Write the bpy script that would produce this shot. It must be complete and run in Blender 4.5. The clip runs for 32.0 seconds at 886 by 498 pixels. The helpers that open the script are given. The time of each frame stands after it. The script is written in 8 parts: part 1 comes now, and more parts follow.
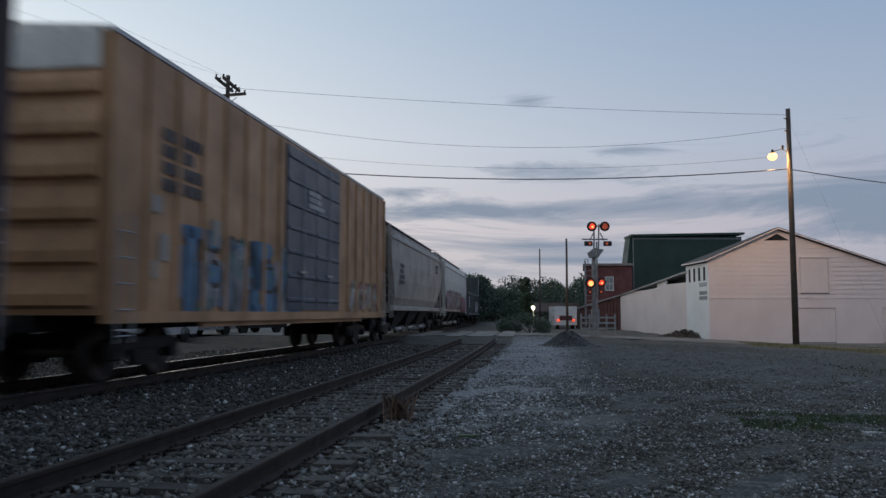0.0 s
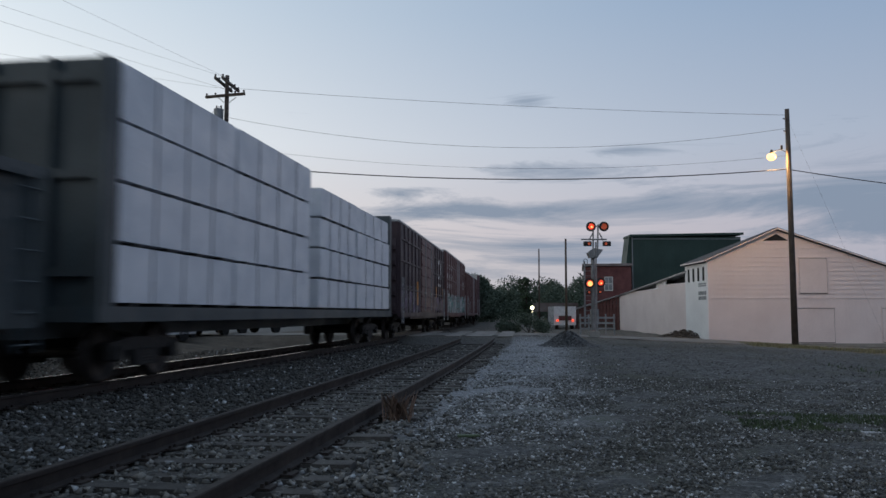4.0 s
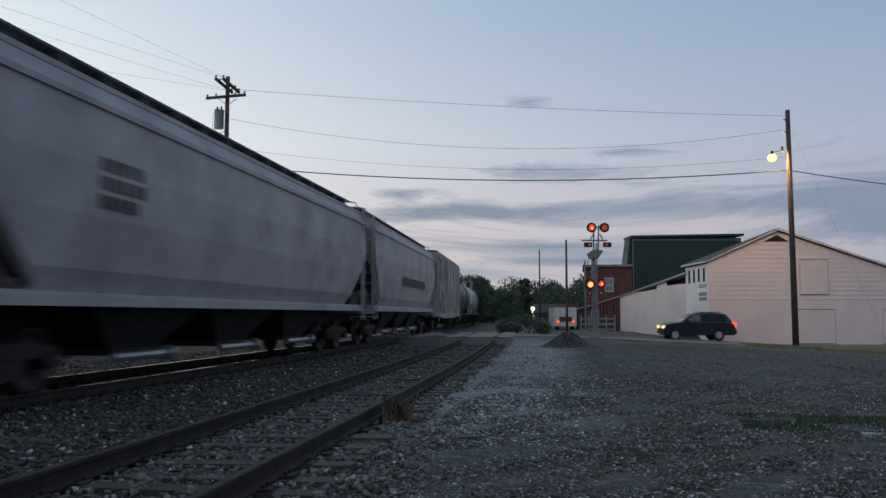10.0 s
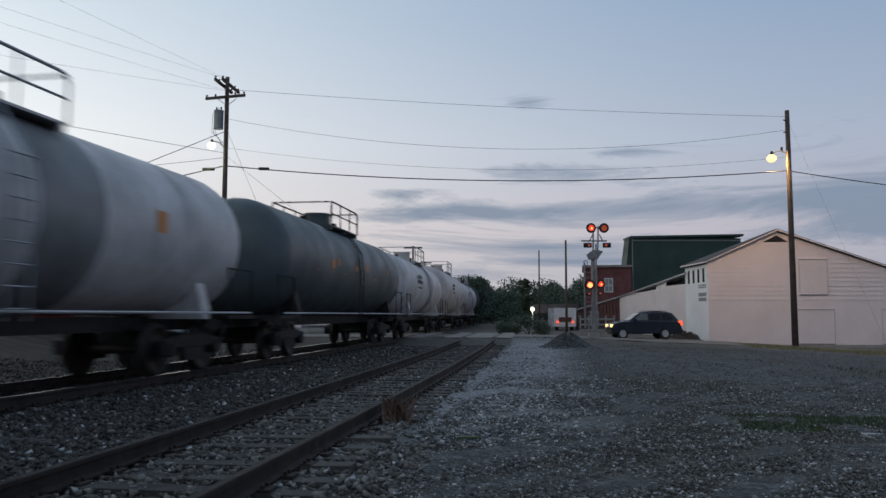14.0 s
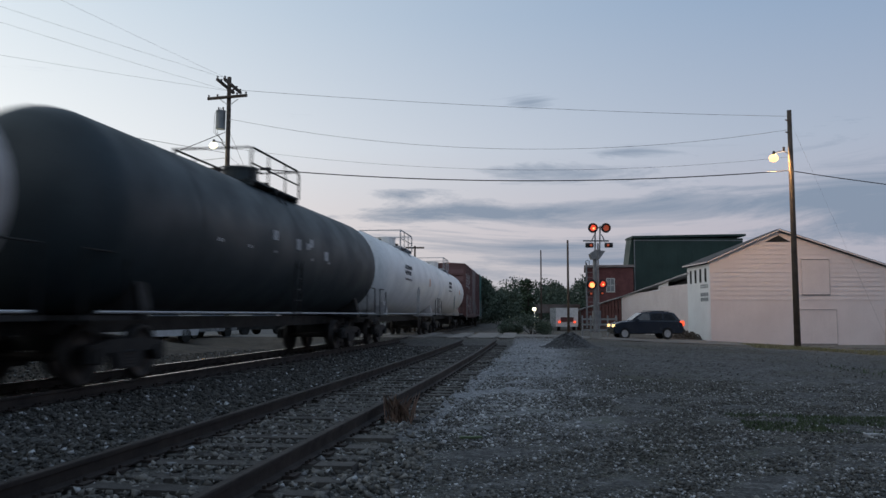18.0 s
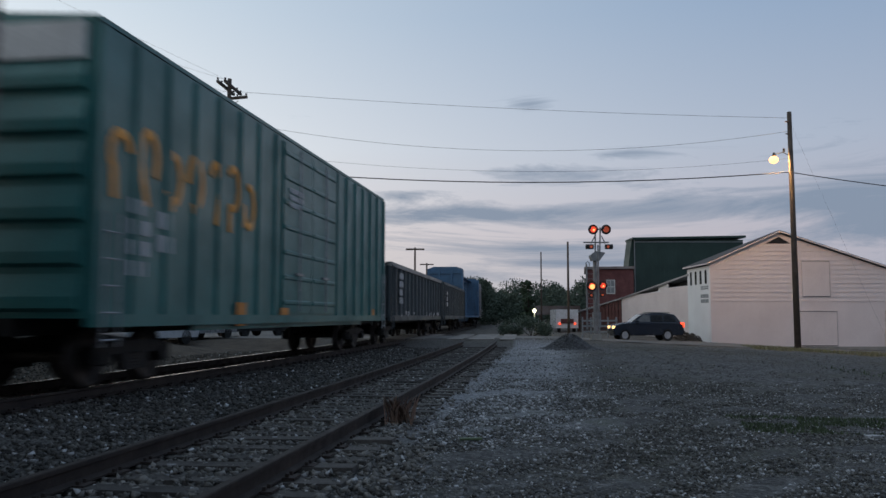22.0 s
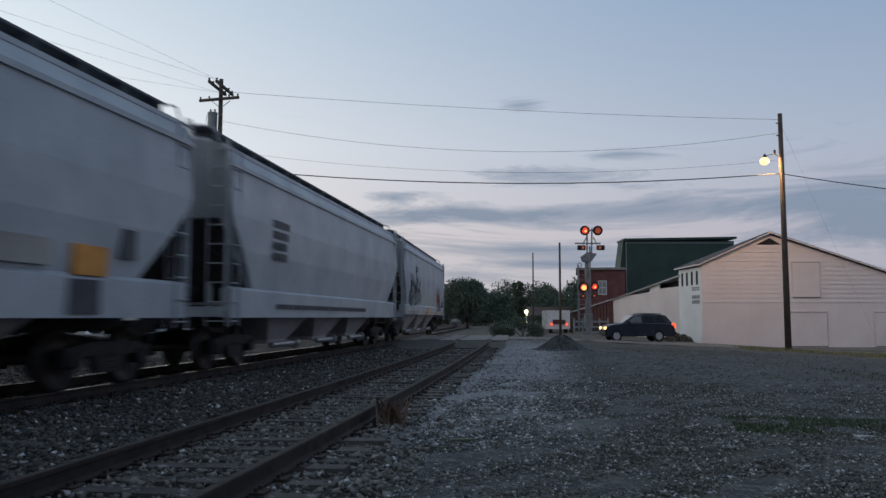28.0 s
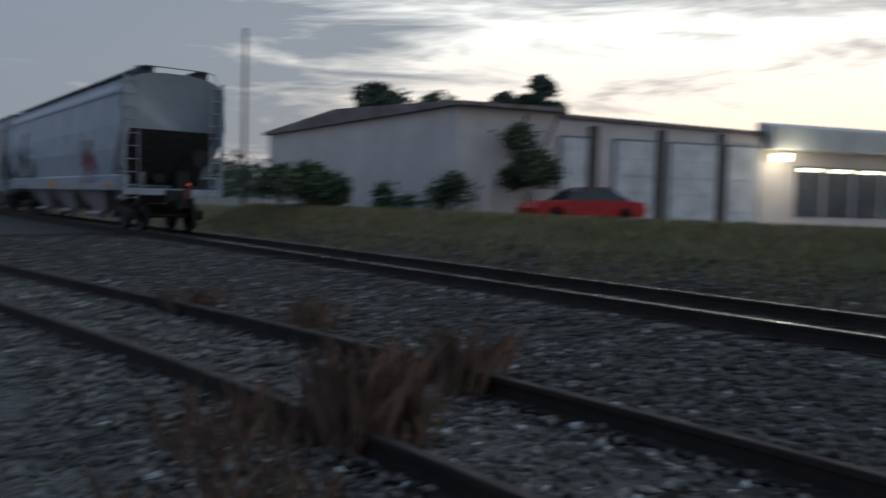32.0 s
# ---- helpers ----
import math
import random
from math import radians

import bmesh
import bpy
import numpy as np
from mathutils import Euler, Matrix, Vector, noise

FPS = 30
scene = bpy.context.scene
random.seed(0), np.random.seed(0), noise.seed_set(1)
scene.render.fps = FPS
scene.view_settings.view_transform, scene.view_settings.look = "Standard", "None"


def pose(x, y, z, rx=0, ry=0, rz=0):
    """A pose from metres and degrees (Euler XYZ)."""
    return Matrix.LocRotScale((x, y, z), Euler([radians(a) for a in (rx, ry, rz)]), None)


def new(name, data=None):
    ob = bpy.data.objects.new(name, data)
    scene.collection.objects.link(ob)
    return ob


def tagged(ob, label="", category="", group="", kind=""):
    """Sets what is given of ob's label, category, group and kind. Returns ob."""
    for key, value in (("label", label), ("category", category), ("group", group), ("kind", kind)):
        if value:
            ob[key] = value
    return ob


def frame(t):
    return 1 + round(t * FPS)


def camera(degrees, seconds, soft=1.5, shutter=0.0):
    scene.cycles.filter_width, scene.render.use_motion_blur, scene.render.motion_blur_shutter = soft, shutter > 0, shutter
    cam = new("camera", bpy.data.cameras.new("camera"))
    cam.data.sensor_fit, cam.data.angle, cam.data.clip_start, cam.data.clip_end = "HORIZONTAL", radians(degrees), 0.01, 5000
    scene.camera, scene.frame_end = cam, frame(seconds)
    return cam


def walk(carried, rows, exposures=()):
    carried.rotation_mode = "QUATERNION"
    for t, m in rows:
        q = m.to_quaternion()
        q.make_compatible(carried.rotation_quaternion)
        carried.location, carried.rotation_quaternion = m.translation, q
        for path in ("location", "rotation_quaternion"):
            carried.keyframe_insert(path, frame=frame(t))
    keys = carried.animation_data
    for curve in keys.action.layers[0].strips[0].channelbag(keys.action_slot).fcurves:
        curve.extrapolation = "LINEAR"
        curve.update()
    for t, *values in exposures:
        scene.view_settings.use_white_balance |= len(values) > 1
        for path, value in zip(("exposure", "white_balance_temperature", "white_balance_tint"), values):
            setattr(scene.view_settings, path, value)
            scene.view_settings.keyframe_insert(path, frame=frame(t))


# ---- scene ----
EYE_Z = 1.084
cam = camera(56.8, 32.0, soft=1.5, shutter=0.5)
# time, yaw, pitch, roll of the held camera, which only turns
TURNS = [
    (0.0, 8.28, 4.47, 0.03), (1.0, 8.27, 4.44, 0.03), (2.0, 8.2, 4.45, 0.03), (3.0, 8.2, 4.46, 0.03), (3.5, 8.22, 4.47, 0.03),
    (5.5, 8.23, 4.49, 0.03), (6.5, 8.27, 4.49, 0.03), (7.5, 8.24, 4.53, 0.03), (9.0, 8.26, 4.54, 0.03), (10.0, 8.26, 4.55, 0.03),
    (11.0, 8.24, 4.58, 0.03), (12.0, 8.24, 4.56, 0.03), (13.0, 8.24, 4.59, 0.03), (14.0, 8.23, 4.58, 0.03), (14.5, 8.24, 4.55, 0.03),
    (16.5, 8.26, 4.54, 0.03), (17.5, 8.29, 4.54, 0.03), (18.0, 8.36, 4.58, 0.03), (19.0, 8.37, 4.63, 0.03), (20.0, 8.44, 4.64, 0.03),
    (21.0, 8.5, 4.64, 0.03), (21.5, 8.38, 4.69, 0.03), (22.0, 8.37, 4.69, 0.03), (23.0, 8.26, 4.71, 0.03), (24.0, 8.18, 4.72, 0.03),
    (25.0, 8.08, 4.73, 0.03), (25.5, 8.01, 4.73, 0.03), (27.5, 7.84, 4.76, 0.03), (28.0, 7.81, 4.75, 0.03), (28.5, 7.79, 4.72, 0.03),
    (29.0, 7.78, 4.74, 0.1), (29.2, 7.86, 4.71, 0.1), (29.4, 8.2, 4.5, 0.2), (29.5, 8.8, 4.49, 0.4), (29.6, 10.6, 4.47, 0.65),
    (29.7, 14.2, 4.45, 0.9), (29.8, 19.0, 4.42, 1.2), (29.9, 24.2, 4.39, 1.5), (30.0, 29.9, 4.35, 1.83), (30.1, 37.4, 4.2, 2.15),
    (30.2, 45.2, 4.0, 2.45), (30.3, 51.8, 3.79, 2.67), (30.4, 56.8, 3.65, 2.85), (30.5, 60.9, 3.5, 3.02), (30.6, 64.7, 3.35, 3.19),
    (30.8, 71.4, 2.43, 3.26), (31.0, 75.7, 1.6, 3.4), (31.1, 78.5, 1.18, 3.44), (31.2, 82.25, 0.56, 3.39), (31.3, 87.6, -0.15, 3.28),
    (31.4, 95.1, -0.7, 3.03), (31.5, 104.9, -0.95, 2.4), (31.6, 115.0, -1.14, 1.66), (31.7, 124.5, -1.27, 1.25), (31.8, 132.4, -1.85, 1.25),
    (31.9, 138.2, -2.6, 1.4), (32.0, 142.4, -3.2, 1.6),
]
walk(cam, [(t, pose(0, 0, EYE_Z, 90 + p, 0, y) @ pose(0, 0, 0, 0, 0, r)) for t, y, p, r in TURNS],
     exposures=[(0.0, 0.08), (29.5, 0.08), (30.0, 0.33), (30.5, 1.5), (30.8, 1.65), (31.0, 1.6), (31.2, 0.85), (31.4, 0.25), (31.5, 0.0), (31.6, -0.05), (32.0, -0.05)])

# ---- light: dusk sky, clouds, a few lamps ----
world = bpy.data.worlds.new("dusk_sky")
scene.world = world
world.use_nodes = True


def nodes_of(tree):
    tree.nodes.clear()

    def n(kind, **kw):
        node = tree.nodes.new(kind)
        for k, v in kw.items():
            if k in node.inputs:
                node.inputs[k].default_value = v
            else:
                setattr(node, k, v)
        return node

    def math_(op, a, b=0.0, c=0.0, clamp=False):
        node = tree.nodes.new("ShaderNodeMath")
        node.operation, node.use_clamp = op, clamp
        for i, val in enumerate((a, b, c)):
            if isinstance(val, (int, float)):
                node.inputs[i].default_value = val
            else:
                tree.links.new(val, node.inputs[i])
        return node.outputs[0]

    def mix(fac, a, b, mode="MIX"):
        node = tree.nodes.new("ShaderNodeMix")
        node.data_type, node.blend_type = "RGBA", mode
        for i, val in ((0, fac), (6, a), (7, b)):
            if isinstance(val, (int, float)):
                node.inputs[i].default_value = val
            elif isinstance(val, tuple):
                node.inputs[i].default_value = (*val[:3], 1)
            else:
                tree.links.new(val, node.inputs[i])
        return node.outputs[2]

    def ramp(fac, stops, interp="LINEAR"):
        node = tree.nodes.new("ShaderNodeValToRGB")
        node.color_ramp.interpolation = interp
        els = node.color_ramp.elements
        while len(els) < len(stops):
            els.new(0.5)
        for e, (p, c) in zip(els, stops):
            e.position = p
            e.color = (*c, 1) if isinstance(c, tuple) else (c, c, c, 1)
        tree.links.new(fac, node.inputs[0])
        return node.outputs[0]
    return n, math_, mix, ramp, tree.links.new


def build_sky():
    n, m, mix, ramp, link = nodes_of(world.node_tree)
    co = n("ShaderNodeTexCoord")
    sep = n("ShaderNodeSeparateXYZ")
    link(co.outputs["Generated"], sep.inputs[0])
    x, y, z = sep.outputs
    up = m("MAXIMUM", z, 0.0)
    # the sun has set in the west
    west = m("ADD", m("MULTIPLY", x, -0.98), m("MULTIPLY", y, -0.2))
    glow = m("MULTIPLY_ADD", west, 0.5, 0.5, clamp=True)
    east = ramp(up, [(0.0, (0.33, 0.36, 0.45)), (0.10, (0.40, 0.385, 0.47)), (0.2, (0.335, 0.385, 0.50)), (0.35, (0.225, 0.315, 0.47)), (0.6, (0.18, 0.265, 0.405))])
    wst = ramp(up, [(0.0, (1.3, 1.02, 0.72)), (0.10, (1.62, 1.36, 1.1)), (0.2, (1.66, 1.58, 1.44)), (0.35, (1.27, 1.31, 1.27)), (0.7, (0.75, 0.85, 0.92))])
    near = m("POWER", glow, 2.25)
    base = mix(m("MULTIPLY", m("POWER", glow, 4.0), 0.4), mix(near, east, wst), (0.5, 0.5, 0.5))
    # long flat banks of cloud
    cv = n("ShaderNodeCombineXYZ")
    link(m("MULTIPLY", x, 2.3), cv.inputs[0])
    link(m("MULTIPLY", y, 2.3), cv.inputs[1])
    link(m("MULTIPLY", z, 15.0), cv.inputs[2])
    big = n("ShaderNodeTexNoise", Scale=1.5, Detail=8.0, Roughness=0.68, Distortion=0.7)
    link(cv.outputs[0], big.inputs["Vector"])
    cover_e = ramp(up, [(0.0, 0.46), (0.05, 0.44), (0.12, 0.40), (0.16, 0.36), (0.20, 0.24), (0.24, 0.1), (0.3, 0.0)])

    def bank(az, el, wide, high, weight):
        """One long cloud bank: heading to the right of the first view, height above the horizon and half its spread, in degrees."""
        a = radians(az - 8.24)
        h = m("MULTIPLY", m("SUBTRACT", m("MULTIPLY", x, math.cos(a)), m("MULTIPLY", y, math.sin(a))), 1 / math.sin(radians(wide)))
        v = m("MULTIPLY", m("SUBTRACT", z, math.sin(radians(el))), 1 / math.sin(radians(high)))
        g = m("POWER", 2.718, m("MULTIPLY", m("ADD", m("MULTIPLY", h, h), m("MULTIPLY", v, v)), -1.0))
        return m("MULTIPLY", m("MULTIPLY", g, weight), m("GREATER_THAN", m("ADD", m("MULTIPLY", x, math.sin(a)), m("MULTIPLY", y, math.cos(a))), 0.0))
    banks = bank(6.5, 10.0, 5.0, 0.75, 0.24)
    for b in ((17.5, 7.3, 13.0, 0.9, 0.21), (2.5, 7.2, 6.5, 0.55, 0.18), (28.0, 7.0, 5.0, 2.6, 0.22), (-3.5, 8.4, 2.4, 0.4, 0.2), (13.0, 11.0, 3.0, 0.35, 0.14), (8.0, 4.6, 9.0, 0.4, 0.08),
              (6.0, 14.5, 1.8, 0.6, 0.18), (22.0, 5.2, 7.0, 0.4, 0.08), (-15.0, 9.0, 9.0, 2.6, -0.2), (-3.0, 10.6, 4.0, 1.2, -0.12),
              (-152.0, 11.5, 12.0, 1.4, 0.2)):
        banks = m("ADD", banks, bank(*b))
    cover_w = ramp(up, [(0.0, 0.66), (0.07, 0.66), (0.11, 0.38), (0.17, 0.36), (0.21, 0.5), (0.25, 0.9), (0.5, 1.0)])
    south = m("MULTIPLY", m("MAXIMUM", m("SUBTRACT", -0.72, y), 0.0), 2.4)
    cover = m("ADD", south, m("ADD", m("MULTIPLY", cover_e, m("SUBTRACT", 1.0, m("POWER", glow, 5.0))), m("MULTIPLY", cover_w, m("POWER", glow, 5.0))))
    cloud = ramp(m("ADD", m("ADD", big.outputs[0], banks), m("MULTIPLY_ADD", cover, 0.5, -0.25)), [(0.46, 0.0), (0.56, 0.55), (0.68, 1.0)])
    shade = mix(near, (0.205, 0.262, 0.362), (0.24, 0.255, 0.29))
    sky = mix(m("MULTIPLY", cloud, 0.92), base, shade)
    air = n("ShaderNodeTexSky", sky_type="NISHITA", sun_disc=False, sun_elevation=radians(0.5), sun_rotation=radians(-115))
    tint = mix(0.02, sky, air.outputs[0], "ADD")
    tint = mix(1.0, tint, (0.93, 0.97, 0.99), "MULTIPLY")
    bg = n("ShaderNodeBackground", Strength=1.0)
    link(tint, bg.inputs[0])
    out = n("ShaderNodeOutputWorld")
    link(bg.outputs[0], out.inputs[0])


build_sky()


def lamp(name, kind, m, energy, color, size=0.2):
    data = bpy.data.lights.new(name, kind)
    data.energy, data.color = energy, color
    if kind == "AREA":
        data.size = size
    else:
        data.shadow_soft_size = size
    ob = new(name, data)
    ob.matrix_world = m
    return ob

# ---- materials ----
def material(name, col, col2=None, rough=0.7, metal=0.0, scale=4.0, bump=0.15, grime=0.35, fine=60.0, streak=0.0, emit=None, power=0.0, spec=0.5, split=0.0):
    """Two-scale variation: broad patches from col to col2, fine grain, optional vertical streaks and per-piece variation."""
    mat = bpy.data.materials.new(name)
    mat.use_nodes = True
    n, m, mix, ramp, link = nodes_of(mat.node_tree)
    co = n("ShaderNodeTexCoord")
    broad = n("ShaderNodeTexNoise", Scale=scale, Detail=6.0, Roughness=0.6)
    grain = n("ShaderNodeTexNoise", Scale=fine, Detail=3.0, Roughness=0.6)
    link(co.outputs["Object"], broad.inputs["Vector"])
    link(co.outputs["Object"], grain.inputs["Vector"])
    col2 = col2 or tuple(c * (1 - grime) for c in col)
    c = mix(ramp(broad.outputs[0], [(0.35, 0.0), (0.68, 1.0)]), col, col2)
    if streak:
        mp = n("ShaderNodeMapping")
        mp.inputs["Scale"].default_value = (9.0, 9.0, 0.45)
        link(co.outputs["Object"], mp.inputs[0])
        st = n("ShaderNodeTexNoise", Scale=1.0, Detail=5.0, Roughness=0.7)
        link(mp.outputs[0], st.inputs["Vector"])
        c = mix(m("MULTIPLY", ramp(st.outputs[0], [(0.5, 0.0), (0.72, 1.0)]), streak), c, (0.09, 0.06, 0.045))
    c = mix(0.55, c, ramp(grain.outputs[0], [(0.25, 0.62), (0.75, 1.3)]), "MULTIPLY")
    if split:
        info = n("ShaderNodeObjectInfo")
        geo = n("ShaderNodeNewGeometry")
        r = m("FRACT", m("ADD", info.outputs["Random"], geo.outputs["Random Per Island"]))
        c = mix(split, c, ramp(r, [(0.0, 0.35), (0.5, 0.9), (1.0, 1.75)]), "MULTIPLY")
    p = n("ShaderNodeBsdfPrincipled", Metallic=metal)
    p.inputs["Specular IOR Level"].default_value = spec
    link(c, p.inputs["Base Color"])
    link(ramp(broad.outputs[0], [(0.3, max(0.04, rough - 0.12)), (0.7, min(1.0, rough + 0.1))]), p.inputs["Roughness"])
    if bump:
        b = n("ShaderNodeBump", Strength=bump, Distance=0.02)
        link(grain.outputs[0], b.inputs["Height"])
        link(b.outputs[0], p.inputs["Normal"])
    if emit:
        p.inputs["Emission Color"].default_value = (*emit, 1)
        p.inputs["Emission Strength"].default_value = power
    out = n("ShaderNodeOutputMaterial")
    link(p.outputs[0], out.inputs[0])
    return mat


def car_paint(name, col, rough=0.55, streak=0.35, grime=0.3):
    return material(name, col, rough=rough, scale=0.9, fine=35.0, bump=0.05, grime=grime, streak=streak)


M = {}
M["rust_steel"] = material("rust_steel", (0.034, 0.024, 0.02), (0.02, 0.015, 0.014), rough=0.8, metal=0.3, scale=3)
M["rail_head"] = material("polished_rail", (0.62, 0.6, 0.58), rough=0.22, metal=1.0, scale=8, bump=0.02, grime=0.2)
M["rail_dull"] = material("dull_rail", (0.05, 0.038, 0.032), (0.03, 0.024, 0.021), rough=0.8, metal=0.2, scale=5)
# near black for the hoppers' end bays: their shade is put into the colour
M["bay_shade"] = material("bay_shade_plate", (0.05, 0.048, 0.05), (0.03, 0.029, 0.03), rough=0.85)
M["pale_grey_paint"] = car_paint("pale_grey_hopper_paint", (0.50, 0.51, 0.50), 0.55, 0.2, 0.2)
M["grimy_white_paint"] = car_paint("grimy_white_tank_paint", (0.60, 0.575, 0.57), 0.5, 0.4, 0.35)
M["tie"] = material("weathered_tie", (0.085, 0.077, 0.07), (0.042, 0.037, 0.034), rough=0.9, scale=2.5, fine=30, bump=0.5, split=0.35)
# darker than siding_stone: partly its own tone, partly the train's shade put in
M["rock"] = material("ballast_stone", (0.1, 0.093, 0.083), (0.038, 0.035, 0.031), rough=0.85, scale=5, bump=0.3, split=0.95)
M["siding_stone"] = material("siding_stone", (0.19, 0.178, 0.162), (0.085, 0.08, 0.072), rough=0.88, scale=5, bump=0.3, split=0.85)
M["rock_light"] = material("pale_gravel", (0.42, 0.42, 0.425), (0.19, 0.187, 0.185), rough=0.9, scale=5, bump=0.3, split=0.85)
M["lot_stone"] = material("lot_stone", (0.15, 0.144, 0.132), (0.07, 0.066, 0.06), rough=0.9, scale=5, bump=0.3, split=0.7)
M["pile_stone"] = material("pile_stone", (0.125, 0.125, 0.13), (0.075, 0.076, 0.08), rough=0.9, scale=5, bump=0.3, split=0.5)
M["truck_iron"] = material("truck_iron", (0.02, 0.018, 0.0175), (0.012, 0.011, 0.011), rough=0.75, metal=0.2)
M["wheel_steel"] = material("wheel_steel", (0.036, 0.028, 0.025), (0.02, 0.017, 0.015), rough=0.6, metal=0.5)
M["black_paint"] = car_paint("black_tank_paint", (0.075, 0.096, 0.104), 0.5, 0.2)
M["white_paint"] = car_paint("white_tank_paint", (0.88, 0.865, 0.85), 0.45, 0.22, 0.16)
M["grey_paint"] = car_paint("grey_hopper_paint", (0.45, 0.475, 0.505), 0.5, 0.15, 0.18)
M["tan_paint"] = car_paint("dusty_tan_paint", (0.37, 0.34, 0.31), 0.65, 0.25)
M["pink_grey_paint"] = car_paint("faded_grey_paint", (0.43, 0.40, 0.415), 0.6, 0.25)
M["orange_paint"] = car_paint("faded_orange_paint", (0.52, 0.29, 0.15), 0.6, 0.45, 0.4)
M["navy_paint"] = car_paint("navy_door_paint", (0.045, 0.07, 0.11), 0.5, 0.3)
M["maroon_paint"] = car_paint("oxide_maroon_paint", (0.125, 0.056, 0.058), 0.6, 0.3)
M["plum_paint"] = car_paint("dark_plum_paint", (0.06, 0.034, 0.042), 0.6, 0.3)
M["worn_plum_paint"] = car_paint("worn_plum_paint", (0.128, 0.072, 0.09), 0.5, 0.3)
M["green_paint"] = car_paint("green_boxcar_paint", (0.036, 0.175, 0.165), 0.42, 0.25)
M["gondola_paint"] = car_paint("soot_gondola_paint", (0.052, 0.069, 0.077), 0.55, 0.3)
M["blue_paint"] = car_paint("blue_centerbeam_paint", (0.065, 0.16, 0.29), 0.5, 0.25)
M["blue_grey_paint"] = car_paint("blue_grey_hopper_paint", (0.36, 0.405, 0.46), 0.5, 0.12, 0.15)
M["dull_white_paint"] = car_paint("dull_white_tank_paint", (0.50, 0.465, 0.455), 0.5, 0.35, 0.3)
M["navy_tank_paint"] = car_paint("navy_black_tank_paint", (0.022, 0.034, 0.041), 0.6, 0.1)
M["stained_paint"] = car_paint("stained_tank_paint", (0.21, 0.215, 0.22), 0.55, 0.4, 0.4)
M["walk_grate"] = material("dark_walk_grating", (0.10, 0.11, 0.125), (0.06, 0.065, 0.075), rough=0.7, metal=0.2, scale=6)
M["faded_maroon_paint"] = car_paint("faded_maroon_door_paint", (0.20, 0.115, 0.115), 0.6, 0.3)
M["pink_wash"] = material("pink_overspray", (0.5, 0.27, 0.28), rough=0.6, bump=0.02, grime=0.45)
M["galvanised"] = material("galvanised_steel", (0.4, 0.41, 0.43), rough=0.45, metal=0.7, scale=6)
M["roof_white"] = car_paint("pale_roof_paint", (0.6, 0.6, 0.58), 0.6, 0.2)
M["marking_white"] = material("white_marking", (0.55, 0.55, 0.56), rough=0.6, bump=0.02, grime=0.3)
M["marking_dark"] = material("dark_marking", (0.05, 0.055, 0.07), rough=0.6, bump=0.02)
M["marking_yellow"] = material("yellow_marking", (0.75, 0.3, 0.03), rough=0.5, bump=0.02)
M["marking_orange"] = material("orange_marking", (0.7, 0.25, 0.03), rough=0.5, bump=0.02)
M["spray_orange"] = material("spray_orange", (0.85, 0.36, 0.05), (0.7, 0.3, 0.06), rough=0.55, scale=1.5, bump=0.02, grime=0.35)
M["wrap"] = material("lumber_wrap", (0.74, 0.74, 0.77), (0.6, 0.61, 0.65), rough=0.45, scale=1.5, bump=0.1)
SPRAY = {k: material("spray_" + k, c, rough=0.6, scale=1.6, bump=0.02, grime=0.6, streak=0.3) for k, c in dict(
    teal=(0.07, 0.27, 0.25), deep_teal=(0.035, 0.07, 0.085), white=(0.55, 0.56, 0.58), blue=(0.075, 0.21, 0.36), pink=(0.5, 0.18, 0.2), black=(0.02, 0.02, 0.025),
    green=(0.06, 0.3, 0.14), red=(0.45, 0.05, 0.05), faded_red=(0.42, 0.13, 0.14), dusty=(0.17, 0.14, 0.155), brown=(0.16, 0.095, 0.08), silver=(0.4, 0.4, 0.43), sand=(0.42, 0.33, 0.24), violet=(0.16, 0.1, 0.2)).items()}
M["white_brick"] = material("painted_brick", (0.68, 0.70, 0.73), (0.50, 0.52, 0.55), rough=0.8, scale=0.4, bump=0.3, split=0.08, streak=0.25)
M["mortar"] = material("grey_mortar", (0.56, 0.58, 0.61), (0.48, 0.5, 0.53), rough=0.95, scale=2)
M["bare_brick"] = material("bare_brick", (0.30, 0.30, 0.32), (0.44, 0.44, 0.47), rough=0.9, scale=3, bump=0.4, split=0.4)
M["red_brick"] = material("red_brick", (0.22, 0.075, 0.055), (0.15, 0.05, 0.04), rough=0.9, scale=2, bump=0.3)
# whiter than barn_white: the west glow on the side walls is put into the colour
M["white_wall"] = material("west_lit_white", (0.88, 0.88, 0.89), (0.8, 0.79, 0.8), rough=0.75, scale=0.6, bump=0.1, streak=0.04)
M["maroon_brick"] = material("maroon_brick", (0.14, 0.05, 0.05), (0.09, 0.035, 0.035), rough=0.9, scale=2, bump=0.3)
M["red_board"] = material("red_brown_boards", (0.15, 0.06, 0.055), (0.09, 0.045, 0.042), rough=0.9, scale=2, streak=0.2)
M["roof_edge"] = material("dark_roof_edge", (0.06, 0.055, 0.055), rough=0.8)
M["barn_white"] = material("white_clapboard", (0.80, 0.70, 0.69), (0.72, 0.62, 0.61), rough=0.75, scale=0.5, bump=0.1, streak=0.03)
M["roof_tin"] = material("weathered_tin_roof", (0.22, 0.2, 0.2), (0.14, 0.1, 0.09), rough=0.6, metal=0.3, scale=1.0)
M["dark_void"] = material("dark_interior", (0.02, 0.02, 0.022), rough=0.9)
M["green_wall"] = material("dark_green_metal_wall", (0.016, 0.048, 0.04), (0.012, 0.035, 0.03), rough=0.6, scale=0.5)
M["asphalt"] = material("asphalt", (0.19, 0.172, 0.155), (0.135, 0.124, 0.114), rough=0.9, scale=0.8, fine=90, bump=0.3)
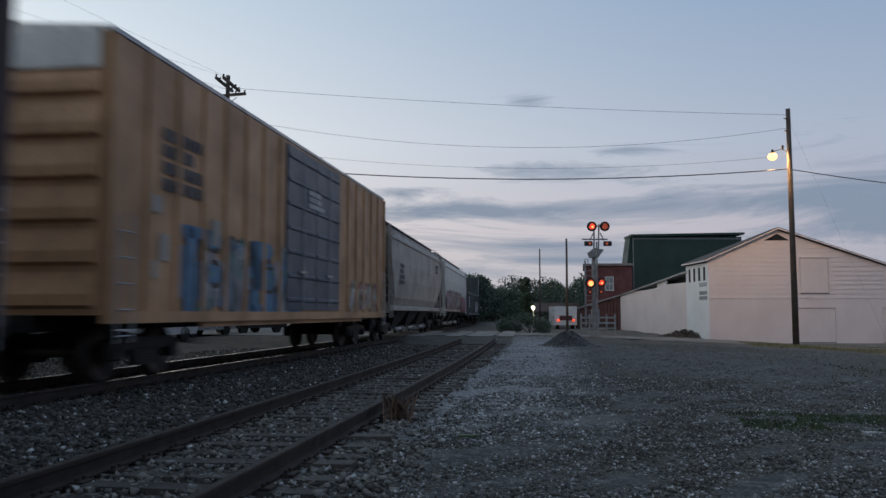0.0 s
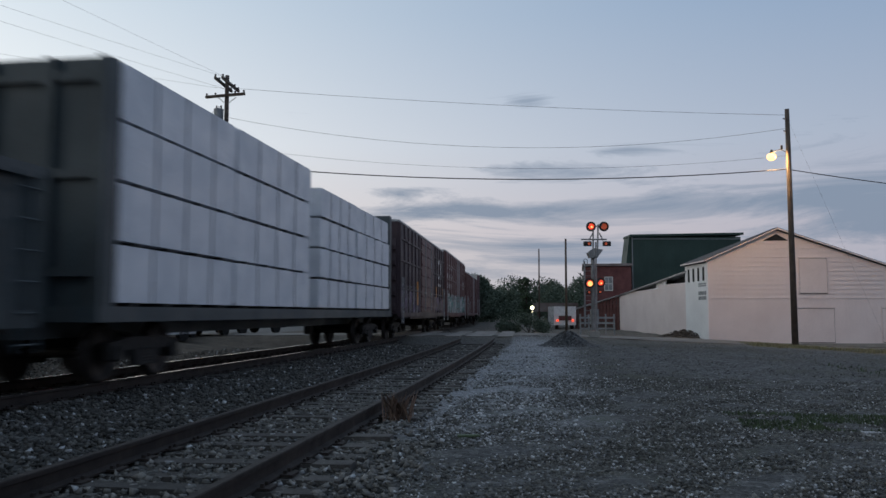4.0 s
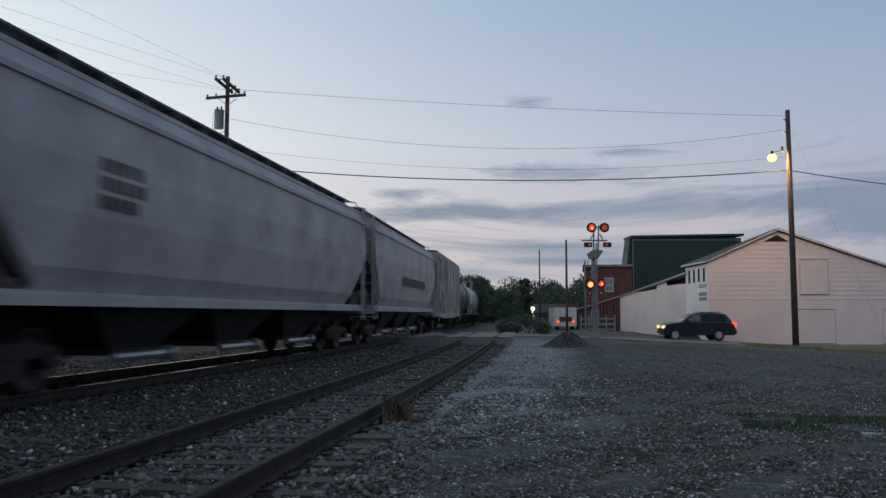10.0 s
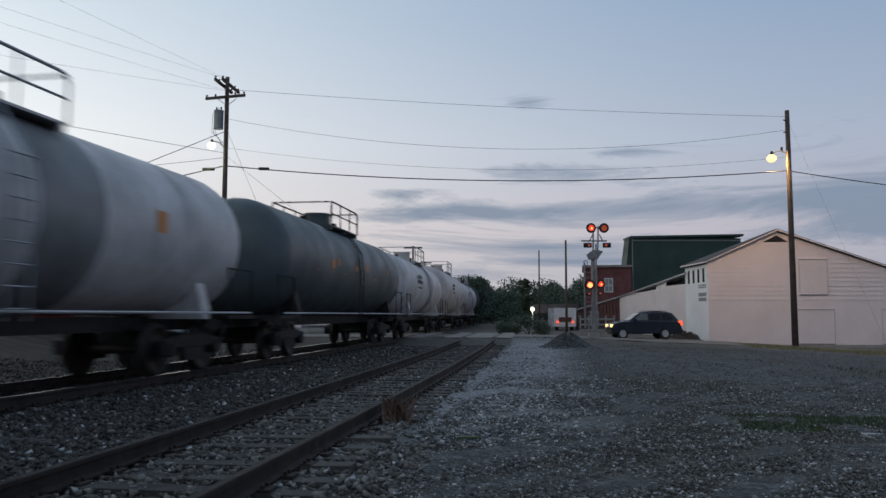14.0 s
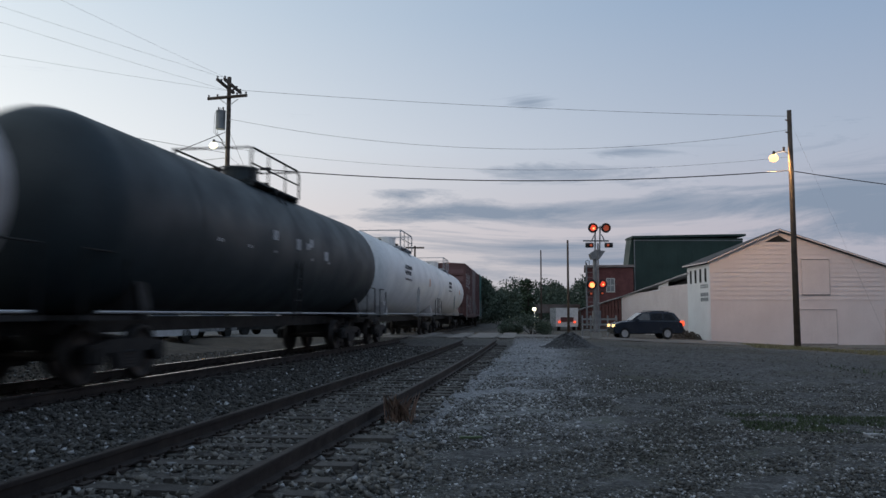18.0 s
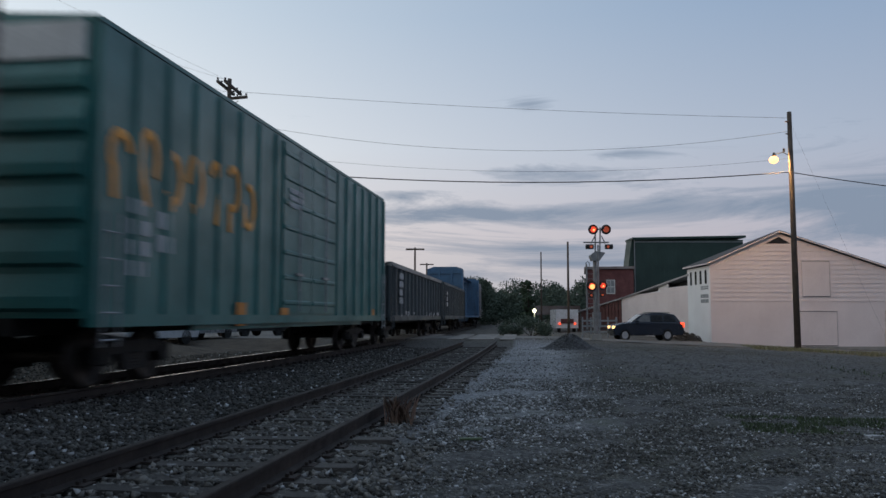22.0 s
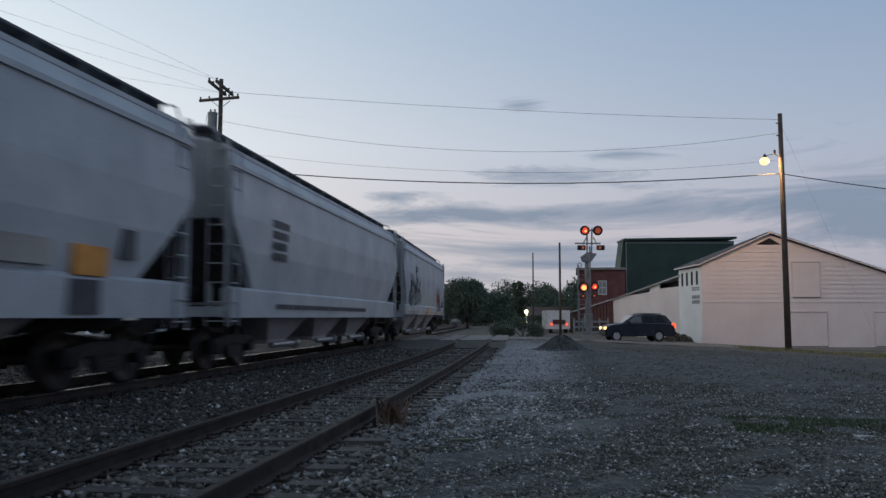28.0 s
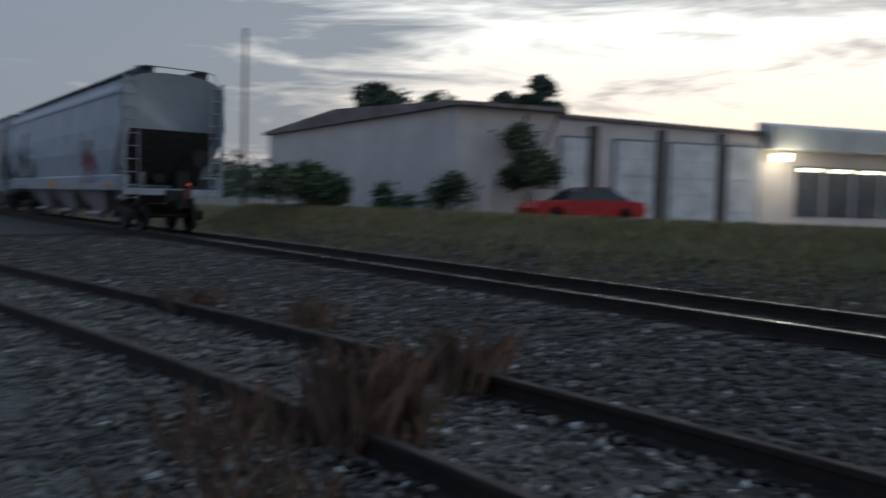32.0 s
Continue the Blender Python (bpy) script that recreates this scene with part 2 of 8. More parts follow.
M["panel"] = material("crossing_panel", (0.27, 0.245, 0.22), (0.19, 0.175, 0.16), rough=0.9, scale=1.2, bump=0.25)
M["concrete"] = material("concrete", (0.34, 0.32, 0.29), (0.25, 0.235, 0.215), rough=0.9, scale=1.2, bump=0.25)
M["pole_wood"] = material("creosote_pole", (0.10, 0.075, 0.06), (0.06, 0.045, 0.038), rough=0.9, scale=3, bump=0.4, streak=0.2)
M["wire"] = material("black_wire", (0.02, 0.02, 0.022), rough=0.6, bump=0)
M["insulator"] = material("brown_porcelain", (0.06, 0.045, 0.045), rough=0.25, bump=0)
M["transformer"] = material("grey_transformer", (0.25, 0.27, 0.29), rough=0.5, scale=3)
M["signal_silver"] = material("aluminium_paint", (0.27, 0.265, 0.27), rough=0.5, metal=0.3)
M["signal_black"] = material("signal_black", (0.012, 0.012, 0.013), rough=0.6)
M["lens_red_lit"] = material("lit_red_lens", (0.6, 0.05, 0.02), rough=0.3, emit=(1.0, 0.085, 0.04), power=0.85, bump=0)
M["lens_red_core"] = material("lit_red_core", (0.8, 0.3, 0.1), rough=0.3, emit=(1.0, 0.40, 0.13), power=1.9, bump=0)
M["lens_red_dim"] = material("dim_red_lens", (0.4, 0.08, 0.03), rough=0.3, emit=(1.0, 0.17, 0.08), power=0.22, bump=0)
M["lamp_sodium"] = material("sodium_bulb", (1, 0.8, 0.5), emit=(1.0, 0.50, 0.17), power=2.8, bump=0)
M["lamp_cool"] = material("mercury_bulb", (1, 1, 0.9), emit=(1.0, 0.97, 0.68), power=2.5, bump=0)
M["lamp_window"] = material("lit_tube", (1, 1, 0.9), emit=(1.0, 0.93, 0.7), power=3.0, bump=0)
M["headlight"] = material("headlight_glow", (1, 0.9, 0.6), emit=(1.0, 0.62, 0.22), power=1.8, bump=0)
M["taillight"] = material("taillight_glow", (0.6, 0.03, 0.02), emit=(1.0, 0.09, 0.03), power=1.7, bump=0)
M["suv_paint"] = material("dark_navy_car_paint", (0.010, 0.016, 0.030), rough=0.22, scale=1, bump=0, grime=0.2)
M["red_car"] = material("red_car_paint", (0.55, 0.03, 0.03), rough=0.3, bump=0)
M["white_car"] = material("white_car_paint", (0.7, 0.7, 0.72), rough=0.3, bump=0)
M["silver_car"] = material("silver_car_paint", (0.4, 0.41, 0.43), rough=0.3, metal=0.4, bump=0)
M["tyre"] = material("tyre_rubber", (0.018, 0.018, 0.018), rough=0.85)
M["hub"] = material("alloy_hub", (0.5, 0.5, 0.52), rough=0.35, metal=0.8, bump=0)
M["car_glass"] = material("car_glass", (0.03, 0.035, 0.04), rough=0.06, bump=0)
M["window_glass"] = material("window_glass", (0.10, 0.11, 0.12), rough=0.08, bump=0)
M["window_frame"] = material("white_window_frame", (0.65, 0.65, 0.63), rough=0.6)
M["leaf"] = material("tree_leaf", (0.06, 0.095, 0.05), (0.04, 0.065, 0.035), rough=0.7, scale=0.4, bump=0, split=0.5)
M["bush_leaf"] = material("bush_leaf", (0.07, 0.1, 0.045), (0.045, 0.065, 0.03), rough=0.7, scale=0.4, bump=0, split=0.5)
# paler and greyer than the near leaf: distance haze is put into the colour
M["far_leaf"] = material("haze_tinted_leaf", (0.082, 0.112, 0.08), (0.06, 0.085, 0.06), rough=0.8, scale=0.2, bump=0, split=0.12)
M["suv_glass"] = material("tinted_glass", (0.008, 0.011, 0.016), rough=0.3, bump=0, spec=0.2)
M["bark"] = material("bark", (0.07, 0.055, 0.045), rough=0.95, bump=0.6)
M["grass"] = material("bank_grass", (0.24, 0.215, 0.1), (0.30, 0.25, 0.15), rough=0.9, scale=0.7, bump=0, split=0.5)
M["dry_weed"] = material("dry_weed", (0.33, 0.2, 0.15), (0.22, 0.15, 0.11), rough=0.9, bump=0, split=0.4)
M["garage_wall"] = material("pale_garage_wall", (0.72, 0.64, 0.60), (0.6, 0.535, 0.51), rough=0.8, scale=0.6, bump=0.1, streak=0.12)
M["garage_door"] = material("white_garage_door", (0.76, 0.75, 0.75), rough=0.6, scale=1.0, bump=0.05)
M["shop_wall"] = material("brown_shop_wall", (0.12, 0.1, 0.085), rough=0.85)
M["flag_red"] = material("flag_red", (0.5, 0.05, 0.05), rough=0.8)
M["flag_white"] = material("flag_white", (0.7, 0.7, 0.7), rough=0.8)
M["flag_blue"] = material("flag_blue", (0.05, 0.08, 0.25), rough=0.8)


# ---- mesh helpers ----
def box(bm, x0, x1, y0, y1, z0, z1):
    v = [bm.verts.new(p) for p in ((x0, y0, z0), (x1, y0, z0), (x1, y1, z0), (x0, y1, z0), (x0, y0, z1), (x1, y0, z1), (x1, y1, z1), (x0, y1, z1))]
    for f in ((3, 2, 1, 0), (4, 5, 6, 7), (0, 1, 5, 4), (1, 2, 6, 5), (2, 3, 7, 6), (3, 0, 4, 7)):
        bm.faces.new([v[i] for i in f])


def tube(bm, a, b, r, seg=8, r2=None):
    a, b = Vector(a), Vector(b)
    q = (b - a).to_track_quat("Z", "Y")
    r2 = r if r2 is None else r2
    lo = [bm.verts.new(a + q @ Vector((r * math.cos(k * math.tau / seg), r * math.sin(k * math.tau / seg), 0))) for k in range(seg)]
    hi = [bm.verts.new(b + q @ Vector((r2 * math.cos(k * math.tau / seg), r2 * math.sin(k * math.tau / seg), 0))) for k in range(seg)]
    for k in range(seg):
        bm.faces.new((lo[k], lo[(k + 1) % seg], hi[(k + 1) % seg], hi[k]))
    bm.faces.new(lo[::-1])
    bm.faces.new(hi)


def pipe(bm, pts, r, seg=6):
    """One bent round bar through the points."""
    pts = [Vector(p) for p in pts]
    rings, q = [], None
    for i, p in enumerate(pts):
        d = (pts[min(i + 1, len(pts) - 1)] - pts[max(i - 1, 0)]).normalized()
        u = d.cross(Vector((0.31, 0.17, 0.93)))
        if u.length < 0.2:
            u = d.cross(Vector((0.9, 0.3, 0.1)))
        u.normalize()
        w = d.cross(u)
        rings.append([p + (u * math.cos(k * math.tau / seg) + w * math.sin(k * math.tau / seg)) * r for k in range(seg)])
    vs = [[bm.verts.new(p) for p in ring] for ring in rings]
    for a, b in zip(vs, vs[1:]):
        for i in range(seg):
            bm.faces.new((a[i], a[(i + 1) % seg], b[(i + 1) % seg], b[i]))
    bm.faces.new(vs[0][::-1])
    bm.faces.new(vs[-1])


def extrude(bm, profile, axis, a, b):
    """A closed outline (two coordinates) swept along an axis from a to b."""
    def at(p, s):
        return {"x": (s, p[0], p[1]), "y": (p[0], s, p[1]), "z": (p[0], p[1], s)}[axis]
    lo = [bm.verts.new(at(p, a)) for p in profile]
    hi = [bm.verts.new(at(p, b)) for p in profile]
    for k in range(len(profile)):
        j = (k + 1) % len(profile)
        bm.faces.new((lo[k], lo[j], hi[j], hi[k]))
    bm.faces.new(lo[::-1])
    bm.faces.new(hi)


def loft(bm, rings, caps=True):
    """Rings of points with the same count, joined one to the next."""
    vs = [[bm.verts.new(p) for p in ring] for ring in rings]
    k = len(vs[0])
    for a, b in zip(vs, vs[1:]):
        for i in range(k):
            j = (i + 1) % k
            bm.faces.new((a[i], a[j], b[j], b[i]))
    if caps:
        bm.faces.new(vs[0][::-1])
        bm.faces.new(vs[-1])


def mesh_of(name, bm, mat, smooth=False):
    bmesh.ops.recalc_face_normals(bm, faces=bm.faces)
    me = bpy.data.meshes.new(name)
    bm.to_mesh(me)
    bm.free()
    me.materials.append(mat)
    if smooth:
        me.polygons.foreach_set("use_smooth", [True] * len(me.polygons))
    return me


def part(name, bm, mat, parent, label="", smooth=False):
    ob = new(name, mesh_of(name, bm, mat, smooth))
    ob.parent = parent
    if label:
        ob["label"] = label
    return ob


def shared(name, me, parent, m=None, label=""):
    ob = new(name, me)
    ob.parent = parent
    if m is not None:
        ob.matrix_local = m
    if label:
        ob["label"] = label
    return ob


def thing(name, label, category, m=None, group="", kind=""):
    ob = new(name)
    ob.empty_display_size = 0.3
    if m is not None:
        ob.matrix_world = m
    return tagged(ob, label, category, group, kind)


def solid(name, bm, mat, label, category, m=None, group="", kind="", smooth=False):
    ob = new(name, mesh_of(name, bm, mat, smooth))
    if m is not None:
        ob.matrix_world = m
    return tagged(ob, label, category, group, kind)


def from_arrays(name, verts, faces, mat):
    me = bpy.data.meshes.new(name)
    nv, nf, k = len(verts), len(faces), faces.shape[1]
    me.vertices.add(nv)
    me.vertices.foreach_set("co", verts.astype(np.float32).ravel())
    me.loops.add(nf * k)
    me.loops.foreach_set("vertex_index", faces.astype(np.int32).ravel())
    me.polygons.add(nf)
    me.polygons.foreach_set("loop_start", np.arange(0, nf * k, k, dtype=np.int32))
    me.update(calc_edges=True)
    me.materials.append(mat)
    return me


def scatter(name, places, sizes, mat, rng, flat=0.7, label="", category="", parent=None):
    """Many rough little stones in one mesh: a squashed octahedron each, turned and dented at random."""
    base = np.array([(1, 0, 0), (-1, 0, 0), (0, 1, 0), (0, -1, 0), (0, 0, 1), (0, 0, -1)], float)
    tri = np.array([(0, 2, 4), (2, 1, 4), (1, 3, 4), (3, 0, 4), (2, 0, 5), (1, 2, 5), (3, 1, 5), (0, 3, 5)])
    n = len(places)
    v = base[None] * rng.uniform(0.5, 1.35, (n, 6, 1)) + rng.normal(0, 0.3, (n, 6, 3))
    q = rng.normal(size=(n, 4))
    q /= np.linalg.norm(q, axis=1, keepdims=True)
    w, x, y, z = q.T
    R = np.stack([1 - 2 * (y * y + z * z), 2 * (x * y - w * z), 2 * (x * z + w * y), 2 * (x * y + w * z), 1 - 2 * (x * x + z * z), 2 * (y * z - w * x),
                  2 * (x * z - w * y), 2 * (y * z + w * x), 1 - 2 * (x * x + y * y)], -1).reshape(n, 3, 3)
    v = np.einsum("nij,nkj->nki", R, v) * sizes[:, None, None]
    v[:, :, 2] *= flat
    v += places[:, None, :]
    f = (tri[None] + 6 * np.arange(n)[:, None, None]).reshape(-1, 3)
    ob = new(name, from_arrays(name, v.reshape(-1, 3), f, mat))
    ob.parent = parent
    return tagged(ob, label, category, kind="stuff")

# ---- the lines of the two tracks ----
GAUGE = 1.505


def main_x(y):
    """Centre of the main line: straight past the camera, then bending away to the left."""
    a = min(y, 43.0)
    x = -8.2255 + 0.0256 * a - 0.0009 * max(0.0, a - 5) ** 2
    x -= 0.0428 * max(0.0, y - 43) + 0.0012 * max(0.0, y - 80) ** 2
    return x + (0.0002 * y * y if y < 0 else 0.0)


def side_x(y):
    """Centre of the siding beside the gravel lot."""
    if y < 0:
        return -3.056 + 0.0085 * min(-y, 8.0) ** 2 + 0.136 * max(0.0, -y - 8.0)
    return -3.056 - 0.00276 * y - 0.0005 * y * y


def track_points(fx, y0, y1, step):
    out, y = [], y0
    while y <= y1 + 1e-6:
        a = math.atan2(-(fx(y + 0.1) - fx(y - 0.1)), 0.2)
        out.append((fx(y), y, a))
        y += step * math.cos(a)
    return out


def smooth01(a, b, v):
    t = min(1.0, max(0.0, (v - a) / (b - a)))
    return t * t * (3 - 2 * t)


AX, AY = -0.1433, 0.9897      # along the first view
RX, RY = 0.9897, 0.1433       # across it


def spot(depth, side):
    """Plan place from a depth along the first view and a distance to its right."""
    depth *= 0.954
    return depth * AX + side * RX, depth * AY + side * RY


def ground_z(x, y):
    dm = x - main_x(max(-80.0, min(90.0, y)))
    ds = x - side_x(max(-80.0, min(60.0, y)))
    z = -0.26 - 0.028 * (smooth01(1.9, 1.3, abs(ds)))
    z += 0.05 * smooth01(2.6, 1.5, abs(dm))
    # behind, earth has washed over the siding's ties
    z += 0.045 * smooth01(1.9, 1.3, abs(ds)) * smooth01(-0.5, -3.0, y)
    if ds > 1.6:
        z -= 0.006 * min(14.0, ds - 1.6) + 0.022 * min(20.0, max(0.0, ds - 17.0))
        z -= 0.0035 * min(11.0, max(0.0, ds - 7.0)) ** 2 * smooth01(16.0, 36.0, x * AX + y * AY)
    if dm < -1.6:
        bank = 1 - smooth01(26.0, 38.0, y)
        soft = smooth01(14.0, 24.0, y)
        z += -0.2 * smooth01(-1.6, -2.4, dm) * (1 - smooth01(36.0, 40.0, y))
        z += 1.12 * smooth01(-2.7 - soft, -6.4 - 4.0 * soft, dm) * bank
        z -= 0.2 * smooth01(-7.8, -11.5, dm) * bank
    u = x * AX + y * AY
    w = x * RX + y * RY
    # the street rises to the level of the rails where it crosses them
    cross = smooth01(36.0, 39.0, u) * (1 - smooth01(46.0, 51.0, u)) * smooth01(-24.0, -16.0, w) * (1 - smooth01(4.0, 12.0, w))
    z = z * (1 - cross) + cross * (-0.035)
    r = math.hypot(x, y)
    if r > 90:
        z += 9.0 * smooth01(90, 700, r)
    return z


def build_ground():
    def axis(fine, step, far):
        a = list(np.arange(-fine, fine + 0.01, step))
        g, s = fine, step
        ext = []
        while g < far:
            s *= 1.22
            g += s
            ext.append(g)
        return np.array([-e for e in ext[::-1]] + a + ext)
    xs, ys = axis(26.0, 0.5, 2600.0), axis(58.0, 0.6, 2600.0)
    rng = np.random.default_rng(3)
    V = np.array([(x, y, ground_z(x, y) + (0.0 if abs(x) > 26 else 0.018 * rng.normal())) for y in ys for x in xs])
    nx, ny = len(xs), len(ys)
    i = (np.arange(ny - 1)[:, None] * nx + np.arange(nx - 1)[None]).ravel()
    F = np.stack([i, i + 1, i + 1 + nx, i + nx], -1)
    mat = bpy.data.materials.new("ground")
    mat.use_nodes = True
    n, m, mix, ramp, link = nodes_of(mat.node_tree)
    co = n("ShaderNodeTexCoord")
    sep = n("ShaderNodeSeparateXYZ")
    link(co.outputs["Object"], sep.inputs[0])
    x, y, z = sep.outputs

    def noise_(scale, detail=5.0, rough=0.6):
        t = n("ShaderNodeTexNoise", Scale=scale, Detail=detail, Roughness=rough)
        link(co.outputs["Object"], t.inputs["Vector"])
        return t.outputs[0]
    wide, mid, fine = noise_(0.16), noise_(1.3), noise_(26.0, 3.0)
    chip = n("ShaderNodeTexVoronoi", Scale=22.0)
    link(co.outputs["Object"], chip.inputs["Vector"])
    cobble = n("ShaderNodeTexVoronoi", Scale=9.0)
    link(co.outputs["Object"], cobble.inputs["Vector"])
    lump = m("MULTIPLY_ADD", m("ADD", chip.outputs["Color"], cobble.outputs["Color"]), 0.5, 0.0)
    stone = mix(ramp(lump, [(0.15, 0.0), (0.5, 0.35), (0.9, 1.0)]), (0.034, 0.034, 0.034), (0.215, 0.213, 0.215))
    stone = mix(ramp(wide, [(0.40, 0.0), (0.62, 0.6)]), stone, mix(ramp(mid, [(0.4, 0.0), (0.6, 1.0)]), (0.06, 0.056, 0.05), (0.11, 0.105, 0.096)))
    pale = m("MULTIPLY", m("MULTIPLY", m("SUBTRACT", m("ADD", -1.5, m("MULTIPLY_ADD", wide, 3.2, m("MULTIPLY", mid, 1.2))), x), 1.1, clamp=True), m("MULTIPLY", m("SUBTRACT", m("MULTIPLY_ADD", mid, 4.0, y), 10.0), 0.28, clamp=True))
    stone = mix(m("MULTIPLY", pale, 0.75), stone, mix(ramp(chip.outputs["Color"], [(0.0, 0.0), (1.0, 1.0)]), (0.15, 0.152, 0.16), (0.45, 0.455, 0.475)))
    weed = ramp(m("MULTIPLY", wide, mid), [(0.27, 0.0), (0.36, 0.6)])
    stone = mix(weed, stone, (0.055, 0.06, 0.035))
    dark = mix(ramp(chip.outputs["Color"], [(0.0, 0.0), (1.0, 1.0)]), (0.05, 0.048, 0.045), (0.15, 0.143, 0.134))
    bed = m("MULTIPLY", m("SUBTRACT", m("MULTIPLY_ADD", mid, 0.5, m("MULTIPLY_ADD", y, -0.012, -1.95)), x), 5.0, clamp=True)
    soil = mix(bed, stone, dark)
    beyond = m("MULTIPLY", m("SUBTRACT", y, 37.0), 0.25, clamp=True)
    soil = mix(beyond, soil, mix(ramp(mid, [(0.35, 0.0), (0.65, 1.0)]), (0.10, 0.09, 0.078), (0.17, 0.152, 0.132)))
    earth = m("MULTIPLY", m("SUBTRACT", m("ADD", -11.6, m("MULTIPLY", mid, 1.2)), x), 1.5, clamp=True)
    soil = mix(earth, soil, mix(ramp(mid, [(0.35, 0.0), (0.65, 1.0)]), (0.07, 0.058, 0.048), (0.115, 0.094, 0.075)))
    turf = mix(ramp(mid, [(0.35, 0.0), (0.65, 1.0)]), (0.10, 0.105, 0.05), (0.14, 0.12, 0.07))
    grass_w = m("MULTIPLY", m("SUBTRACT", m("ADD", -13.4, m("MULTIPLY", mid, 2.2)), x), 1.2, clamp=True)
    lot = m("MULTIPLY", m("SUBTRACT", -17.5, m("ADD", x, m("MULTIPLY", wide, 3.0))), 0.8, clamp=True)
    pave = mix(ramp(mid, [(0.3, 0.0), (0.7, 1.0)]), (0.13, 0.125, 0.118), (0.18, 0.17, 0.16))
    fade = m("MULTIPLY", m("SUBTRACT", 12.0, y), 0.3, clamp=True)
    c = mix(grass_w, soil, mix(lot, mix(fade, soil, turf), pave))
    c = mix(0.6, c, ramp(fine, [(0.3, 0.55), (0.7, 1.35)]), "MULTIPLY")
    p = n("ShaderNodeBsdfPrincipled", Roughness=0.95)
    p.inputs["Specular IOR Level"].default_value = 0.2
    link(c, p.inputs["Base Color"])
    b = n("ShaderNodeBump", Strength=0.9, Distance=0.035)
    link(m("ADD", fine, m("MULTIPLY", chip.outputs["Distance"], 0.8)), b.inputs["Height"])
    link(b.outputs[0], p.inputs["Normal"])
    link(p.outputs[0], n("ShaderNodeOutputMaterial").inputs[0])
    ob = new("ground", from_arrays("ground", V, F, mat))
    ob.data.polygons.foreach_set("use_smooth", [True] * len(F))
    tagged(ob, "dusk grey gravel lot with ballast and a grassy bank", "ground", kind="structure")


build_ground()

RAIL = [(-0.07, -0.165), (0.07, -0.165), (0.07, -0.15), (0.012, -0.13), (0.012, -0.045), (0.036, -0.035), (0.036, -0.004), (0.03, 0.0),
        (-0.03, 0.0), (-0.036, -0.004), (-0.036, -0.035), (-0.012, -0.045), (-0.012, -0.13), (-0.07, -0.15)]


def rail_along(name, fx, off, y0, y1, mat, head, parent, dz):
    bm, bh = bmesh.new(), bmesh.new()
    pts = track_points(fx, y0, y1, 1.5)
    loft(bm, [[(x + (off + u) * math.cos(a), y + (off + u) * math.sin(a), w + dz) for u, w in RAIL] for x, y, a in pts])
    top = [(-0.031, -0.006), (0.031, -0.006), (0.031, 0.003), (-0.031, 0.003)]
    loft(bh, [[(x + (off + u) * math.cos(a), y + (off + u) * math.sin(a), w + dz) for u, w in top] for x, y, a in pts])
    r = part(name, bm, mat, parent)
    part("rail_head", bh, head, r, "worn running surface")


TIE = bmesh.new()
box(TIE, -1.3, 1.3, -0.11, 0.11, -0.34, -0.165)
bmesh.ops.bevel(TIE, geom=TIE.edges[:], offset=0.012, segments=1)
TIE = mesh_of("tie", TIE, M["tie"])
PLATE = bmesh.new()
for sx in (-GAUGE / 2, GAUGE / 2):
    box(PLATE, sx - 0.17, sx + 0.17, -0.09, 0.09, -0.168, -0.148)
    for ox, oy in ((-0.1, 0.05), (0.1, -0.05), (0.1, 0.05), (-0.1, -0.05)):
        box(PLATE, sx + ox - 0.014, sx + ox + 0.014, oy - 0.014, oy + 0.014, -0.15, -0.12)
PLATE = mesh_of("tie_plate", PLATE, M["rust_steel"])


def build_track(name, fx, y0, y1, mat, head, label, tie_range, proud):
    root = thing(name, label, "railway track", kind="structure")
    for off in (-GAUGE / 2, GAUGE / 2):
        rail_along("rail", fx, off, y0, y1, mat, head, root, proud)
    rng = random.Random(5)
    for x, y, a in track_points(fx, *tie_range, 0.53):
        m = pose(x + rng.uniform(-0.05, 0.05), y + rng.uniform(-0.03, 0.03), proud + rng.uniform(-0.022, 0.008), 0, rng.uniform(-0.8, 0.8), math.degrees(a) + rng.uniform(-2.2, 2.2))
        t = shared("tie", TIE, root, m)
        shared("tie_plate", PLATE, root, pose(x, y, proud, 0, 0, math.degrees(a)))
    return root


build_track("siding_track", side_x, -40, 39.5, M["rust_steel"], M["rail_dull"], "rusty siding track on weathered half-buried ties", (-14, 38), -0.073)
build_track("main_track", main_x, -110, 140, M["rust_steel"], M["rail_head"], "main line track with shiny worn rails", (-24, 38), 0.0)


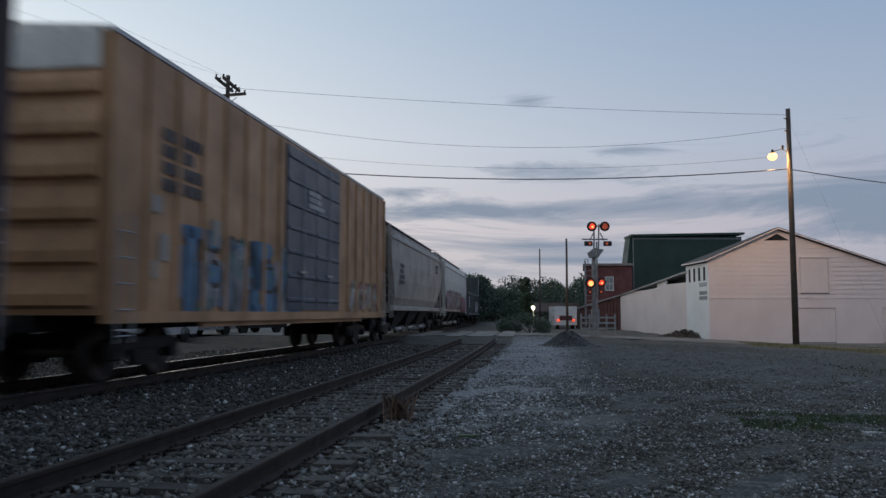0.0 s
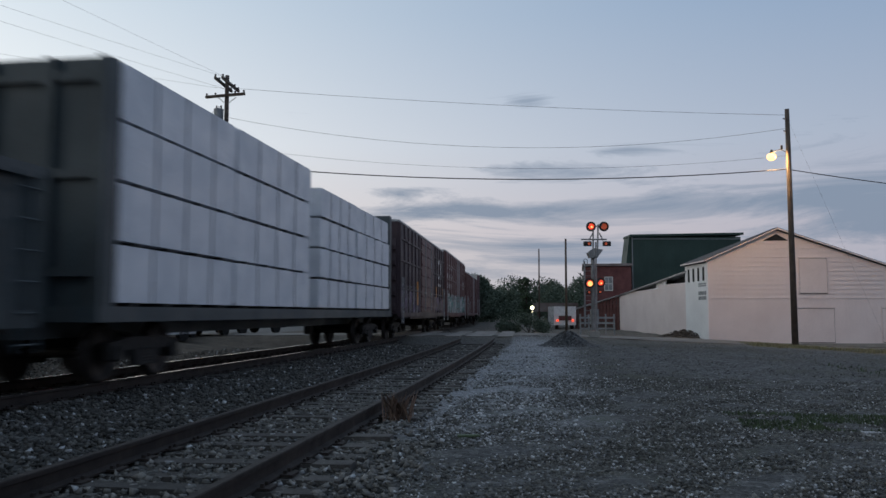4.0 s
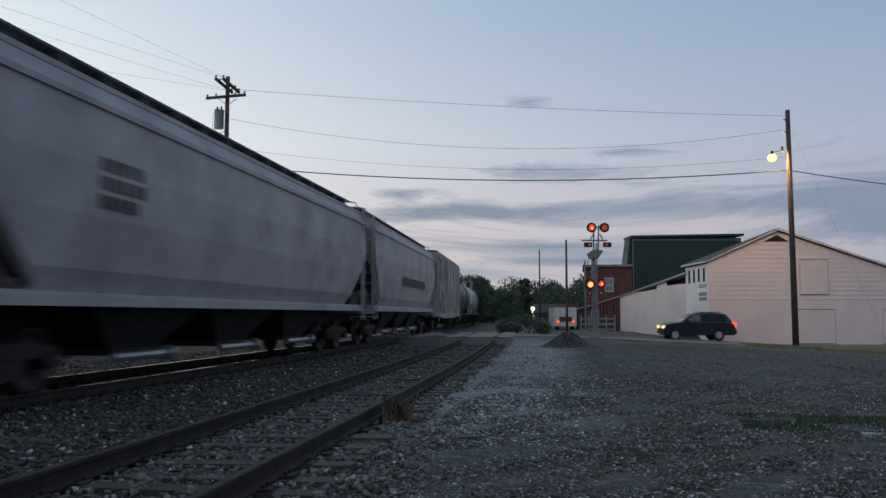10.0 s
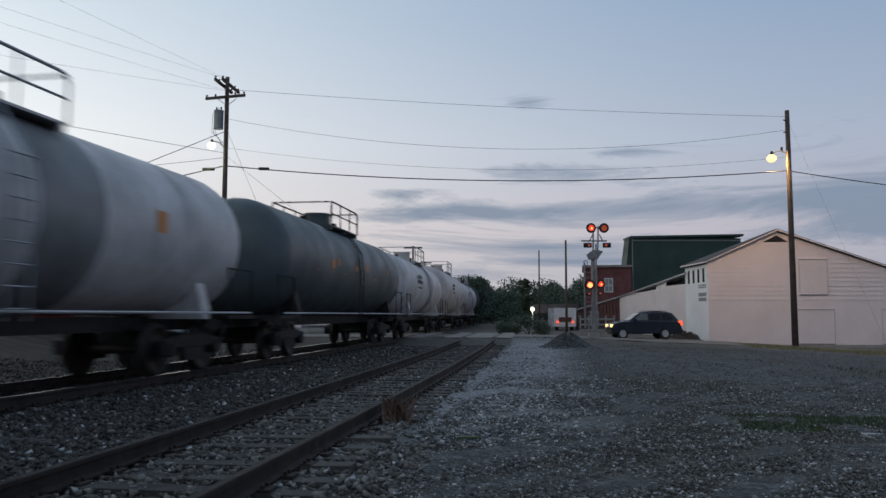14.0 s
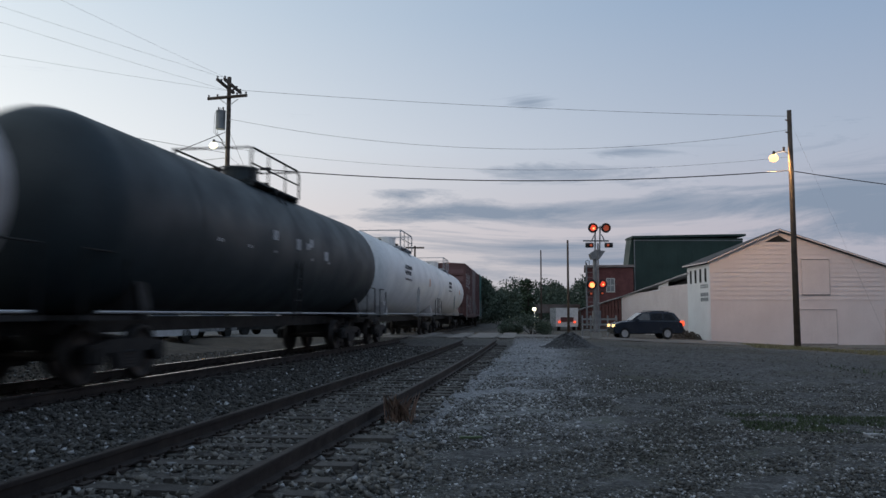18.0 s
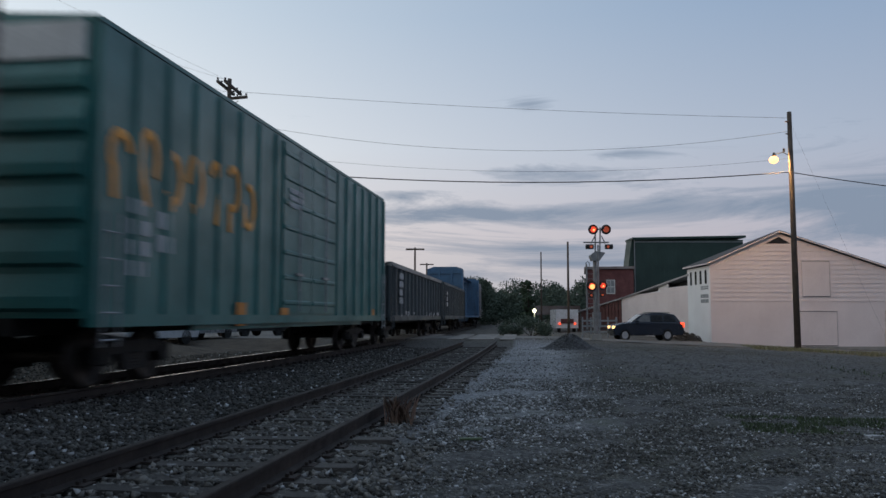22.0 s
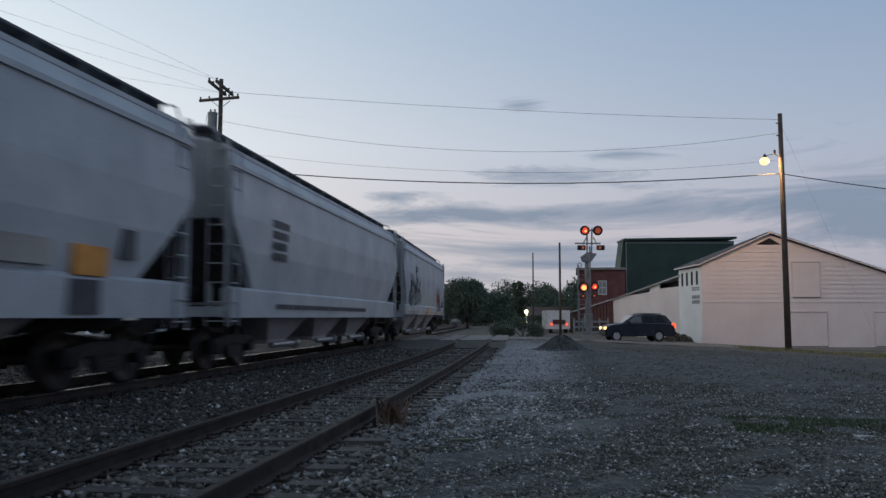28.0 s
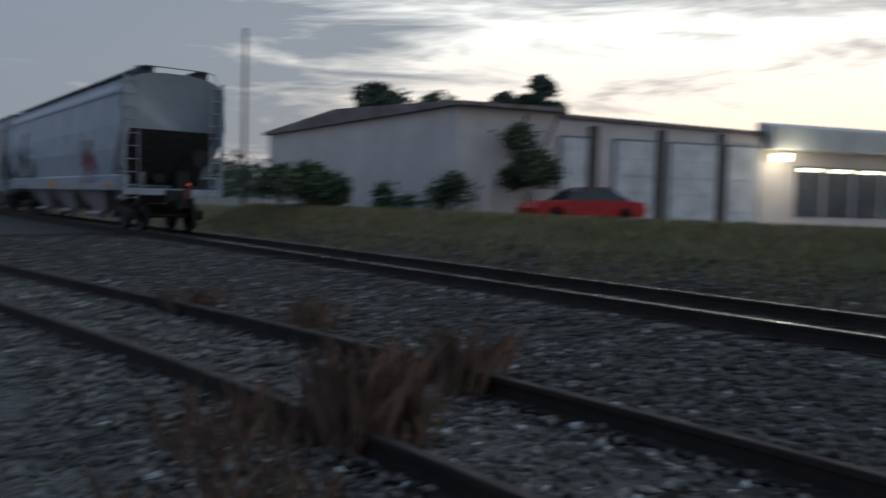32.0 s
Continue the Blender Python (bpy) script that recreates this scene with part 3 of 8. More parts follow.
def ballast():
    rng = np.random.default_rng(11)

    def field(n, x0, x1, y0, y1, keep):
        p = np.stack([rng.uniform(x0, x1, n), rng.uniform(y0, y1, n), np.zeros(n)], -1)
        r = np.hypot(p[:, 0], p[:, 1])
        p = p[rng.uniform(size=n) < keep(p[:, 0], p[:, 1], r)]
        p[:, 2] = [ground_z(a, b) for a, b, _ in p]
        return p

    def bed(x, y, r):
        ds = np.abs(x - np.array([side_x(v) for v in y]))
        dm = np.abs(x - np.array([main_x(v) for v in y]))
        k = np.clip((11.0 / np.maximum(r, 5)) ** 1.5, 0, 1)
        k = k * np.where((ds < 1.35), 0.74, 1.0)
        reach = x - np.array([side_x(v) for v in y]) < np.where(y > 8.5, 1.3, 1.9) + rng.normal(0, 0.14, len(x))
        return k * ((dm > 0.9) | (r < 12)) * reach
    p = field(190000, -13.2, -1.2, -28, 34, bed)
    chips = rng.uniform(size=len(p)) < 0.07
    scatter("ballast", p[chips] + np.array([0, 0, 0.035]), 0.014 + 0.026 * rng.uniform(0, 1, chips.sum()), M["rock_light"], rng, label="pale chips among the ballast stones", category="ballast")
    p = p[~chips]
    # only stones at the siding escape the tone darkened for the train's shade
    inner = np.array([x - side_x(y) for x, y, _ in p]) > -0.65
    for sel, mat, lab in ((inner, "siding_stone", "loose brown-grey stones in and beside the siding"), (~inner, "rock", "loose grey ballast stones along the tracks")):
        q = p[sel]
        scatter("ballast", q + np.array([0, 0, 0.03]), 0.016 + 0.032 * rng.uniform(0, 1, len(q)) ** 1.3, M[mat], rng, label=lab, category="ballast")
    q = field(120000, -2.2, 16, 3, 42, lambda x, y, r: np.clip((11.0 / np.maximum(r, 4)) ** 1.7, 0, 1) * np.clip(1.1 - 0.06 * np.abs(x), 0.3, 1))
    near = field(120000, -1.6, 9.5, 4.6, 18.0, lambda x, y, r: np.clip((8.0 / np.maximum(r, 4)) ** 1.3, 0, 1) * np.clip(1.15 - 0.04 * np.abs(x), 0.4, 1))
    half = rng.uniform(size=len(near)) < 0.2
    for sel, mat, lab in ((half, "rock_light", "fine pale grit on the lot"), (~half, "lot_stone", "fine brown-grey grit on the lot")):
        scatter("grit", near[sel] + np.array([0, 0, 0.006]), rng.uniform(0.008, 0.024, sel.sum()), M[mat], rng, label=lab, category="gravel")
    back = field(16000, -1.4, 3.0, -13.0, -1.5, lambda x, y, r: np.clip((6.0 / np.maximum(r, 3)) ** 1.2, 0, 1))
    scatter("grit", back + np.array([0, 0, 0.008]), rng.uniform(0.012, 0.032, len(back)), M["lot_stone"], rng, label="brown-grey stones on the lot's edge", category="gravel")
    size = 0.012 + 0.03 * rng.uniform(0, 1, len(q)) ** 2.6
    pale = (q[:, 0] < 0.35 + 0.3 * np.sin(q[:, 1] * 0.9) + rng.normal(0, 0.45, len(q))) & (q[:, 1] > 9.5 + 0.5 * q[:, 0] + rng.normal(0, 1.0, len(q)))
    scatter("gravel", q[pale] + np.array([0, 0, 0.012]), size[pale], M["rock_light"], rng, label="loose pale gravel of the lot", category="gravel")
    scatter("gravel", q[~pale] + np.array([0, 0, 0.008]), size[~pale] * 0.7, M["lot_stone"], rng, label="trodden grey stones in the lot's soil", category="gravel")


ballast()


def street():
    """The road crosses the tracks and runs on in front of the barn; the crossing has its own panels."""
    rows = []
    for w in np.arange(-60, 60.1, 1.5):
        ring = []
        skew = 0.14 * max(-4.0, min(24.0, 14.0 - w)) if w < 24 else -1.4
        for u in (42.6, 44.0, 46.0, 48.2, 49.8):
            x, y = spot(u + skew * smooth01(2.0, 9.0, w), w)
            ring.append((x, y, ground_z(x, y) + 0.03 + (0.015 if u == 46.0 else 0)))
        rows.append(ring)
    bm = bmesh.new()
    vs = [[bm.verts.new(p) for p in r] for r in rows]
    for a, b in zip(vs, vs[1:]):
        for i in range(4):
            bm.faces.new((a[i], a[i + 1], b[i + 1], b[i]))
    solid("road", bm, M["asphalt"], "worn asphalt street crossing the tracks", "road", kind="structure")
    root = thing("crossing_panels", "pale concrete and timber level crossing panels", "level crossing", kind="structure")
    for fx in (main_x, side_x):
        for off, wd in ((0.0, 0.62), (-1.25, 0.36), (1.25, 0.36)):
            bm = bmesh.new()
            for x, y, a in track_points(fx, 38.6, 48.6, 2.6)[:4]:
                c, s = math.cos(a), math.sin(a)
                ring = []
                q = [(off - wd, 0), (off + wd, 0), (off + wd, 2.52), (off - wd, 2.52)]
                lo = [bm.verts.new((x + u * c - v * s, y + u * s + v * c, -0.03)) for u, v in q]
                hi = [bm.verts.new((x + u * c - v * s, y + u * s + v * c, 0.012)) for u, v in q]
                bm.faces.new(hi)
                for k in range(4):
                    bm.faces.new((lo[k], lo[(k + 1) % 4], hi[(k + 1) % 4], hi[k]))
            part("crossing_panel", bm, M["panel"], root)


street()

# ---- the train ----
def wheel_mesh():
    bm = bmesh.new()
    prof = [(0.0, 0.06), (0.16, 0.06), (0.2, 0.03), (0.38, 0.03), (0.40, 0.065), (0.457, 0.065), (0.463, -0.05), (0.485, -0.06), (0.485, -0.085), (0.40, -0.085), (0.38, -0.03), (0.0, -0.03)]
    rings = []
    for k in range(20):
        a = k * math.tau / 20
        rings.append([(w, r * math.cos(a), r * math.sin(a)) for r, w in prof])
    vs = [[bm.verts.new(p) for p in r] for r in rings]
    for i in range(20):
        a, b = vs[i], vs[(i + 1) % 20]
        for j in range(len(prof) - 1):
            bm.faces.new((a[j], b[j], b[j + 1], a[j + 1]))
    bmesh.ops.remove_doubles(bm, verts=bm.verts, dist=1e-4)
    return mesh_of("wheel", bm, M["wheel_steel"], True)


WHEEL = wheel_mesh()
AXLE = bmesh.new()
tube(AXLE, (-1.05, 0, 0), (1.05, 0, 0), 0.08, 10)
AXLE = mesh_of("axle", AXLE, M["wheel_steel"])
FRAME = bmesh.new()
extrude(FRAME, [(-1.15, 0.36), (-1.15, 0.62), (-0.6, 0.70), (0.6, 0.70), (1.15, 0.62), (1.15, 0.36), (0.8, 0.36), (0.72, 0.5), (0.45, 0.5), (0.35, 0.24), (-0.35, 0.24), (-0.45, 0.5), (-0.72, 0.5), (-0.8, 0.36)], "x", -0.07, 0.07)
for sy in (-0.89, 0.89):
    tube(FRAME, (-0.1, sy, 0.457), (0.12, sy, 0.457), 0.13, 10)
FRAME = mesh_of("side_frame", FRAME, M["truck_iron"])
SPRING = bmesh.new()
loft(SPRING, [[((0.07 if j % 2 else 0.085) * math.cos(i * math.tau / 10), (0.24 if j % 2 else 0.26) * math.sin(i * math.tau / 10), 0.26 + j * 0.025) for i in range(10)] for j in range(10)])
SPRING = mesh_of("spring_nest", SPRING, M["rust_steel"])
BOLSTER = bmesh.new()
extrude(BOLSTER, [(-1.1, 0.5), (1.1, 0.5), (0.9, 0.72), (0.3, 0.8), (-0.3, 0.8), (-0.9, 0.72)], "y", -0.2, 0.2)
BOLSTER = mesh_of("bolster", BOLSTER, M["truck_iron"])
COUPLER = bmesh.new()
box(COUPLER, -0.08, 0.08, -0.75, 0.2, 0.78, 0.96)
box(COUPLER, -0.16, 0.14, -0.98, -0.72, 0.72, 1.02)
box(COUPLER, 0.06, 0.16, -1.08, -0.9, 0.72, 1.02)
COUPLER = mesh_of("coupler", COUPLER, M["rust_steel"])
HOSE = bmesh.new()
pipe(HOSE, [(0.3, -0.3, 0.85), (0.34, -0.6, 0.7), (0.36, -0.75, 0.45), (0.33, -0.8, 0.3)], 0.025)
HOSE = mesh_of("air_hose", HOSE, M["truck_iron"])


def running_gear(car, L, inset=2.1):
    for e in (-1, 1):
        tr = shared("truck", BOLSTER, car, pose(0, e * (L / 2 - inset), 0))
        for sx in (-1.0, 1.0):
            shared("side_frame", FRAME, tr, pose(sx, 0, 0))
            shared("spring_nest", SPRING, tr, pose(sx * 1.0, 0, 0))
        for sy in (-0.89, 0.89):
            shared("axle", AXLE, tr, pose(0, sy, 0.457))
            for s in (0, 180):
                shared("wheel", WHEEL, tr, pose((0.75 if s == 0 else -0.75), sy, 0.457, 0, 0, s))
        shared("coupler", COUPLER, car, pose(0, e * L / 2, 0, 0, 0, 0 if e < 0 else 180))
        shared("air_hose", HOSE, car, pose(0, e * L / 2, 0, 0, 0, 0 if e < 0 else 180))


def ladder(car, x, y, z0, z1, w=0.42, along="y", mat="galvanised", steps=0.38, name="ladder"):
    bm = bmesh.new()
    d = Vector((0, w / 2, 0)) if along == "y" else Vector((w / 2, 0, 0))
    c = Vector((x, y, 0))
    z = z0 + 0.1
    for s in (-1, 1):
        tube(bm, c + s * d + Vector((0, 0, z0)), c + s * d + Vector((0, 0, z1)), 0.018, 6)
    while z < z1:
        tube(bm, c - d + Vector((0, 0, z)), c + d + Vector((0, 0, z)), 0.014, 6)
        z += steps
    return part(name, bm, M[mat], car)


def bars(car, x, y0, z0, wid, hei, rows, mat, seed=1, name="stencil_marking"):
    """Lettering too far off to read: short bars."""
    rng = random.Random(seed)
    bm = bmesh.new()
    h = hei / rows
    for r in range(rows):
        y = y0
        while y < y0 + wid * rng.uniform(0.7, 1.0):
            w = rng.uniform(0.05, 0.22) * max(0.6, min(2.5, h * 4))
            box(bm, x, x + 0.006, y, min(y + w, y0 + wid), z0 + hei - (r + 0.72) * h, z0 + hei - r * h)
            y += w + h * 0.25
    return part(name, bm, M[mat], car)


def graffiti(car, x, y0, y1, z0, z1, colours, seed, letters=5):
    """A sprayed piece: leaning letters out of thick bent strokes, each with outline, fill and shine, over a thin cloud of overspray."""
    rng = random.Random(seed)
    out, fill, mark = colours[0], colours[1:-1], colours[-1]
    w, h = (y1 - y0) / letters, z1 - z0

    def put(bm, pts, lift, slot):
        v = [bm.verts.new((x + lift, min(y1, max(y0, p)), min(z1, max(z0, q)))) for p, q in pts]
        f = bm.faces.new(v)
        f.material_index = slot

    def stroke(bm, p, q, t0, t1, lift, slot):
        dy, dz = q[0] - p[0], q[1] - p[1]
        n = math.hypot(dy, dz) or 1.0
        ny, nz = -dz / n, dy / n
        put(bm, [(p[0] + ny * t0, p[1] + nz * t0), (p[0] - dy / n * t0 * 0.6, p[1] - dz / n * t0 * 0.6), (p[0] - ny * t0, p[1] - nz * t0),
                 (q[0] - ny * t1, q[1] - nz * t1), (q[0] + dy / n * t1 * 0.7, q[1] + dz / n * t1 * 0.7), (q[0] + ny * t1, q[1] + nz * t1)], lift, slot)

    def blot(bm, cy, cz, ry, rz, lift, slot, k=13):
        ph = [rng.uniform(0, math.tau) for _ in range(3)]
        pts = []
        for i in range(k):
            a = i * math.tau / k
            r = 1 + 0.22 * math.sin(2 * a + ph[0]) + 0.16 * math.sin(3 * a + ph[1]) + 0.12 * math.sin(5 * a + ph[2])
            pts.append((cy + ry * r * math.cos(a), cz + rz * r * math.sin(a)))
        put(bm, pts, lift, slot)
    for i in range(letters):
        bm = bmesh.new()
        cy, cz = y0 + (i + 0.5) * w, (z0 + z1) / 2
        jit = 0.0006 * (i % 4)
        base = fill[i % len(fill)]
        blot(bm, cy + rng.uniform(-0.1, 0.1) * w, cz - 0.05 * h, w * 0.55, h * rng.uniform(0.34, 0.44), 0.0015 + jit, 2)
        lean, top = rng.uniform(-0.15, 0.3) * w, rng.uniform(0.36, 0.48) * h
        left, right = cy - w * rng.uniform(0.24, 0.34), cy + w * rng.uniform(0.24, 0.36)
        grid = {(c, r): ((left, cy, right)[c] + lean * (r - 1) + rng.uniform(-0.05, 0.05) * w, cz + (r - 1) * top) for c in range(3) for r in range(3)}
        shape = rng.choice(("002 0222 21 0121", "00 022 1222 2120 2000", "0002 0222 0121", "0002 0220 2022", "0222 1210", "2202 0200 0121", "0002 0222 2220 2000", "0010 1022 0121 2221"))
        lines = []
        for word in shape.split():
            pts = [grid[(int(word[k]), int(word[k + 1]))] for k in range(0, len(word) - 1, 2)]
            lines += list(zip(pts, pts[1:]))
        t = min(0.3 * w, 0.13 * h) * rng.uniform(0.85, 1.2)
        for p, q in lines:
            stroke(bm, p, q, t * 1.35, t * 1.3, 0.004 + jit, 0)
        for n, (p, q) in enumerate(lines):
            stroke(bm, p, q, t, t * rng.uniform(0.7, 1.0), 0.0065 + jit, 1 if n % 3 else 2)
        for p, q in lines:
            if rng.random() < 0.7:
                f = rng.uniform(0.1, 0.5)
                m = (p[0] + (q[0] - p[0]) * f, p[1] + (q[1] - p[1]) * f)
                stroke(bm, m, (m[0] + (q[0] - p[0]) * 0.3, m[1] + (q[1] - p[1]) * 0.3), t * 0.28, t * 0.2, 0.009 + jit, 3)
        for _ in range(4):
            blot(bm, cy + rng.uniform(-0.5, 0.5) * w, cz + rng.uniform(-0.5, 0.5) * h, t * rng.uniform(0.2, 0.6), t * rng.uniform(0.2, 0.7), 0.0105 + jit, rng.choice((0, 2, 3)), 8)
        me = bpy.data.meshes.new("graffiti_letter")
        bmesh.ops.recalc_face_normals(bm, faces=bm.faces)
        bm.to_mesh(me)
        bm.free()
        for k in (out, base, fill[(i + 1) % len(fill)], mark):
            me.materials.append(SPRAY[k])
        shared("graffiti_letter", me, car, None, "sprayed " + base + " graffiti shape" if i == 0 else "")


def patches(car, x, y0, y1, z0, z1, n, mat, seed, name="paint_patch", size=(0.15, 0.5)):
    rng = random.Random(seed)
    for k in range(n):
        bm = bmesh.new()
        w, h = rng.uniform(*size), rng.uniform(*size)
        y, z = rng.uniform(y0, y1 - w), rng.uniform(z0, z1 - h)
        box(bm, x, x + 0.004 + 0.0015 * (k % 6), y, y + w, z, z + h)
        part(name, bm, M[mat], car)


def car_root(name, label, category="freight car"):
    return thing(name, label, category, group="freight train")


def boxcar(L, top, mat, label, ribs="post", rib_n=14, door="maroon_paint", door_w=3.0, door_y=0.0, roof="galvanised", end_top=None, lower=1.05):
    car = car_root("boxcar", label, "boxcar")
    W, z0, z1 = 1.48, lower, top - 0.18
    bm = bmesh.new()
    box(bm, -W, W, -L / 2, L / 2, z0, z1)
    part("body", bm, M[mat], car)
    P = W + 0.06      # face of the side sheets
    bm = bmesh.new()
    extrude(bm, [(-W - 0.07, z1), (W + 0.07, z1), (W + 0.07, z1 + 0.07), (0, z1 + 0.18), (-W - 0.07, z1 + 0.07)], "y", -L / 2 - 0.04, L / 2 + 0.04)
    for k in range(13):
        y = -L / 2 + (k + 0.5) * L / 13
        extrude(bm, [(-W, z1 + 0.075), (0, z1 + 0.185), (W, z1 + 0.075), (W, z1 + 0.12), (0, z1 + 0.225), (-W, z1 + 0.12)], "y", y - 0.04, y + 0.04)
    part("roof", bm, M[roof], car)
    for e in (-1, 1):
        bm = bmesh.new()
        box(bm, -W + 0.1, W - 0.1, e * L / 2 - 0.01, e * L / 2 + 0.01, z0 + 0.05, z1 - 0.05)
        end = part("corrugated_end", bm, M[mat], car)
        for sx in (-W, W - 0.1):
            bm = bmesh.new()
            box(bm, sx, sx + 0.1, e * L / 2 - 0.02, e * L / 2 + 0.05, z0, z1)
            part("corner_post", bm, M[mat], end)
        zz = z0 + 0.35
        while zz < z1 - 0.4:
            bm = bmesh.new()
            extrude(bm, [(e * L / 2, zz - 0.27), (e * (L / 2 + 0.1), zz - 0.21), (e * (L / 2 + 0.1), zz - 0.05), (e * L / 2, zz + 0.3)], "x", -W + 0.1, W - 0.1)
            part("pressed_rib", bm, M[mat], end)
            zz += 0.62
        if end_top:
            bm = bmesh.new()
            box(bm, -W + 0.1, W - 0.1, e * L / 2, e * L / 2 + e * 0.1 if e > 0 else -L / 2 - 0.1, z1 - 0.55, z1 - 0.02)
            part("end_cap", bm, M[end_top], car, "pale painted top of the end wall")
    for sx in (1, -1):
        bm = bmesh.new()
        box(bm, min(sx * W, sx * P), max(sx * W, sx * P), -L / 2 + 0.01, L / 2 - 0.01, z0 + 0.02, z1 - 0.02)
        part("side_sheet", bm, M[mat], car)
        for k in range(rib_n + 1):
            y = -L / 2 + 0.06 + k * (L - 0.12) / rib_n
            if abs(y - door_y) < door_w / 2 + 0.05:
                continue
            bm = bmesh.new()
            if ribs == "post":
                extrude(bm, [(sx * P, y - 0.075), (sx * (P + 0.06), y - 0.06), (sx * (P + 0.06), y + 0.06), (sx * P, y + 0.075)], "z", z0 + 0.03, z1 - 0.04)
            else:
                extrude(bm, [(sx * P, y - 0.05), (sx * (P + 0.06), y - 0.035), (sx * (P + 0.06), y + 0.035), (sx * P, y + 0.05)], "z", z0 + 0.03, z1 - 0.04)
            part("side_post", bm, M[mat], car)
        if ribs == "frame":
            for zz in (z0 + 1.05, z0 + 2.2, z0 + 3.1):
                for a, b in ((-L / 2 + 0.1, door_y - door_w / 2), (door_y + door_w / 2, L / 2 - 0.1)):
                    bm = bmesh.new()
                    extrude(bm, [(sx * P, zz - 0.06), (sx * (P + 0.055), zz - 0.03), (sx * (P + 0.055), zz + 0.03), (sx * P, zz + 0.06)], "y", a, b)
                    part("side_rail", bm, M[mat], car)
        # plug door with its bars
        halves = 2 if door_w > 2.6 else 1
        for h in range(halves):
            a = door_y - door_w / 2 + h * door_w / halves
            b = a + door_w / halves
            bm = bmesh.new()
            box(bm, min(sx * P, sx * (P + 0.05)), max(sx * P, sx * (P + 0.05)), a + 0.02, b - 0.02, z0 + 0.1, z1 - 0.1)
            dr = part("door", bm, M[door], car)
            bm = bmesh.new()
            for k in range(7):
                zz = z0 + 0.35 + k * (z1 - z0 - 0.7) / 6
                extrude(bm, [(sx * (P + 0.05), zz - 0.06), (sx * (P + 0.08), zz - 0.03), (sx * (P + 0.08), zz + 0.03), (sx * (P + 0.05), zz + 0.06)], "y", a + 0.1, b - 0.1)
            part("door_rib", bm, M[door], dr)
            bm = bmesh.new()
            tube(bm, (sx * (P + 0.1), (a + b) / 2, z0 + 0.15), (sx * (P + 0.1), (a + b) / 2, z1 - 0.15), 0.022, 6)
            box(bm, min(sx * (P + 0.05), sx * (P + 0.12)), max(sx * (P + 0.05), sx * (P + 0.12)), (a + b) / 2 - 0.25, (a + b) / 2 + 0.25, z0 + 1.0, z0 + 1.06)
            part("lock_rod", bm, M["galvanised"], dr)
        bm = bmesh.new()
        box(bm, sx * (W - 0.02), sx * (W + 0.15), -L / 2, L / 2, z0 - 0.12, z0 + 0.06)
        box(bm, sx * (W - 0.02), sx * (W + 0.04), -L / 2 + 3.2, L / 2 - 3.2, z0 - 0.22, z0 - 0.1)
        part("side_sill", bm, M[mat], car)
        for e in (-1, 1):
            ladder(car, sx * (P + 0.1), e * (L / 2 - 0.35), z0 - 0.4, z0 + 1.5)
    ladder(car, 0.9, L / 2 + 0.16, z0 - 0.3, z0 + 1.6, along="x")
    ladder(car, -0.9, -L / 2 - 0.16, z0 - 0.3, z0 + 1.6, along="x")
    bm = bmesh.new()
    box(bm, -0.35, 0.35, -L / 2, L / 2, 0.8, z0)
    part("centre_sill", bm, M["truck_iron"], car)
    running_gear(car, L)
    return car


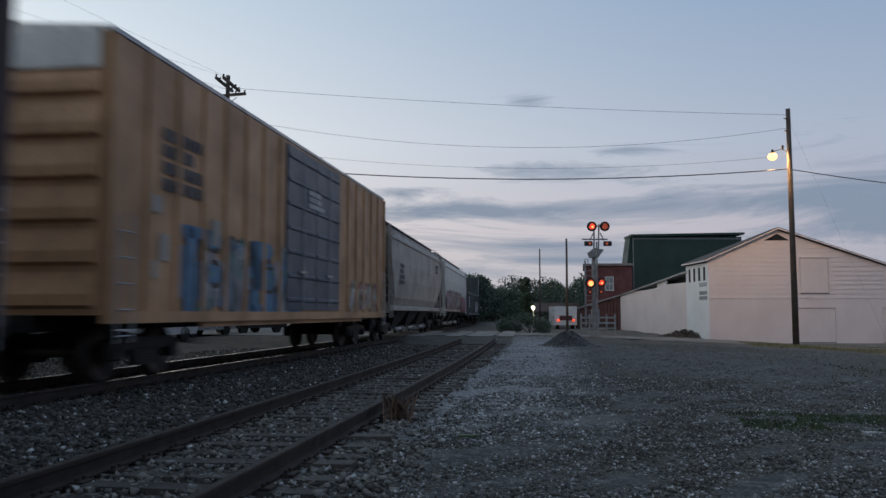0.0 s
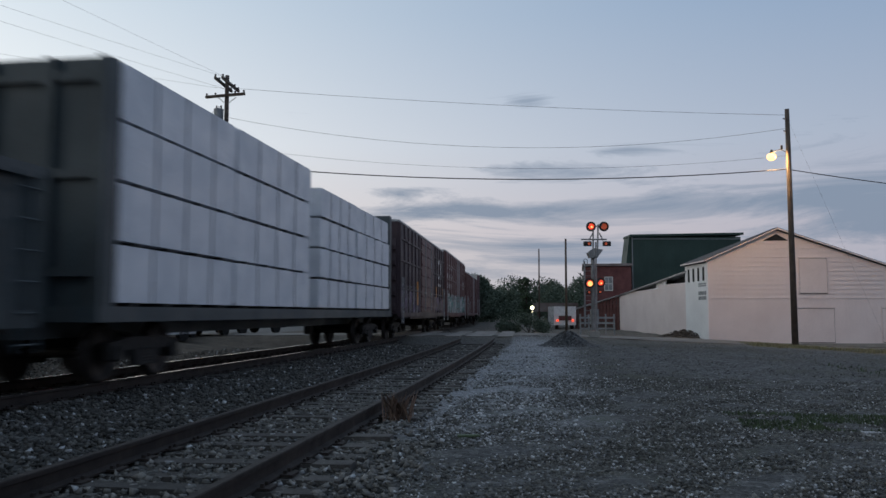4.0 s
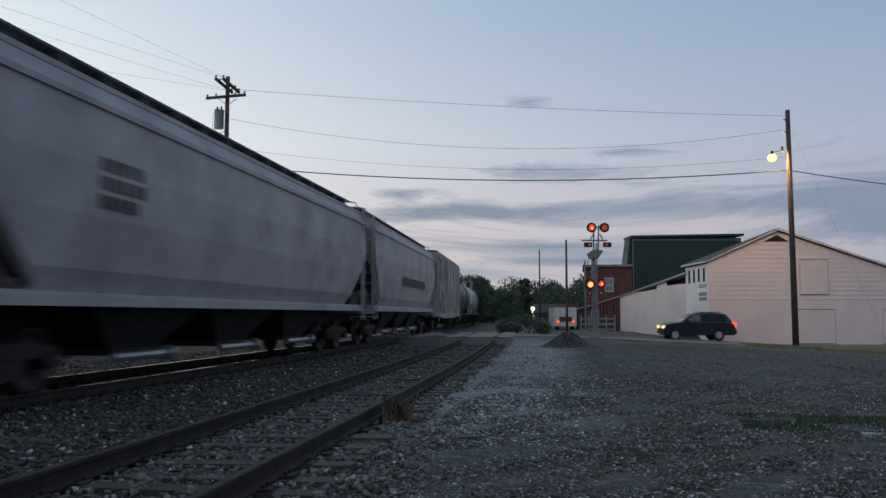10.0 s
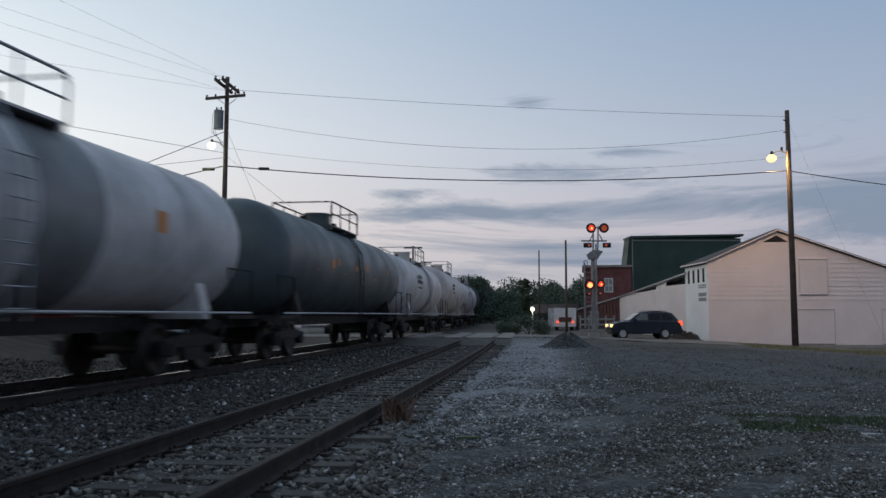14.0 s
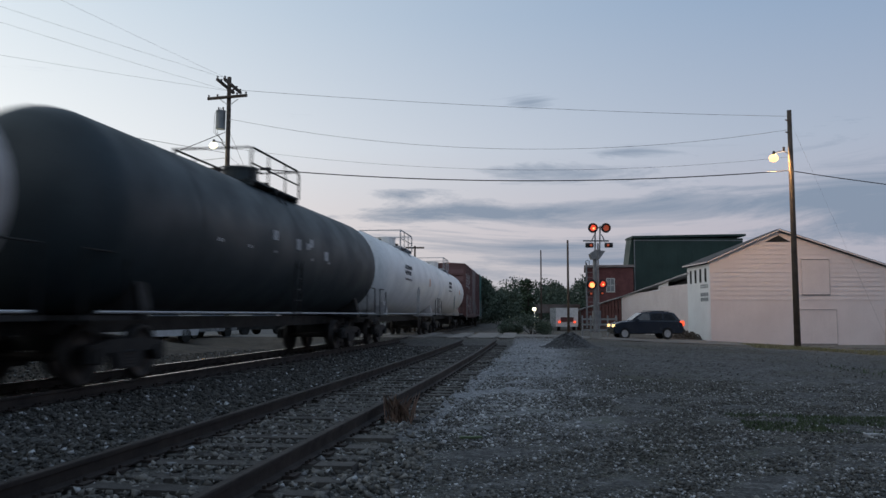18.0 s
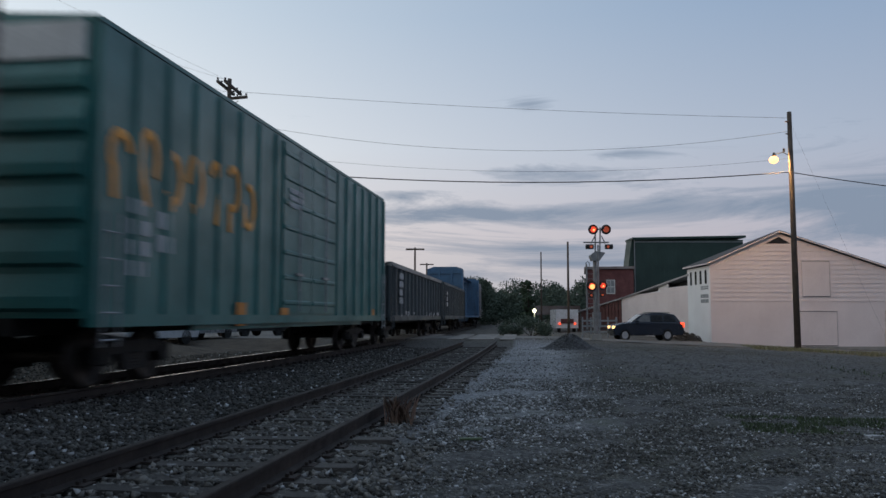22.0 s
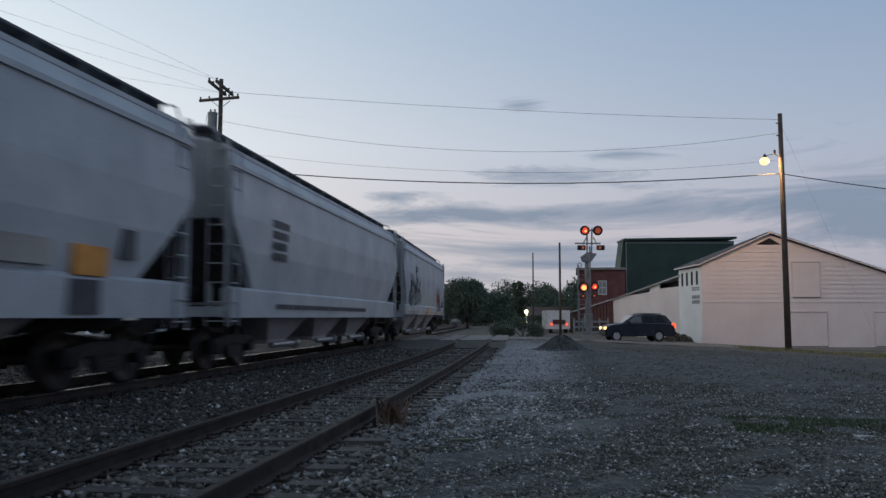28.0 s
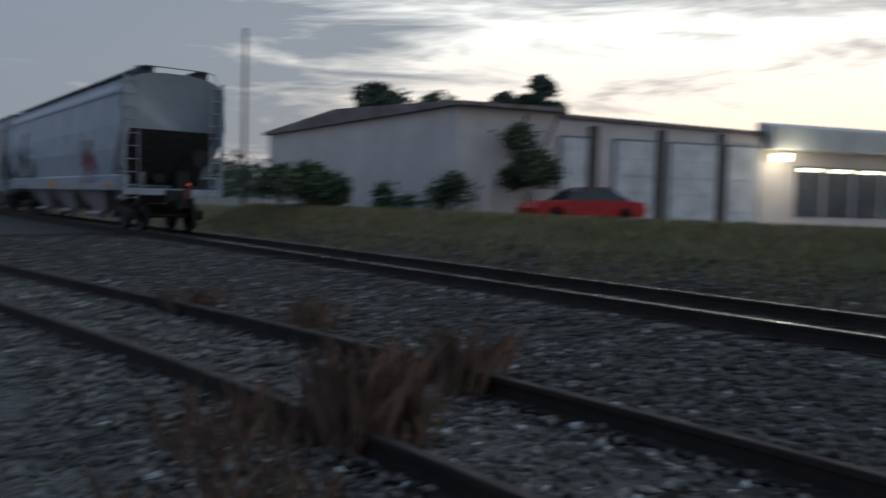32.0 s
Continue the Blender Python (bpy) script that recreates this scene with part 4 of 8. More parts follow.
def hopper(L, top, mat, label, sill=0.0):
    """Curve-sided covered hopper: swelling side sheets, sloped ends over open platforms, discharge hoppers, roof walk."""
    car = car_root("covered_hopper", label, "hopper car")
    z0, z1, e0 = 1.35, top - 0.35, L / 2 - 0.15
    sec = [(1.30, z0), (1.46, z0 + 0.35), (1.56, z0 + 1.1), (1.58, z0 + 1.8), (1.52, z1 - 0.35), (1.36, z1 - 0.05), (1.05, z1 + 0.1), (0.4, z1 + 0.2)]
    ring = sec + [(-a, b) for a, b in sec[::-1]]

    def end_y(z):
        """How far the slope sheet draws back towards the hoppers below the upper body."""
        t = min(1.0, max(0.0, (z1 - 1.45 - z) / 1.6))
        return e0 - 1.75 * t ** 1.05
    bm = bmesh.new()
    fine = []
    for (a, b), (c, d) in zip(ring, ring[1:] + ring[:1]):
        for k in range(3):
            fine.append((a + (c - a) * k / 3, b + (d - b) * k / 3))
    loft(bm, [[(x, s * end_y(z) * k, z) for x, z in fine] for s, k in ((-1, 1), (-1, 0.5), (1, 0.0), (1, 0.5), (1, 1))])
    part("body", bm, M[mat], car, smooth=False)
    for sx in (1, -1):
        bm = bmesh.new()
        if sill:
            extrude(bm, [(sx * 1.33, z0 - sill), (sx * 1.52, z0 - sill), (sx * 1.54, z0 + 0.28), (sx * 1.46, z0 + 0.34), (sx * 1.33, z0 + 0.3)], "y", -e0 + 0.1, e0 - 0.1)
        else:
            extrude(bm, [(sx * 1.25, z0 - 0.16), (sx * 1.5, z0 - 0.16), (sx * 1.5, z0 - 0.02), (sx * 1.34, z0 + 0.04), (sx * 1.25, z0)], "y", -e0 + 0.1, e0 - 0.1)
        part("side_sill", bm, M[mat], car)
        bm = bmesh.new()
        for zz, xx in ((z1 - 0.42, 1.55), (z1 - 0.06, 1.38)):
            box(bm, sx * (xx - 0.06), sx * (xx + 0.02), -e0, e0, zz - 0.04, zz + 0.04)
        part("roof_seam", bm, M[mat], car)
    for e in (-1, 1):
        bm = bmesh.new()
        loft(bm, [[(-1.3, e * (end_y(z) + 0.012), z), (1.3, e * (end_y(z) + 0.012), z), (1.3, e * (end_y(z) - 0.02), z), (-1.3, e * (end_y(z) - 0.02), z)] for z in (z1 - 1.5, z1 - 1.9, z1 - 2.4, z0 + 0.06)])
        # the sheet's dark colour carries the shade under the upper body
        part("slope_sheet", bm, M["bay_shade"], car, "sloping end sheet, darkened for the shade in the bay")
        bm = bmesh.new()
        box(bm, -1.5, 1.5, e * (e0 - 0.06) - 0.06, e * (e0 - 0.06) + 0.06, z0 - 0.26, z0 - 0.06)
        for sx in (-1.46, 1.46):
            tube(bm, (sx, e * (e0 - 0.02), z0 - 0.2), (sx, e * (e0 - 0.02), z1 + 0.05), 0.035, 6)
        for sx in (-0.55, 0.55):
            box(bm, sx - 0.05, sx + 0.05, e * (e0 - 1.4) - 0.05, e * (e0 - 1.4) + 0.05, z0 - 0.1, z0 + 1.35)
        part("end_frame", bm, M[mat], car)
        bm = bmesh.new()
        box(bm, -1.28, 1.28, min(e * (e0 - 2.2), e * (e0 - 0.1)), max(e * (e0 - 2.2), e * (e0 - 0.1)), z0 - 0.12, z0 - 0.06)
        part("end_platform", bm, M["truck_iron"], car)
        bm = bmesh.new()
        tube(bm, (0.35, e * (e0 - 0.9), z0 + 0.25), (0.35, e * (e0 - 0.35), z0 + 0.25), 0.16, 10)
        part("air_reservoir", bm, M["truck_iron"], car)
        bm = bmesh.new()
        box(bm, -0.6, -0.2, min(e * (e0 - 0.9), e * (e0 - 0.4)), max(e * (e0 - 0.9), e * (e0 - 0.4)), z0 - 0.06, z0 + 0.5)
        part("brake_valve", bm, M["truck_iron"], car)
        bm = bmesh.new()
        tube(bm, (-0.85, e * (e0 - 0.15), z0 + 0.9), (-0.85, e * (e0 - 0.05), z0 + 0.9), 0.28, 14)
        part("brake_wheel", bm, M["truck_iron"], car)
        for sx in (-1.3, 1.3):
            ladder(car, sx, e * (e0 + 0.03), z0 - 0.45, z1 + 0.05, along="x", mat=("galvanised" if mat in ("grey_paint", "blue_grey_paint") else mat))
        ladder(car, 1.55, e * (e0 - 0.28), z0 - 0.45, z1 - 0.1, mat=("galvanised" if mat in ("grey_paint", "blue_grey_paint") else mat))
        # hoop that joins the roof walk to the ladder
        bm = bmesh.new()
        for sx in (-1.3, 1.3):
            pipe(bm, [(sx, e * (e0 + 0.03), z1), (sx * 0.92, e * (e0 + 0.03), z1 + 0.3), (sx * 0.7, e * (e0 + 0.03), z1 + 0.36)], 0.02)
        tube(bm, (-0.91, e * (e0 + 0.03), z1 + 0.36), (0.91, e * (e0 + 0.03), z1 + 0.36), 0.02, 6)
        part("roof_handrail", bm, M["galvanised"], car)
    # roof walk: planks of grating on brackets along both edges
    for sx in (-1, 1):
        bm = bmesh.new()
        box(bm, min(sx * 0.62, sx * 1.02), max(sx * 0.62, sx * 1.02), -e0, e0, z1 + 0.31, z1 + 0.35)
        k = -e0 + 0.3
        while k < e0:
            box(bm, min(sx * 0.6, sx * 1.05), max(sx * 0.6, sx * 1.05), k - 0.03, k + 0.03, z1 + 0.12, z1 + 0.31)
            k += 1.15
        part("running_board", bm, M["walk_grate"], car)
    bm = bmesh.new()
    box(bm, -0.4, 0.4, -e0 + 0.8, e0 - 0.8, z1 + 0.18, z1 + 0.3)
    part("hatch_trough", bm, M[mat], car)
    # discharge hoppers
    k = 3
    span = (L - 6.4) / k
    for i in range(k):
        y = -L / 2 + 3.2 + (i + 0.5) * span
        bm = bmesh.new()
        loft(bm, [[(-1.3, y - span / 2, z0), (1.3, y - span / 2, z0), (1.3, y + span / 2, z0), (-1.3, y + span / 2, z0)],
                  [(-0.85, y - 0.75, 0.52), (0.85, y - 0.75, 0.52), (0.85, y + 0.75, 0.52), (-0.85, y + 0.75, 0.52)],
                  [(-0.85, y - 0.75, 0.42), (0.85, y - 0.75, 0.42), (0.85, y + 0.75, 0.42), (-0.85, y + 0.75, 0.42)]])
        hp = part("discharge_hopper", bm, M["truck_iron" if mat not in ("grey_paint", "blue_grey_paint") else "pink_grey_paint"], car)
        for sx in (-1.0, 1.0):
            bm = bmesh.new()
            tube(bm, (sx, y - 0.9, 0.4), (sx, y + 0.9, 0.4), 0.075, 8)
            tube(bm, (sx, y + 0.85, 0.4), (sx, y + 1.0, 0.4), 0.14, 10)
            part("outlet_tube", bm, M["galvanised"], hp)
    bm = bmesh.new()
    box(bm, -0.3, 0.3, -L / 2 + 0.1, L / 2 - 0.1, 0.85, z0 - 0.1)
    part("centre_sill", bm, M["truck_iron"], car)
    running_gear(car, L, 1.75)
    return car


def tank(L, R, mat, label, zc=2.55, band=None, walk_long=False, collar=True):
    car = car_root("tank_car", label, "tank car")
    h = L / 2 - 0.15
    prof = [(-h, 0.0), (-h + 0.02, R * 0.35), (-h + 0.12, R * 0.66), (-h + 0.32, R * 0.88), (-h + 0.6, R * 0.98), (-h + 0.8, R)]
    prof += [(-h * 0.5, R), (0, R), (h * 0.5, R)] + [(-y, r) for y, r in prof[::-1]]
    bm = bmesh.new()
    seg = 36
    vs = [[bm.verts.new((max(r, 0.01) * math.sin(k * math.tau / seg), y, zc + max(r, 0.01) * math.cos(k * math.tau / seg))) for k in range(seg)] for y, r in prof]
    for a, b in zip(vs, vs[1:]):
        for k in range(seg):
            bm.faces.new((a[k], a[(k + 1) % seg], b[(k + 1) % seg], b[k]))
    part("tank_shell", bm, M[mat], car, smooth=True)

    def belt(y0, y1, m, lift=0.008, a0=0.0, a1=math.tau, name="painted_band", label=""):
        bm = bmesh.new()
        n = max(6, int(36 * (a1 - a0) / math.tau))
        lo = [bm.verts.new(((R + lift) * math.sin(a0 + (a1 - a0) * k / n), y0, zc + (R + lift) * math.cos(a0 + (a1 - a0) * k / n))) for k in range(n + 1)]
        hi = [bm.verts.new((v.co.x, y1, v.co.z)) for v in lo]
        for k in range(n):
            bm.faces.new((lo[k], lo[k + 1], hi[k + 1], hi[k]))
        return part(name, bm, M[m], car, label, smooth=True)
    for y in (-h * 0.62, -0.05, h * 0.62):
        belt(y - 0.03, y + 0.03, mat, 0.012, name="shell_seam")
    if band == "lower":
        bm = bmesh.new()
        arc = [math.radians(112 + k * 136 / 16) for k in range(17)]
        vs = [[bm.verts.new(((max(r, 0.01) + 0.01) * math.sin(a), y * 1.002, zc + (max(r, 0.01) + 0.01) * math.cos(a))) for a in arc] for y, r in prof]
        for a, b in zip(vs, vs[1:]):
            for k in range(16):
                bm.faces.new((a[k], a[k + 1], b[k + 1], b[k]))
        part("painted_band", bm, M["signal_black"], car, "black painted lower half", smooth=True)
    elif band == "middle":
        belt(0.5, 2.0, "stained_paint", 0.01, label="dirt-stained band round the shell")
    # sill, saddles, bolsters
    bm = bmesh.new()
    box(bm, -0.28, 0.28, -L / 2 + 0.1, L / 2 - 0.1, 0.78, 1.05)
    part("centre_sill", bm, M["truck_iron"], car)
    for e in (-1, 1):
        bm = bmesh.new()
        y = e * (L / 2 - 2.0)
        extrude(bm, [(-1.3, 1.0), (1.3, 1.0), (1.3, 1.2), (1.15, 1.75), (0.6, 1.3), (-0.6, 1.3), (-1.15, 1.75), (-1.3, 1.2)], "y", y - 0.16, y + 0.16)
        part("saddle", bm, M["truck_iron" if mat in ("black_paint", "navy_tank_paint") or band == "lower" else "grimy_white_paint"], car)
        bm = bmesh.new()
        box(bm, -1.45, 1.45, min(e * (L / 2 - 1.3), e * L / 2), max(e * (L / 2 - 1.3), e * L / 2), 1.0, 1.07)
        pipe(bm, [(1.4, e * (L / 2 - 0.05), 1.07), (1.4, e * (L / 2 - 0.05), 2.0), (1.4, e * (L / 2 - 1.2), 2.0), (1.4, e * (L / 2 - 1.2), 1.07)], 0.022)
        pipe(bm, [(-1.4, e * (L / 2 - 0.05), 1.07), (-1.4, e * (L / 2 - 0.05), 2.0), (-1.4, e * (L / 2 - 1.2), 2.0), (-1.4, e * (L / 2 - 1.2), 1.07)], 0.022)
        part("end_platform", bm, M["truck_iron"], car)
    bm = bmesh.new()
    for sx in (-1.48, 1.48):
        tube(bm, (sx, -L / 2 + 0.3, 1.12), (sx, L / 2 - 0.3, 1.12), 0.022, 6)
    part("side_handrail", bm, M["marking_white"], car)
    # manway, valves and the platform round them
    zt = zc + R
    bm = bmesh.new()
    tube(bm, (0, 0, zt - 0.1), (0, 0, zt + 0.38), 0.42, 20)
    tube(bm, (0, 0, zt + 0.38), (0, 0, zt + 0.44), 0.46, 20)
    part("manway_dome", bm, M[mat], car)
    bm = bmesh.new()
    tube(bm, (0.3, 0.95, zt - 0.1), (0.3, 0.95, zt + 0.22), 0.1, 10)
    tube(bm, (-0.2, -0.9, zt - 0.1), (-0.2, -0.9, zt + 0.28), 0.12, 10)
    part("valve", bm, M["rust_steel"], car)
    w = (h - 0.8) if walk_long else 1.7
    bm = bmesh.new()
    for sx in (-1, 1):
        box(bm, min(sx * 0.5, sx * 0.95), max(sx * 0.5, sx * 0.95), -w, w, zt - 0.14, zt - 0.10)
    for k in (-w + 0.1, 0, w - 0.1):
        box(bm, -0.95, 0.95, k - 0.05, k + 0.05, zt - 0.24, zt - 0.10)
    part("walkway", bm, M["galvanised" if mat not in ("black_paint", "navy_tank_paint") else mat], car)
    rail_m = "galvanised" if mat not in ("black_paint", "navy_tank_paint") else "truck_iron"
    for sx in (-0.95, 0.95):
        bm = bmesh.new()
        zr = zt + 0.62
        pipe(bm, [(sx, -w, zt - 0.12), (sx, -w, zr - 0.12), (sx, -w + 0.12, zr), (sx, w - 0.12, zr), (sx, w, zr - 0.12), (sx, w, zt - 0.12)], 0.028)
        tube(bm, (sx, -w, zt + 0.25), (sx, w, zt + 0.25), 0.02, 6)
        k = -w + 1.1
        while k < w - 0.4:
            tube(bm, (sx, k, zt - 0.12), (sx, k, zr), 0.02, 6)
            k += 1.2
        part("platform_railing", bm, M[rail_m], car)
    bm = bmesh.new()
    for e in (-w, w):
        tube(bm, (-0.95, e, zt + 0.61), (0.95, e, zt + 0.61), 0.022, 6)
    part("railing_end", bm, M[rail_m], car)
    for sx in (-1, 1):
        bm = bmesh.new()
        for s in (-0.22, 0.22):
            pipe(bm, [(sx * 1.5, s, 1.0), (sx * 1.56, s, 2.4), (sx * 1.46, s, 3.1), (sx * 0.95, s, zt - 0.1)], 0.02)
        for k in range(8):
            z = 1.15 + k * 0.27
            tube(bm, (sx * 1.54, -0.22, z), (sx * 1.54, 0.22, z), 0.014, 6)
        part("ladder", bm, M[rail_m], car)
    running_gear(car, L, 1.95)
    return car


def gondola(L, top, mat, label, ribs=12, rim="gondola_paint", load=0.25):
    car = car_root("gondola", label, "gondola car")
    W, z0 = 1.5, 1.0
    for sx in (-1, 1):
        bm = bmesh.new()
        box(bm, min(sx * (W - 0.06), sx * W), max(sx * (W - 0.06), sx * W), -L / 2, L / 2, z0, top)
        sd = part("side_wall", bm, M[mat], car)
        bm = bmesh.new()
        box(bm, min(sx * (W - 0.1), sx * (W + 0.12)), max(sx * (W - 0.1), sx * (W + 0.12)), -L / 2, L / 2, top - 0.06, top + 0.1)
        part("top_chord", bm, M[rim], car, "worn rusty top chord")
        bm = bmesh.new()
        box(bm, min(sx * W, sx * (W + 0.1)), max(sx * W, sx * (W + 0.1)), -L / 2, L / 2, z0 - 0.1, z0 + 0.12)
        part("side_sill", bm, M[mat], car)
        for k in range(ribs + 1):
            y = -L / 2 + 0.12 + k * (L - 0.24) / ribs
            bm = bmesh.new()
            extrude(bm, [(sx * W, y - 0.13), (sx * (W + 0.11), y - 0.08), (sx * (W + 0.11), y + 0.08), (sx * W, y + 0.13)], "z", z0 + 0.1, top - 0.05)
            part("side_post", bm, M[mat], car)
        for e in (-1, 1):
            ladder(car, sx * (W + 0.14), e * (L / 2 - 0.3), z0 - 0.4, top, mat="gondola_paint")
    for e in (-1, 1):
        bm = bmesh.new()
        box(bm, -W, W, min(e * (L / 2 - 0.08), e * L / 2), max(e * (L / 2 - 0.08), e * L / 2), z0, top + 0.06)
        end = part("end_wall", bm, M[mat], car)
        for k in range(4):
            zz = z0 + 0.35 + k * (top - z0 - 0.5) / 3
            bm = bmesh.new()
            extrude(bm, [(e * L / 2, zz - 0.09), (e * (L / 2 + 0.09), zz), (e * L / 2, zz + 0.09)], "x", -W + 0.1, W - 0.1)
            part("end_rib", bm, M[mat], end)
    bm = bmesh.new()
    box(bm, -W, W, -L / 2, L / 2, z0 - 0.05, z0 + 0.05)
    part("floor_plate", bm, M["truck_iron"], car)
    bm = bmesh.new()
    box(bm, -0.3, 0.3, -L / 2, L / 2, 0.75, z0 - 0.05)
    part("centre_sill", bm, M["truck_iron"], car)
    running_gear(car, L)
    return car


def bulkhead(car, W, y, e, z0, z1, mat, ribs=3):
    bm = bmesh.new()
    box(bm, -W, W, y - 0.12, y + 0.12, z0, z1)
    wall = part("bulkhead", bm, M[mat], car)
    for k in range(ribs):
        bm = bmesh.new()
        zz = z0 + 0.5 + k * (z1 - z0 - 0.8) / max(1, ribs - 1)
        box(bm, -W + 0.05, W - 0.05, min(y + e * 0.12, y + e * 0.22), max(y + e * 0.12, y + e * 0.22), zz - 0.07, zz + 0.07)
        part("cross_rib", bm, M[mat], wall)
    for sx in (-W + 0.08, -0.5, 0.5, W - 0.08):
        bm = bmesh.new()
        box(bm, sx - 0.07, sx + 0.07, min(y + e * 0.12, y + e * 0.26), max(y + e * 0.12, y + e * 0.26), z0, z1 - 0.02)
        part("upright_rib", bm, M[mat], wall)


def lumber_flat(L, label):
    car = car_root("bulkhead_flatcar", label, "flat car")
    W = 1.42
    bm = bmesh.new()
    box(bm, -W, W, -L / 2, L / 2, 0.95, 1.18)
    box(bm, -0.35, 0.35, -L / 2, L / 2, 0.7, 0.95)
    part("deck", bm, M["gondola_paint"], car)
    for e in (-1, 1):
        bulkhead(car, W, e * (L / 2 - 0.3), e, 1.18, 4.85, "gondola_paint")
    running_gear(car, L)
    return car


def lumber_load(car, L):
    """Wrapped bundles, four high, in two stacks; the bundles lie on the car and ride with it."""
    rng = random.Random(9)
    W = 1.40
    for y0, y1, rows, hh in ((-L / 2 + 0.5, -L / 2 + 4.9, 4, 0.86), (-L / 2 + 4.95, -0.3, 4, 0.86), (0.6, 4.7, 4, 0.78), (4.75, L / 2 - 0.5, 4, 0.78)):
        for r in range(rows):
            bm = bmesh.new()
            d = rng.uniform(-0.03, 0.03)
            z = 1.24 + r * (hh + 0.06)
            box(bm, -W + d, W + d, y0 + rng.uniform(0, 0.05), y1 - rng.uniform(0, 0.05), z, z + hh)
            bmesh.ops.bevel(bm, geom=bm.edges[:], offset=0.05, segments=2)
            b = part("lumber_bundle", bm, M["wrap"], car, "white plastic-wrapped lumber bundle")
            bm = bmesh.new()
            for k in range(1, 4):
                y = y0 + k * (y1 - y0) / 4
                box(bm, W + d - 0.002, W + d + 0.006, y - 0.02, y + 0.02, z, z + hh)
            part("strap", bm, M["marking_dark"], b)
            bm = bmesh.new()
            for k in range(4):
                y = y0 + (k + 0.5) * (y1 - y0) / 4
                box(bm, -W, W, y - 0.05, y + 0.05, z - 0.062, z)
            part("stacking_stick", bm, M["tie"], b)


def centerbeam(L, label):
    car = car_root("centerbeam_flatcar", label, "flat car")
    W, zt = 1.42, 4.75
    bm = bmesh.new()
    box(bm, -W, W, -L / 2, L / 2, 0.98, 1.16)
    box(bm, -0.4, 0.4, -L / 2 + 1.5, L / 2 - 1.5, 0.6, 0.98)
    part("deck", bm, M["blue_paint"], car)
    for e in (-1, 1):
        y = e * (L / 2 - 0.35)
        bulkhead(car, W, y, e, 1.16, zt + 0.1, "blue_paint", 4)
        bm = bmesh.new()
        extrude(bm, [(-W, zt + 0.1), (W, zt + 0.1), (W - 0.5, zt + 0.28), (-W + 0.5, zt + 0.28)], "y", y - 0.12, y + 0.12)
        part("bulkhead_cap", bm, M["blue_paint"], car)
        for sx in (-W, W - 0.06):
            bm = bmesh.new()
            box(bm, sx, sx + 0.06, min(y, y - e * 0.75), max(y, y - e * 0.75), 1.16, zt)
            part("gusset_panel", bm, M["blue_paint"], car)
    bm = bmesh.new()
    box(bm, -0.22, 0.22, -L / 2 + 0.4, L / 2 - 0.4, zt - 0.22, zt)
    box(bm, -0.6, 0.6, -L / 2 + 0.4, L / 2 - 0.4, zt - 0.02, zt + 0.05)
    part("top_chord", bm, M["blue_paint"], car)
    n = 16
    for k in range(n + 1):
        y = -L / 2 + 1.0 + k * (L - 2.0) / n
        bm = bmesh.new()
        extrude(bm, [(-0.2, 1.16), (0.2, 1.16), (0.12, zt - 0.2), (-0.12, zt - 0.2)], "y", y - 0.09, y + 0.09)
        part("upright", bm, M["blue_paint"], car)
        if k < n and k % 2 == 0:
            bm = bmesh.new()
            y2 = y + (L - 2.0) / n
            a, b = ((y, 1.2), (y2, zt - 0.25)) if k < n / 2 else ((y2, 1.2), (y, zt - 0.25))
            tube(bm, (0, a[0], a[1]), (0, b[0], b[1]), 0.07, 6)
            part("diagonal_brace", bm, M["blue_paint"], car)
    for sx in (-0.65, 0.65):
        k = -L / 2 + 1.2
        while k < L / 2 - 1.0:
            bm = bmesh.new()
            pipe(bm, [(sx * 0.9, k, zt), (sx * 1.9, k + 0.1, 1.2)], 0.008, 4)
            part("tie_down_cable", bm, M["wire"], car)
            k += 2.2
    running_gear(car, L)
    return car


SPEED = 19.0
TRAIN = []     # car, place of its centre along the line at the start


def couple(car, rear, L):
    TRAIN.append((car, rear - L / 2))


